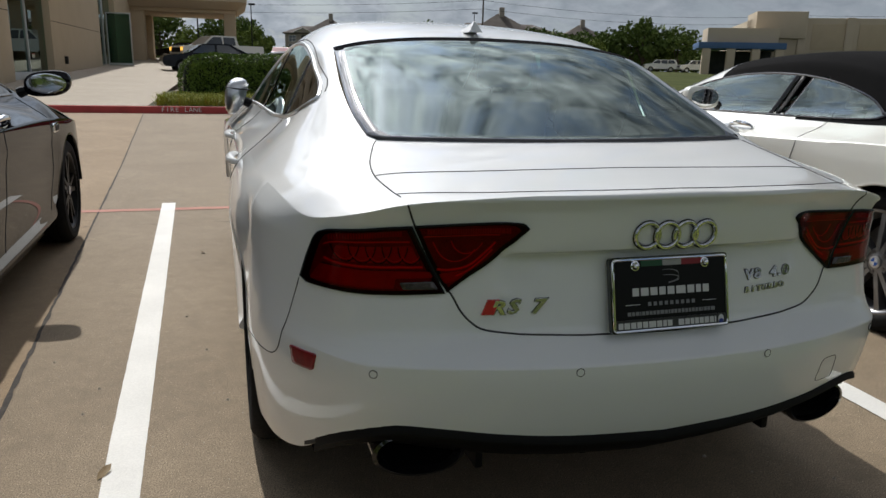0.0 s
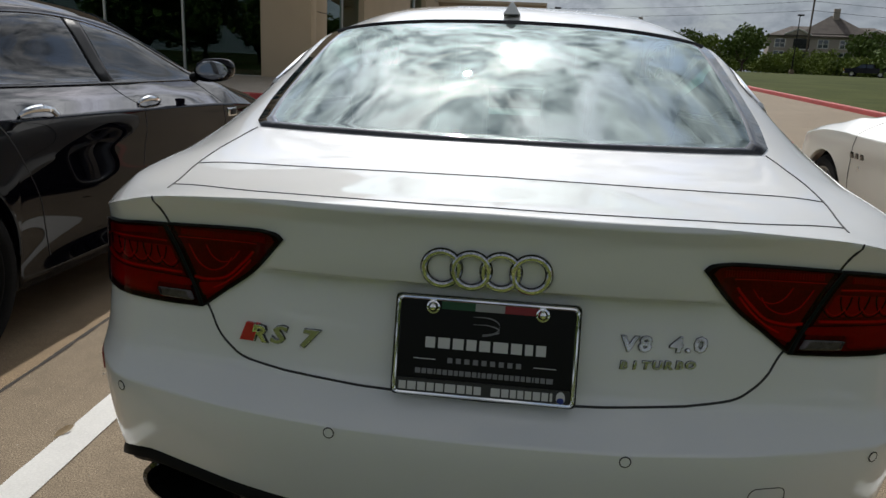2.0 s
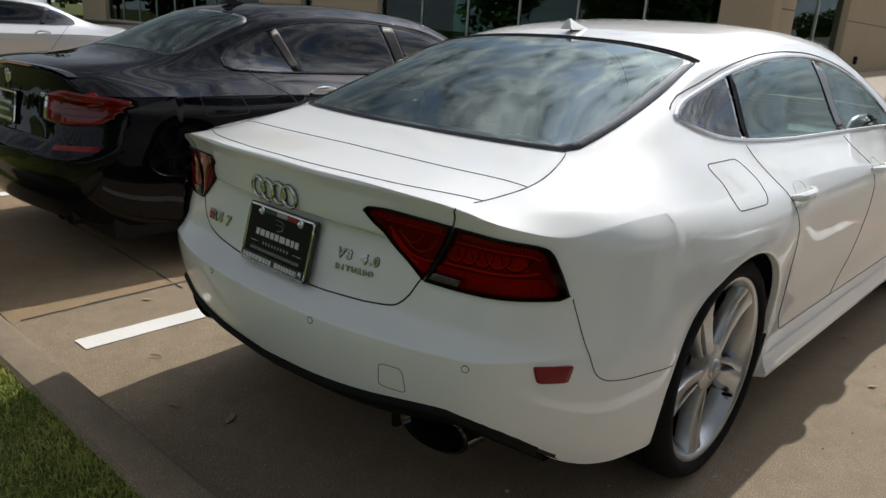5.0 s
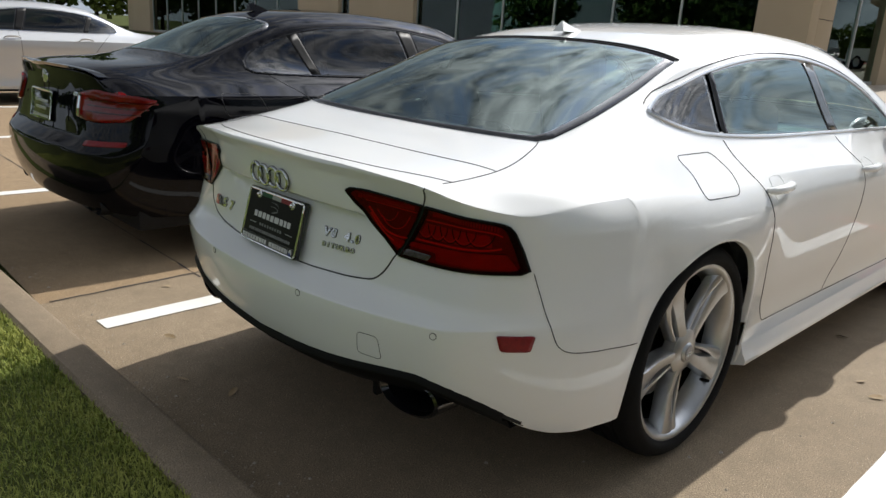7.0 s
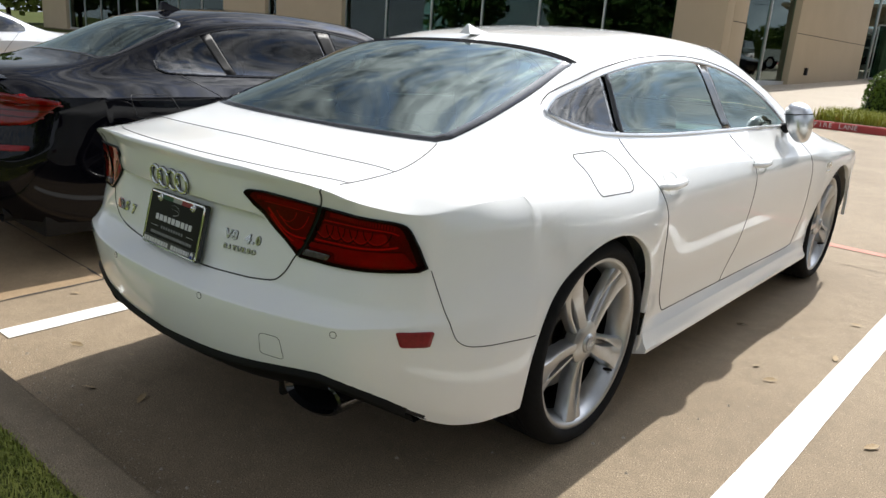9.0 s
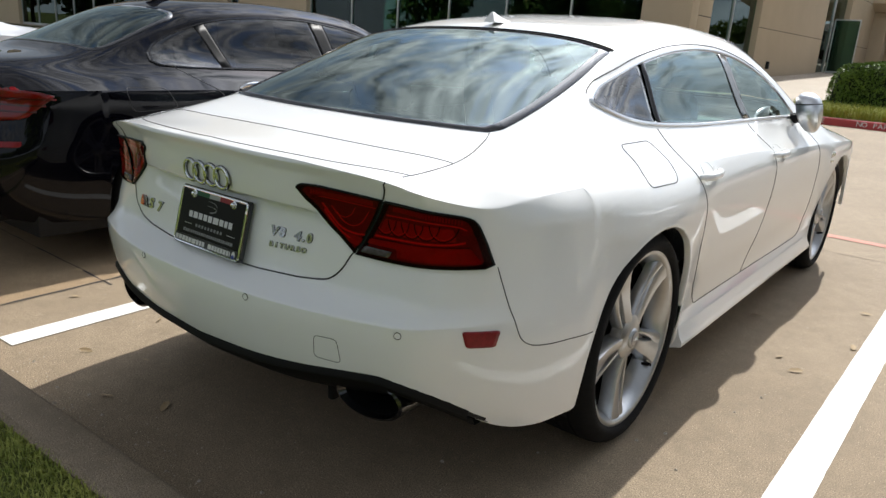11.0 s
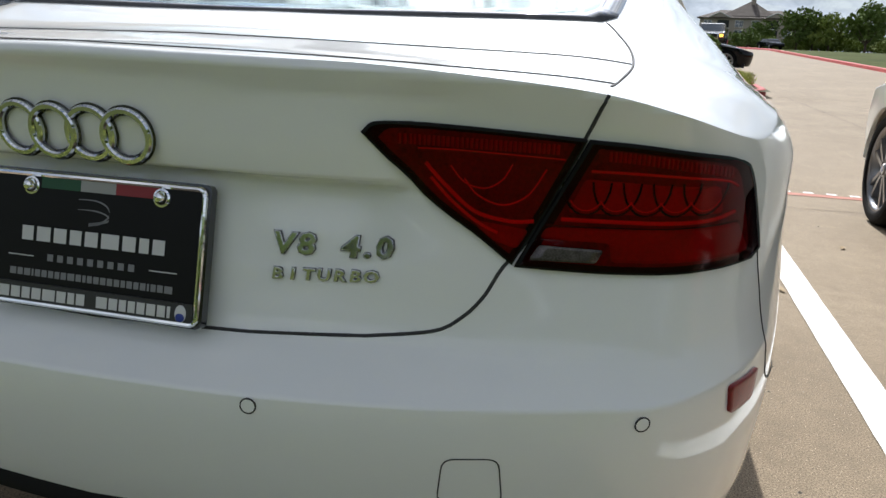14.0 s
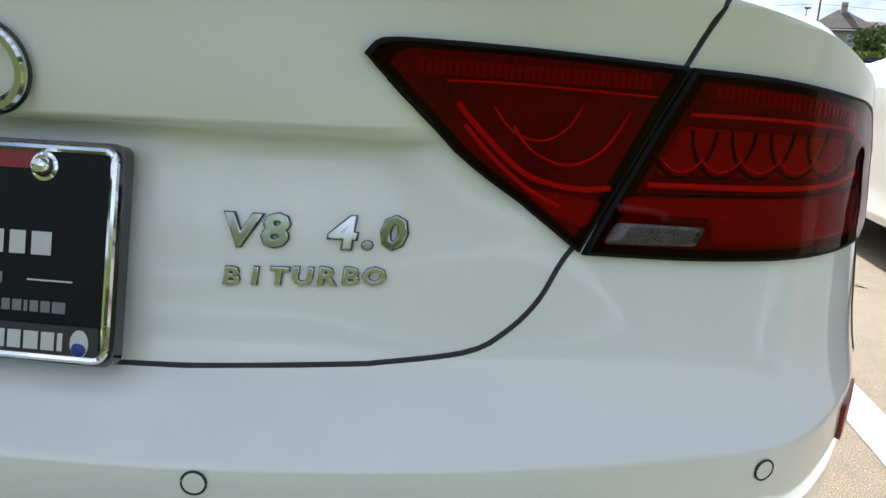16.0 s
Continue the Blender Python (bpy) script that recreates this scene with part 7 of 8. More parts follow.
def hedge(x0, x1, y0, y1, zb, h, label):
    root = thing("hedge", label, "hedge", pose((x0 + x1) / 2, (y0 + y1) / 2, zb))
    hx, hy = (x1 - x0) / 2, (y1 - y0) / 2

    def form(u, v):
        # a soft-edged block: a superellipsoid of high power, only the upper half
        cu, su, cv, sv = math.cos(u), math.sin(u), math.cos(v), math.sin(v)
        e = lambda c, p: math.copysign(abs(c) ** p, c)
        p = Vector((hx * e(cv, 0.35) * e(cu, 0.35), hy * e(cv, 0.35) * e(su, 0.35), h * e(sv, 0.4)))
        k = 1 + 0.07 * (noise.noise(p * 1.3) + 0.5 * noise.noise(p * 4.0))
        return Vector((p.x * (1 + (k - 1) * 0.4), p.y * k, p.z * k))
    # near-black inner block: the shade between the leaves is put into its colour
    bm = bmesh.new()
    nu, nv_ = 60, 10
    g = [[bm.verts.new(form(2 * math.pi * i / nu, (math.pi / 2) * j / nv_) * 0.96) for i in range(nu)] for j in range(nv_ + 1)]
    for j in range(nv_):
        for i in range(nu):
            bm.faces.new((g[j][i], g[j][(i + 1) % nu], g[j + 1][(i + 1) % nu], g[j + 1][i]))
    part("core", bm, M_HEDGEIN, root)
    rg = np.random.default_rng(8)
    v, f = [], []
    count = 0
    while count < 15000:
        # even spread over the block's outside
        side = rg.uniform()
        x, y, z = rg.uniform(-hx, hx), rg.uniform(-hy, hy), rg.uniform(0, h)
        if side < 0.45:
            y = -hy
        elif side < 0.85:
            z = h
        elif side < 0.93:
            x = hx
        else:
            x = -hx
        q = Vector((x / hx, y / hy, z / h))
        nrm = (abs(q.x) ** 5 + abs(q.y) ** 5 + abs(q.z) ** 5) ** 0.2
        q = q / nrm
        p = Vector((q.x * hx, q.y * hy, q.z * h))
        k = 1 + 0.07 * (noise.noise(p * 1.3) + 0.5 * noise.noise(p * 4.0)) + rg.uniform(-0.04, 0.035)
        p = Vector((p.x * (1 + (k - 1) * 0.4), p.y * k, p.z * k))
        a = Vector((rg.normal(), rg.normal(), rg.normal())).normalized()
        b = a.cross(Vector((rg.normal(), rg.normal(), rg.normal()))).normalized()
        s = rg.uniform(0.018, 0.034)
        i = len(v)
        v += [p - a * s * 1.5, p + b * s * 0.7, p + a * s * 1.5, p - b * s * 0.7]
        f.append((i, i + 1, i + 2, i + 3))
        count += 1
    finish("leaves", v, f, M_HEDGE, root)
    return root


hedge(-2.30, 2.40, 18.1, 20.6, gz(19.3) + 0.10, 1.12, "clipped dark green hedge on the planted island")


def tree(name, label, h, w, seed, leaf, n=900, trunk=0.35, size=0.30):
    rg = np.random.default_rng(seed)
    root = thing(name, label, "tree", pose(0, 0, -500))
    bm = bmesh.new()
    t0 = h * trunk
    tube(bm, [(0, 0, -0.2), (0.05 * h * 0.1, 0, t0 * 0.5), (0, 0.03, t0), (0.1, 0, h * 0.75)], [0.030 * h, 0.024 * h, 0.020 * h, 0.006 * h], 8)
    cl = []
    for k in range(9):
        a = 2 * math.pi * k / 9 + rg.uniform(-0.3, 0.3)
        r = w / 2 * rg.uniform(0.45, 0.85)
        z = t0 + (h - t0) * rg.uniform(0.15, 0.75)
        e = Vector((r * math.cos(a), r * math.sin(a), z))
        tube(bm, [(0, 0, t0 * rg.uniform(0.7, 1.1)), tuple(e * 0.5 + Vector((0, 0, z * 0.1))), tuple(e)], [0.012 * h, 0.008 * h, 0.003 * h], 6)
        cl.append((e, w * rg.uniform(0.18, 0.28)))
    cl.append((Vector((0, 0, h * 0.86)), w * 0.24))
    cl.append((Vector((0.1 * w, 0, h * 0.68)), w * 0.30))
    part("trunk", bm, M_BARK, root)
    v, f = [], []
    for _ in range(n):
        c, r = cl[rg.integers(len(cl))]
        d = Vector((rg.normal(), rg.normal(), rg.normal())).normalized()
        p = c + Vector((d.x, d.y, d.z * 0.8)) * r * rg.uniform(0.55, 1.08)
        if p.z < t0 * 0.55:
            continue
        a = Vector((rg.normal(), rg.normal(), rg.normal())).normalized()
        b = a.cross(Vector((rg.normal(), rg.normal(), rg.normal()))).normalized()
        s = size * rg.uniform(0.6, 1.4)
        i = len(v)
        v += [p - a * s, p + b * s * 0.8 + d * s * 0.3, p + a * s, p - b * s * 0.8 + d * s * 0.2]
        f.append((i, i + 1, i + 2, i + 3))
    finish("crown", v, f, leaf, root)
    return root


KINDS = [tree("tree", "broad dark green tree at the edge of the field", 9.0, 8.5, 21, M_LEAF, 1500, 0.22, 0.34),
         tree("tree", "rounded lighter green tree at the edge of the field", 6.5, 6.5, 22, M_LEAF2, 1200, 0.18, 0.28),
         tree("tree", "tall dark evergreen tree beyond the field", 12.5, 6.5, 23, M_LEAF, 1500, 0.15, 0.36),
         tree("shrub", "low dense green shrub below the trees", 3.2, 6.0, 24, M_LEAF2, 900, 0.08, 0.24),
         tree("shrub", "low dark shrub below the trees", 3.6, 7.0, 25, M_LEAF, 900, 0.08, 0.26)]


def plant(kind, bearing, dist, s=1.0, up=0.0):
    b = radians(bearing)
    x, y = dist * math.sin(b), dist * math.cos(b)
    r = random.Random(int(bearing * 97 + dist * 13))
    m = Matrix.Translation((x, y, gz(y) - 0.1 + up)) @ Matrix.Rotation(r.uniform(0, 6.28), 4, 'Z') @ Matrix.Diagonal((s, s, s * r.uniform(0.9, 1.1), 1))
    ob = copy_thing(KINDS[kind], m)
    ob.scale = (s, s, s)
    return ob


rt = random.Random(4)
# along the far side of the field, thick to the right, thinner before the flats
for b in np.arange(-9, 52, 0.85):
    d = rt.uniform(135, 150)
    low = 1.8 < b < 10.0
    plant(rt.choice((3, 3, 4)), b + rt.uniform(-0.3, 0.3), d, rt.uniform(0.5, 0.78) if low else rt.uniform(0.7, 1.0))
    if rt.random() < (0.12 if low else 0.62):
        plant(rt.choice((0, 0, 1)), b + rt.uniform(-0.4, 0.4), d + rt.uniform(2, 9), rt.uniform(0.45, 0.68))
for b, d, k, s in ((0.3, 150, 0, 0.9), (1.2, 140, 1, 0.9), (-1.5, 120, 0, 0.7), (-3.6, 105, 1, 0.65), (-5.5, 110, 0, 0.8), (10.2, 138, 0, 0.75), (11.2, 140, 0, 0.7), (12.2, 136, 1, 0.9), (14.4, 132, 0, 0.82), (17.6, 136, 1, 0.65), (22, 150, 0, 0.85), (24, 150, 0, 0.8), (26, 150, 0, 0.8),
                   (28, 130, 0, 0.75), (29.6, 128, 0, 0.85), (30.5, 126, 2, 0.72), (31.6, 130, 0, 0.8), (33, 128, 0, 0.8), (27, 125, 1, 0.75), (24.5, 128, 4, 1.3)):
    plant(k, b, d, s)
# beyond the silver saloon, past the end of the building
for b in np.arange(-84, -64, 2.4):
    plant(rt.choice((0, 1, 0)), b, rt.uniform(70, 80), rt.uniform(0.8, 1.1))
# the wood behind the camera, seen only in the gloss of the cars
for b in np.arange(100, 262, 5.0):
    plant(rt.choice((0, 0, 2)), b + rt.uniform(-1.5, 1.5), rt.uniform(34, 50), rt.uniform(0.75, 1.0))
for k in KINDS:
    for o in (*k.children_recursive, k):
        bpy.data.objects.remove(o)

# fallen leaves
lf = bmesh.new()
lv = [lf.verts.new(p) for p in ((-0.035, 0, 0.004), (-0.012, 0.011, 0.010), (0.015, 0.010, 0.012), (0.036, 0, 0.006), (0.015, -0.011, 0.004), (-0.012, -0.012, 0.003))]
lf.faces.new(lv[:4])
lf.faces.new((lv[3], lv[4], lv[5], lv[0]))
leaf0 = tagged(part("fallen_leaf", lf, M_DRYLEAF), "small curled dry brown leaf on concrete", "leaf", "fallen leaves")
leaf0.matrix_world = pose(1.165, 2.194, 0.003, 0, 0, 40)
rl = random.Random(12)
for x, y, z in ((1.07, 2.309, 0), (1.30, 2.698, 0), (0.83, 2.79, 0), (1.62, 1.9, 0), (1.25, 3.3, 0), (-1.05, 0.55, 0), (-0.72, 0.30, 0), (-0.95, 0.18, 0), (-1.55, 0.42, 0), (-1.33, 0.9, 0.003), (-0.55, 0.06, 0), (0.35, -0.05, 0), (-1.15, 3.6, 0), (-1.9, 0.6, 0), (-1.35, -0.42, 0.16), (-0.72, -0.55, 0.16), (1.9, 2.9, 0), (1.75, 3.6, 0), (-0.35, 0.16, 0)):
    copy_thing(leaf0, pose(x, y, z + 0.003, rl.uniform(-12, 12), rl.uniform(-12, 12), rl.uniform(0, 360)) @ Matrix.Diagonal((rl.uniform(0.6, 1.1),) * 3 + (1,)))

# grit and small stones washed along the kerb and over the bays
rg_ = np.random.default_rng(31)
gv, gf = [], []
for _ in range(2600):
    if rg_.uniform() < 0.45:
        gx, gy = lot(rg_.uniform(-4.0, 4.0), -0.13 + abs(rg_.normal(0, 0.10)))
    else:
        gx, gy = rg_.uniform(-4.0, 4.0), rg_.uniform(-0.05, 4.5)
    r_ = rg_.uniform(0.0012, 0.0035) if rg_.uniform() < 0.93 else rg_.uniform(0.004, 0.008)
    i_ = len(gv)
    a_ = rg_.uniform(0, 6.28)
    for k_ in range(5):
        t_ = a_ + k_ * 1.2566
        gv.append((gx + r_ * rg_.uniform(0.7, 1.2) * math.cos(t_), gy + r_ * rg_.uniform(0.7, 1.2) * math.sin(t_), 0.0))
    gv.append((gx, gy, r_ * 0.9))
    gf += [(i_ + k_, i_ + (k_ + 1) % 5, i_ + 5) for k_ in range(5)]
tagged(finish("grit", gv, gf, mat("pale_grit", (0.24, 0.20, 0.15), 0.9, rgb2=(0.50, 0.45, 0.38), scale=40, fine=200), None, smooth=False), "pale grit and small stones scattered on the concrete", "grit", "", "stuff")

# ---- buildings ----
M_STUCCO = mat("beige_stucco", (0.47, 0.38, 0.26), 0.9, rgb2=(0.53, 0.43, 0.30), scale=0.8, fine=60, bump=0.3, bump_scale=120)
M_STUCCO2 = mat("pale_stucco", (0.50, 0.42, 0.31), 0.9, rgb2=(0.56, 0.47, 0.35), scale=0.6, fine=30)
M_SIDING = mat("taupe_siding", (0.30, 0.26, 0.22), 0.9, rgb2=(0.35, 0.31, 0.26), scale=0.5, fine=10)
M_ROOF = mat("brown_shingle_roof", (0.085, 0.07, 0.06), 0.95, rgb2=(0.13, 0.11, 0.095), scale=0.8, fine=12)
M_TRIM = mat("white_trim", (0.66, 0.65, 0.62), 0.7, vary=0.08, scale=4)
M_PANE = mat("window_pane", (0.03, 0.04, 0.05), 0.05, coat=1.0)
M_SHOP = glass_mat("green_shop_glass", (0.26, 0.42, 0.36), ior=1.45, gloss=(0.85, 1.0, 0.95))
M_MULL = mat("aluminium_mullion", (0.55, 0.57, 0.57), 0.4, 0.6)
# near-black colour standing in for shade in rooms, balconies and below the canopy
M_DEEPSHADE = mat("deep_shade", (0.03, 0.035, 0.035), 0.9, vary=0.5, scale=1.2)
M_BLUE = mat("blue_canopy_fascia", (0.06, 0.13, 0.27), 0.6, vary=0.1, scale=2)


def dealership():
    root = thing("dealership_building", "beige stucco dealership with tall green glass and a portico", "building")
    W = 9.5
    zb = 0.28
    X = -7.4
    Y = 22.6
    # front wall: piers between stretches of glass
    for x0, x1 in ((-9.1, X), (-31.0, -25.8), (-36.0, -32.0), (-62.0, -57.5)):
        boxpart("pier", M_STUCCO, root, x0, x1, Y, Y + 0.6, zb, W, 0.02)
    for x0, x1, n in ((-25.8, -9.1, 6), (-32.0, -31.0, 1), (-57.5, -36.0, 8)):
        d = (x1 - x0) / n
        for i in range(n):
            a, b = x0 + d * i, x0 + d * (i + 1)
            boxpart("glass_pane", M_SHOP, root, a + 0.03, b - 0.03, Y + 0.30, Y + 0.312, zb + 0.2, 6.8, 0.0)
            boxpart("mullion", M_MULL, root, a - 0.035, a + 0.035, Y + 0.24, Y + 0.36, zb + 0.15, 6.8, 0.006)
        boxpart("glazing_sill", M_MULL, root, x0, x1, Y + 0.22, Y + 0.38, zb, zb + 0.2, 0.01)
        boxpart("lintel", M_STUCCO, root, x0, x1, Y + 0.05, Y + 0.6, 6.8, W, 0.02)
    boxpart("column_band", M_STUCCO, root, -9.16, X + 0.06, Y - 0.06, Y + 0.3, 3.30, 3.36, 0.01)
    # side wall that runs back to the portico
    for y0, y1 in ((Y + 0.6, 24.4), (29.8, 40.5), (46.0, 62.0)):
        boxpart("side_wall", M_STUCCO, root, X - 0.5, X, y0, y1, zb, W, 0.02)
        for zj in (2.6, 5.2):
            boxpart("wall_reveal", M_JOINT, root, X - 0.002, X + 0.003, y0 + 0.02, y1 - 0.02, zj, zj + 0.025, 0.0)
    for i in range(2):
        a, b = 24.4 + 2.7 * i, 24.4 + 2.7 * (i + 1)
        boxpart("glass_pane", M_SHOP, root, X - 0.25, X - 0.238, a + 0.03, b - 0.03, zb + 0.5, 6.8, 0.0)
        boxpart("mullion", M_MULL, root, X - 0.31, X - 0.18, a - 0.035, a + 0.035, zb, 6.8, 0.006)
    boxpart("glazing_sill", M_MULL, root, X - 0.33, X - 0.16, 24.4, 29.8, zb, zb + 0.5, 0.01)
    boxpart("lintel", M_STUCCO, root, X - 0.5, X, 24.4, 29.8, 6.8, W, 0.02)
    boxpart("lintel", M_STUCCO, root, X - 0.5, X, 40.5, 46.0, 5.6, W, 0.02)
    for a, b in ((40.5, 43.2), (43.2, 46.0)):
        boxpart("glass_pane", M_SHOP, root, X - 0.30, X - 0.288, a + 0.05, b - 0.05, 0.9, 5.6, 0.0)
        boxpart("mullion", M_MULL, root, X - 0.36, X - 0.22, a - 0.05, a + 0.05, 0.8, 5.6, 0.006)
    # open glass door leaf
    dl = new("door_leaf")
    dl.parent = root
    boxpart("glass_pane", M_SHOP, dl, X + 0.02, X + 1.20, 42.6, 42.62, 1.05, 3.7, 0.0)
    for a, b, c, d in ((X + 0.0, X + 0.05, 1.0, 3.75), (X + 1.18, X + 1.23, 1.0, 3.75)):
        boxpart("door_stile", M_MULL, dl, a, b, 42.58, 42.64, c, d, 0.004)
    boxpart("door_rail", M_MULL, dl, X + 0.05, X + 1.18, 42.58, 42.64, 1.0, 1.12, 0.004)
    boxpart("door_rail", M_MULL, dl, X + 0.05, X + 1.18, 42.58, 42.64, 3.68, 3.75, 0.004)
    boxpart("wall_lamp", M_BLK, root, X - 0.02, X + 0.12, 31.6, 31.75, 1.05, 1.35, 0.02)
    # showroom behind the glass; its back wall has the room's dimness painted in
    boxpart("showroom_back", M_DEEPSHADE, root, -60, X - 0.55, 31.0, 31.2, zb - 0.2, W, 0.0)
    boxpart("showroom_floor", M_WALK, root, -60, X - 0.55, Y + 0.6, 31.0, zb - 0.05, zb + 0.05, 0.0)
    boxpart("roof", M_STUCCO, root, -62, X - 0.05, Y + 0.3, 61.5, 8.6, 8.9, 0.0)
    # dark board painted as the dim depth behind the entry glass
    boxpart("entry_back", M_DEEPSHADE, root, X - 3.0, X - 2.8, 38.0, 48.0, 0.5, W, 0.0)
    boxpart("back_wall", M_STUCCO, root, -62, X - 0.5, 61.4, 62.0, zb, W, 0.0)
    # portico
    zg = gz(55)
    for x0, x1, y0, y1 in ((X, -6.6, 53.0, 54.2), (-1.45, -0.65, 53.0, 54.2), (X, -6.6, 58.4, 59.6), (-1.45, -0.65, 58.4, 59.6)):
        boxpart("portico_column", M_STUCCO, root, x0, x1, y0, y1, zg - 0.2, 4.55, 0.03)
    boxpart("portico_beam", M_STUCCO, root, X, -0.6, 52.9, 59.7, 4.55, 4.80, 0.03)
    bm = bmesh.new()
    lo = [bm.verts.new(p) for p in ((X, 52.6, 4.80), (-0.5, 52.6, 4.80), (-0.5, 60.0, 4.80), (X, 60.0, 4.80))]
    hi = [bm.verts.new(p) for p in ((X, 51.6, 5.25), (0.1, 51.6, 5.25), (0.1, 61.0, 5.25), (X, 61.0, 5.25))]
    tp = [bm.verts.new(p) for p in ((X, 51.6, 5.44), (0.1, 51.6, 5.44), (0.1, 61.0, 5.44), (X, 61.0, 5.44))]
    for a, b in ((lo, hi), (hi, tp)):
        for j in range(4):
            bm.faces.new((a[j], a[(j + 1) % 4], b[(j + 1) % 4], b[j]))
    bm.faces.new(tp)
    bm.faces.new(lo[::-1])
    part("portico_roof", bm, M_STUCCO2, root, "flared portico eave", False)
    return root


dealership()


def flats(m, w=25.0, label="three-storey taupe apartment house with brown hipped roof"):
    """An apartment house: one block under a hipped roof with a raised middle, small gables over the eaves, windows and balconies, a chimney."""
    root = thing("apartment_house", label, "house", m, "apartment houses")
    d, h = 14.0, 7.4
    boxpart("wall", M_SIDING, root, -w / 2, w / 2, 0, d, -1.0, h, 0.02)

    def hip(x0, x1, y0, y1, z0, z1, ridge, ov=0.7):
        bm = bmesh.new()
        xm, ym = (x0 + x1) / 2, (y0 + y1) / 2
        a = [bm.verts.new(p) for p in ((x0 - ov, y0 - ov, z0), (x1 + ov, y0 - ov, z0), (x1 + ov, y1 + ov, z0), (x0 - ov, y1 + ov, z0))]
        e = [bm.verts.new((v.co.x, v.co.y, z0 - 0.28)) for v in a]
        b = [bm.verts.new((xm - ridge, ym, z1)), bm.verts.new((xm + ridge, ym, z1))]
        bm.faces.new((a[0], a[1], b[1], b[0]))
        bm.faces.new((a[1], a[2], b[1]))
        bm.faces.new((a[2], a[3], b[0], b[1]))
        bm.faces.new((a[3], a[0], b[0]))
        for i_ in range(4):
            bm.faces.new((a[i_], e[i_], e[(i_ + 1) % 4], a[(i_ + 1) % 4]))
        bm.faces.new(e[::-1])
        return part("roof", bm, M_ROOF, root, "", False)
    hip(-w / 2, w / 2, 0, d, h, h + 2.3, w / 2 - 4.5)
    hip(-w * 0.27, w * 0.27, 0.6, d - 0.6, h + 0.5, h + 4.6, 0.5, 0.2)
    for bx in (-w * 0.29, w * 0.29):
        bm = bmesh.new()
        f0 = [bm.verts.new(p) for p in ((bx - 2.7, -1.0, h + 0.1), (bx + 2.7, -1.0, h + 0.1), (bx, -1.0, h + 1.35))]
        f1 = [bm.verts.new(p) for p in ((bx - 2.7, 4.0, h + 0.1), (bx + 2.7, 4.0, h + 0.1), (bx, 4.0, h + 1.35))]
        bm.faces.new((f0[0], f0[2], f1[2], f1[0]))
        bm.faces.new((f0[1], f1[1], f1[2], f0[2]))
        part("gable_roof", bm, M_ROOF, root, "", False)
        bm = bmesh.new()
        bm.faces.new([bm.verts.new(p) for p in ((bx - 2.3, -0.9, h + 0.1), (bx + 2.3, -0.9, h + 0.1), (bx, -0.9, h + 1.15))])
        part("gable_wall", bm, M_SIDING, root, "", False)
        bm = bmesh.new()
        tube(bm, [(bx - 2.7, -1.02, h + 0.1), (bx, -1.02, h + 1.33), (bx + 2.7, -1.02, h + 0.1)], 0.13, 6)
        part("gable_trim", bm, M_TRIM, root, "white gable trim")
    cols = 6
    for zz in (-0.2, 2.5, 5.0):
        for i_ in range(cols):
            x = -w / 2 + w * (i_ + 0.5) / cols
            if i_ in (1, 4):
                bal = new("balcony")
                bal.parent = root
                # flat dark sheet on the wall, painted as the shade of a set-back balcony
                boxpart("recess", M_DEEPSHADE, bal, x - 1.55, x + 1.55, -0.06, 0.1, zz - 0.3, zz + 1.75, 0.0)
                boxpart("rail", M_BLK, bal, x - 1.55, x + 1.55, -0.30, -0.24, zz + 0.62, zz + 0.70, 0.0)
                for k in range(11):
                    boxpart("baluster", M_BLK, bal, x - 1.5 + k * 0.3, x - 1.45 + k * 0.3, -0.29, -0.25, zz - 0.3, zz + 0.62, 0.0)
                boxpart("floor_slab", M_TRIM, bal, x - 1.6, x + 1.6, -0.4, 0.0, zz - 0.45, zz - 0.3, 0.0)
                continue
            win = new("window")
            win.parent = root
            y = -0.05
            boxpart("pane", M_PANE, win, x - 0.95, x + 0.95, y - 0.02, y + 0.1, zz, zz + 1.6, 0.0)
            for a, b, c, e in ((x - 1.07, x - 0.95, zz - 0.1, zz + 1.7), (x + 0.95, x + 1.07, zz - 0.1, zz + 1.7), (x - 0.05, x + 0.05, zz, zz + 1.6), (x - 0.95, x + 0.95, zz + 1.6, zz + 1.72), (x - 0.95, x + 0.95, zz - 0.12, zz), (x - 0.95, x + 0.95, zz + 0.76, zz + 0.84)):
                boxpart("window_frame", M_TRIM, win, a, b, y - 0.07, y + 0.1, c, e, 0.0)
    boxpart("chimney", M_SIDING, root, -0.2, 1.0, d * 0.4, d * 0.4 + 1.2, h + 3.2, h + 6.0, 0.05)
    return root


def at_bearing(b, d, turn=0.0, dz=0.0):
    x, y = d * math.sin(radians(b)), d * math.cos(radians(b))
    return pose(x, y, gz(y) + dz, 0, 0, -b + turn)


f0 = flats(at_bearing(6.75, 222, -4, 0.9))
copy_thing(f0, at_bearing(20.0, 176, 8, 0.6))
copy_thing(f0, at_bearing(26.2, 215, 12, 0.6))
copy_thing(f0, at_bearing(-9.0, 190, 10))


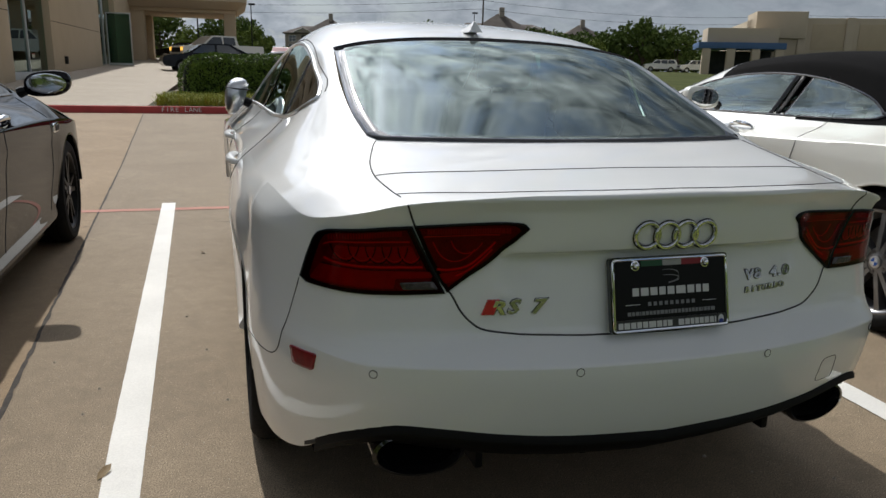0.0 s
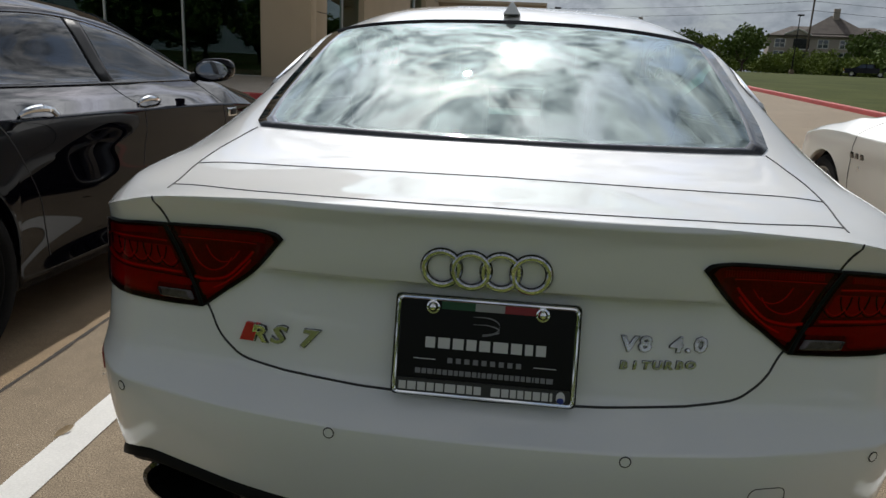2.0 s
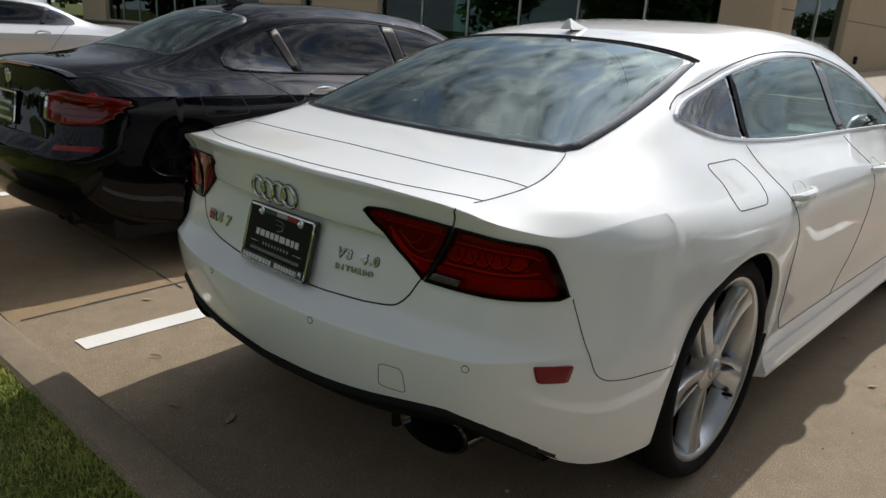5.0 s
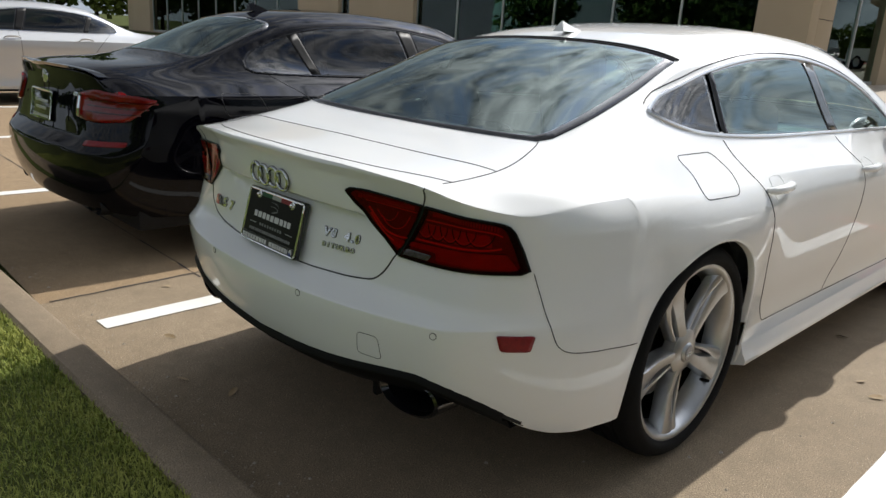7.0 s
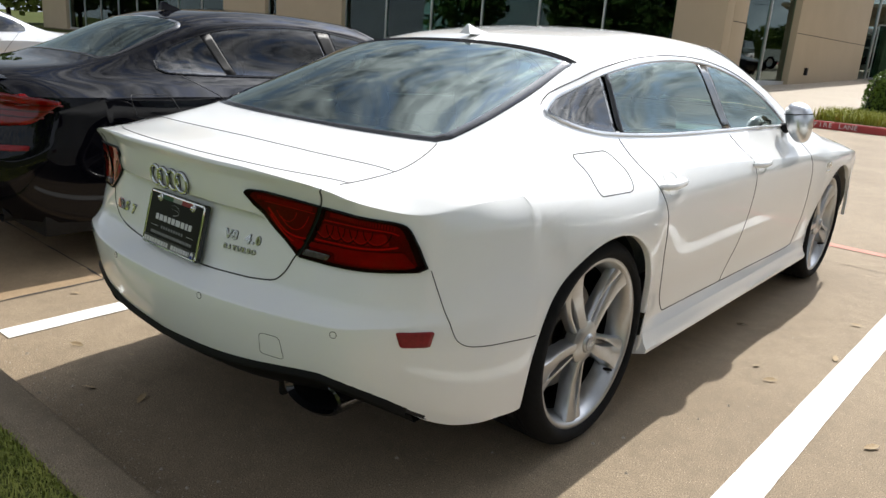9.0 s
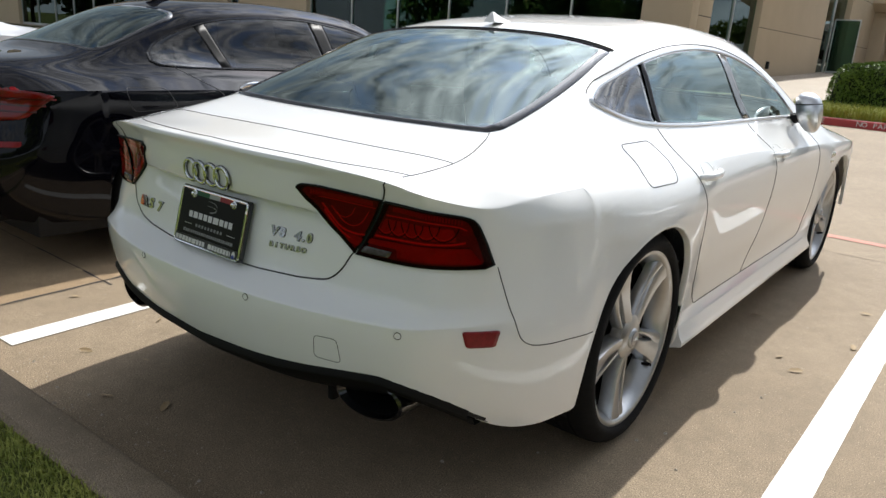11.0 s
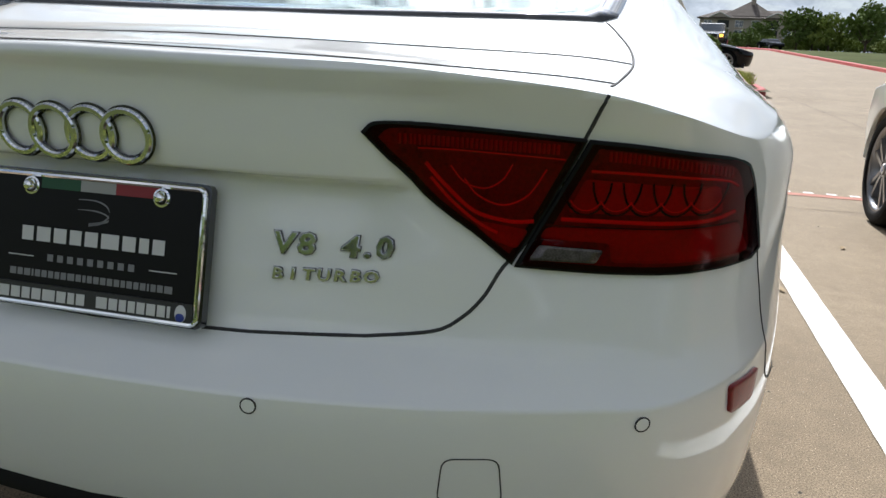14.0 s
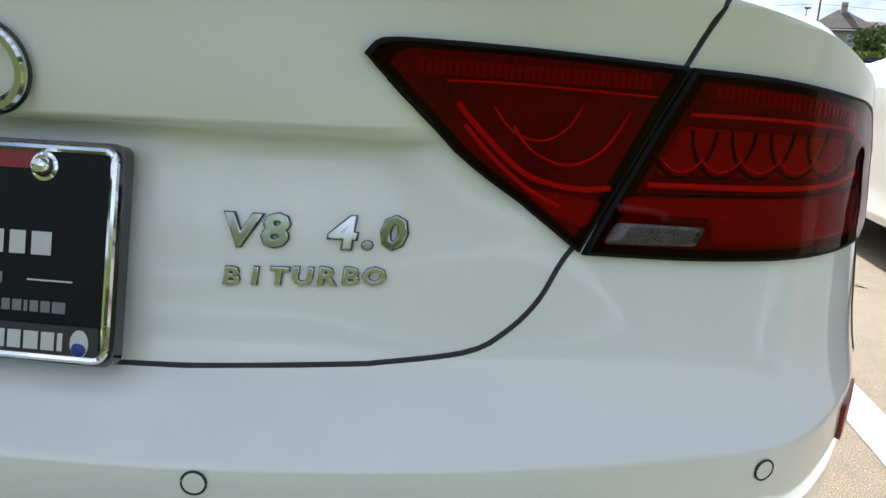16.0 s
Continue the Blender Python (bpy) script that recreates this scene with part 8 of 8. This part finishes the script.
def shop_block():
    root = thing("shop_building", "long beige flat-roofed shop building with blue canopy", "building", at_bearing(44.8, 101, 16))
    boxpart("wall", M_STUCCO2, root, -12, 40, 0, 30, -0.5, 6.9, 0.05)
    boxpart("parapet", M_STUCCO2, root, -12, -6.2, -0.5, 6, 4.5, 7.6, 0.05)
    for i in range(8):
        boxpart("wall_panel", M_STUCCO, root, -5.5 + i * 5.2, -1.4 + i * 5.2, -0.06, 0.1, 3.2, 6.2, 0.02)
        boxpart("pilaster", M_STUCCO2, root, -7.0 + i * 5.2, -6.1 + i * 5.2, -0.22, 0.2, -0.5, 6.95, 0.02)
        boxpart("shop_front", M_PANE, root, -5.6 + i * 5.2, -1.4 + i * 5.2, -0.05, 0.1, 0.0, 2.3, 0.0)
    can = new("canopy")
    can.parent = root
    boxpart("fascia", M_BLUE, can, -19, -9.5, -7, 0, 2.95, 3.65, 0.03, None, "blue canopy fascia")
    boxpart("parapet", M_STUCCO2, can, -18, -10.2, -5.8, -0.2, 3.65, 5.3, 0.03)
    for x in (-18.5, -15.8, -13.1, -10.6):
        boxpart("pillar", M_STUCCO2, can, x, x + 0.9, -6.9, -6.0, -0.5, 2.95, 0.03)
    # dark sheet on the wall puts the shade under the canopy into colour
    boxpart("shade_wall", M_DEEPSHADE, can, -17.0, -9.8, -0.12, -0.06, -0.3, 2.9, 0.0)
    boxpart("wall_lamp", M_BLK, root, 4.2, 5.0, -0.5, -0.1, 4.6, 4.9, 0.03)


shop_block()


# ---- far vehicles ----
def far_vehicle(name, label, m, paint, side, glass, wheels, w=1.9, r=0.38, extra=None):
    """A vehicle of a shaped side outline with tucked-in upper body, glazed openings, wheels and lamps. side: outline (y, z); glass: list of outlines."""
    root = thing(name, label, "car", m)
    bm = bmesh.new()
    hw = w / 2
    tuck = lambda z: hw - max(0.0, z - 1.0) * 0.28
    ol = dense(rounded(side, 0.10, 4), 0.25)
    lv, rv = [bm.verts.new((-tuck(z), y, z)) for y, z in ol], [bm.verts.new((tuck(z), y, z)) for y, z in ol]
    bm.faces.new(lv)
    bm.faces.new(rv[::-1])
    for j in range(len(ol)):
        k = (j + 1) % len(ol)
        bm.faces.new((lv[j], rv[j], rv[k], lv[k]))
    bmesh.ops.bevel(bm, geom=[e for e in bm.edges if len(e.link_faces) == 2 and e.calc_face_angle(0) > 0.9], offset=0.05, segments=2, affect='EDGES')
    part("body", bm, paint, root)
    for g in glass:
        for s in (-1, 1):
            bm = bmesh.new()
            vs = [bm.verts.new((s * (tuck(z) + 0.012), y, z)) for y, z in rounded(g, 0.05, 3)]
            f = bm.faces.new(vs)
            r_ = bmesh.ops.extrude_face_region(bm, geom=[f])
            bmesh.ops.translate(bm, verts=[v for v in r_["geom"] if isinstance(v, bmesh.types.BMVert)], vec=(-s * 0.03, 0, 0))
            part("side_window", bm, M_PANE, root)
    for y in wheels:
        for s in (-1, 1):
            wl = new("wheel")
            wl.parent = root
            bm = bmesh.new()
            lathe(bm, [(r * 0.62, 0.0), (r * 0.7, 0.03), (r * 0.95, 0.03), (r, 0.0), (r, -0.22), (r * 0.6, -0.22)], 28)
            bmesh.ops.transform(bm, matrix=pose(s * (hw + 0.005), y, r, 0, 0, 0 if s > 0 else 180), verts=bm.verts)
            part("tyre", bm, M_TYRE, wl)
            bm = bmesh.new()
            lathe(bm, [(0.001, 0.01), (r * 0.2, 0.015), (r * 0.5, -0.01), (r * 0.64, 0.01)], 28)
            bmesh.ops.transform(bm, matrix=pose(s * (hw + 0.005), y, r, 0, 0, 0 if s > 0 else 180), verts=bm.verts)
            part("rim", bm, M_RIM, wl)
    if extra:
        extra(root, hw)
    return root


PICK = [(-2.9, 0.55), (2.85, 0.5), (2.95, 0.75), (2.9, 1.15), (1.55, 1.28), (0.75, 1.88), (-0.95, 1.90), (-1.05, 1.30), (-2.95, 1.30)]
PGL = [[(1.35, 1.30), (0.70, 1.80), (0.12, 1.80), (0.12, 1.30)], [(0.0, 1.30), (0.0, 1.80), (-0.82, 1.80), (-0.85, 1.30)]]
SUV = [(-2.4, 0.45), (2.35, 0.42), (2.45, 0.7), (2.4, 1.08), (1.35, 1.2), (0.7, 1.78), (-2.1, 1.82), (-2.4, 1.3)]
SGL = [[(1.2, 1.22), (0.65, 1.70), (0.1, 1.70), (0.1, 1.22)], [(0.0, 1.22), (0.0, 1.70), (-0.95, 1.72), (-0.95, 1.22)], [(-1.05, 1.22), (-1.05, 1.72), (-1.9, 1.70), (-2.1, 1.25)]]
CARS = [(-2.3, 0.35), (2.2, 0.32), (2.3, 0.55), (2.2, 0.82), (1.15, 0.95), (0.45, 1.40), (-0.8, 1.42), (-1.6, 1.02), (-2.25, 0.98)]
CGL = [[(0.95, 0.96), (0.42, 1.34), (-0.1, 1.35), (-0.1, 0.96)], [(-0.2, 0.96), (-0.2, 1.35), (-0.75, 1.35), (-1.3, 1.0)]]
M_AMBER = bpy.data.materials.new("amber_lamp")
M_AMBER.use_nodes = True
M_AMBER.node_tree.nodes["Principled BSDF"].inputs["Base Color"].default_value = (0.8, 0.35, 0.05, 1)
M_AMBER.node_tree.nodes["Principled BSDF"].inputs["Emission Color"].default_value = (1.0, 0.5, 0.08, 1)
M_AMBER.node_tree.nodes["Principled BSDF"].inputs["Emission Strength"].default_value = 2.0


def nose(lamp, grille=True):
    def f(root, hw):
        yf = 2.40
        if grille:
            boxpart("grille", M_BLK, root, -hw * 0.55, hw * 0.55, yf - 0.05, yf + 0.08, 0.72, 1.02, 0.03)
            boxpart("grille_surround", M_CHROME, root, -hw * 0.60, hw * 0.60, yf - 0.06, yf + 0.05, 0.68, 1.06, 0.04)
        for s in (-1, 1):
            boxpart("headlamp", lamp, root, s * hw * 0.66, s * hw * 0.92, yf - 0.08, yf + 0.05, 0.80, 1.0, 0.03)
        bm = bmesh.new()
        v = [bm.verts.new(p) for p in ((-hw * 0.80, 1.42, 1.18), (hw * 0.80, 1.42, 1.18), (hw * 0.66, 0.80, 1.72), (-hw * 0.66, 0.80, 1.72))]
        bm.faces.new(v)
        part("windscreen", bm, M_PANE, root, "", False)
    return f


def pick_nose(root, hw):
    boxpart("grille", M_BLK, root, -hw * 0.62, hw * 0.62, 2.86, 2.99, 0.75, 1.05, 0.03)
    for s in (-1, 1):
        boxpart("headlamp", M_AMBER, root, s * hw * 0.68, s * hw * 0.96, 2.84, 2.97, 0.85, 1.08, 0.03)
    boxpart("bumper", M_CHROME, root, -hw, hw, 2.86, 3.05, 0.42, 0.66, 0.05)
    boxpart("bed", M_BLK, root, -hw * 0.85, hw * 0.85, -2.85, -1.15, 1.28, 1.315, 0.0)


def on_ground(x, y, rz):
    return pose(x, y, gz(y) + 0.004, 0, 0, rz)


far_vehicle("white_pickup", "white crew cab pickup truck in the far car park", on_ground(-1.9, 52.0, 118), M_WHITE2, PICK, PGL, (-1.95, 1.85), 2.0, 0.42, pick_nose)
far_vehicle("dark_suv", "dark sport utility with amber lamps facing the hedge", on_ground(5.05, 58.0, 172), mat("dark_grey_paint", (0.02, 0.021, 0.024), 0.3, 0.4, coat=1.0), SUV, SGL, (-1.5, 1.5), 2.0, 0.40, nose(M_AMBER))
far_vehicle("red_car", "small dark red car behind the hedge", on_ground(3.5, 70.0, 172), mat("red_paint", (0.30, 0.015, 0.02), 0.3, coat=1.0), CARS, CGL, (-1.4, 1.4), 1.8, 0.33)
far_vehicle("dark_far_car", "black saloon parked behind the hedge", on_ground(-2.0, 37.0, 100), M_BLACKP, CARS, CGL, (-1.4, 1.4), 1.8, 0.33)
far_vehicle("dark_far_car", "dark saloon parked by the portico", on_ground(-4.6, 63.0, 80), M_BLACKP, CARS, CGL, (-1.4, 1.4), 1.8, 0.33)
for b, d, rz, kind in ((22.3, 128, 60, "p"), (8.6, 118, 200, "c"), (31.8, 117, 70, "s"), (36.0, 112, 80, "s"), (37.2, 112, 80, "c"), (4.9, 112, 20, "r"), (34.3, 116, 75, "s")):
    x, y = d * math.sin(radians(b)), d * math.cos(radians(b))
    if kind == "p":
        far_vehicle("dark_pickup", "dark pickup truck on the road beyond the field", on_ground(x, y, rz), M_BLACKP, PICK, PGL, (-1.95, 1.85), 2.0, 0.42, pick_nose)
    elif kind == "s":
        far_vehicle("white_suv", "white sport utility before the shops", on_ground(x, y, rz), M_WHITE2, SUV, SGL, (-1.5, 1.5), 1.95, 0.38, nose(M_CLEARLAMP))
    else:
        far_vehicle("far_car", "dark car on the road beyond the field", on_ground(x, y, rz), M_BLACKP if kind == "c" else bpy.data.materials["red_paint"], CARS, CGL, (-1.4, 1.4), 1.8, 0.33)


def lamp_post(x, y, h):
    root = thing("street_lamp", "dark steel car park lamp post", "lamp post", pose(x, y, gz(y)), "lamp posts")
    bm = bmesh.new()
    tube(bm, [(0, 0, 0), (0, 0, h)], [0.09, 0.06], 10)
    part("pole", bm, M_BLK, root)
    boxpart("lamp_head", M_BLK, root, -0.3, 0.5, -0.2, 0.2, h, h + 0.22, 0.04)
    boxpart("base", M_KERB, root, -0.28, 0.28, -0.28, 0.28, -0.2, 0.6, 0.03)


lamp_post(1.4, 95.0, 6.6)
lamp_post(-4.3, 80.0, 5.6)
x_, y_ = 118 * math.sin(radians(17.7)), 118 * math.cos(radians(17.7))
lamp_post(x_, y_, 8.0)


def power_line():
    root = thing("power_line", "overhead power line on thin wooden poles", "power line")
    for i, b in enumerate((-12, 18.4, 40.2)):
        d = 205 if i != 1 else 150
        x, y = d * math.sin(radians(b)), d * math.cos(radians(b))
        bm = bmesh.new()
        tube(bm, [(x, y, 1.5), (x, y, 15.2 if i == 1 else 17)], 0.16, 6)
        part("pole", bm, M_BARK, root)
    for k, z0 in enumerate((14.8, 13.2)):
        for (b0, d0), (b1, d1) in (((-50, 230), (-12, 205)), ((-12, 205), (18.4, 150)), ((18.4, 150), (40.2, 205)), ((40.2, 205), (80, 230))):
            p = Vector((d0 * math.sin(radians(b0)), d0 * math.cos(radians(b0)), z0 + (d0 - 150) * 0.03))
            q = Vector((d1 * math.sin(radians(b1)), d1 * math.cos(radians(b1)), z0 + (d1 - 150) * 0.03))
            bm = bmesh.new()
            tube(bm, [p.lerp(q, t) - Vector((0, 0, 1.6 * 4 * t * (1 - t))) for t in np.linspace(0, 1, 20)], 0.03, 5)
            part("wire", bm, M_BLK, root)


power_line()
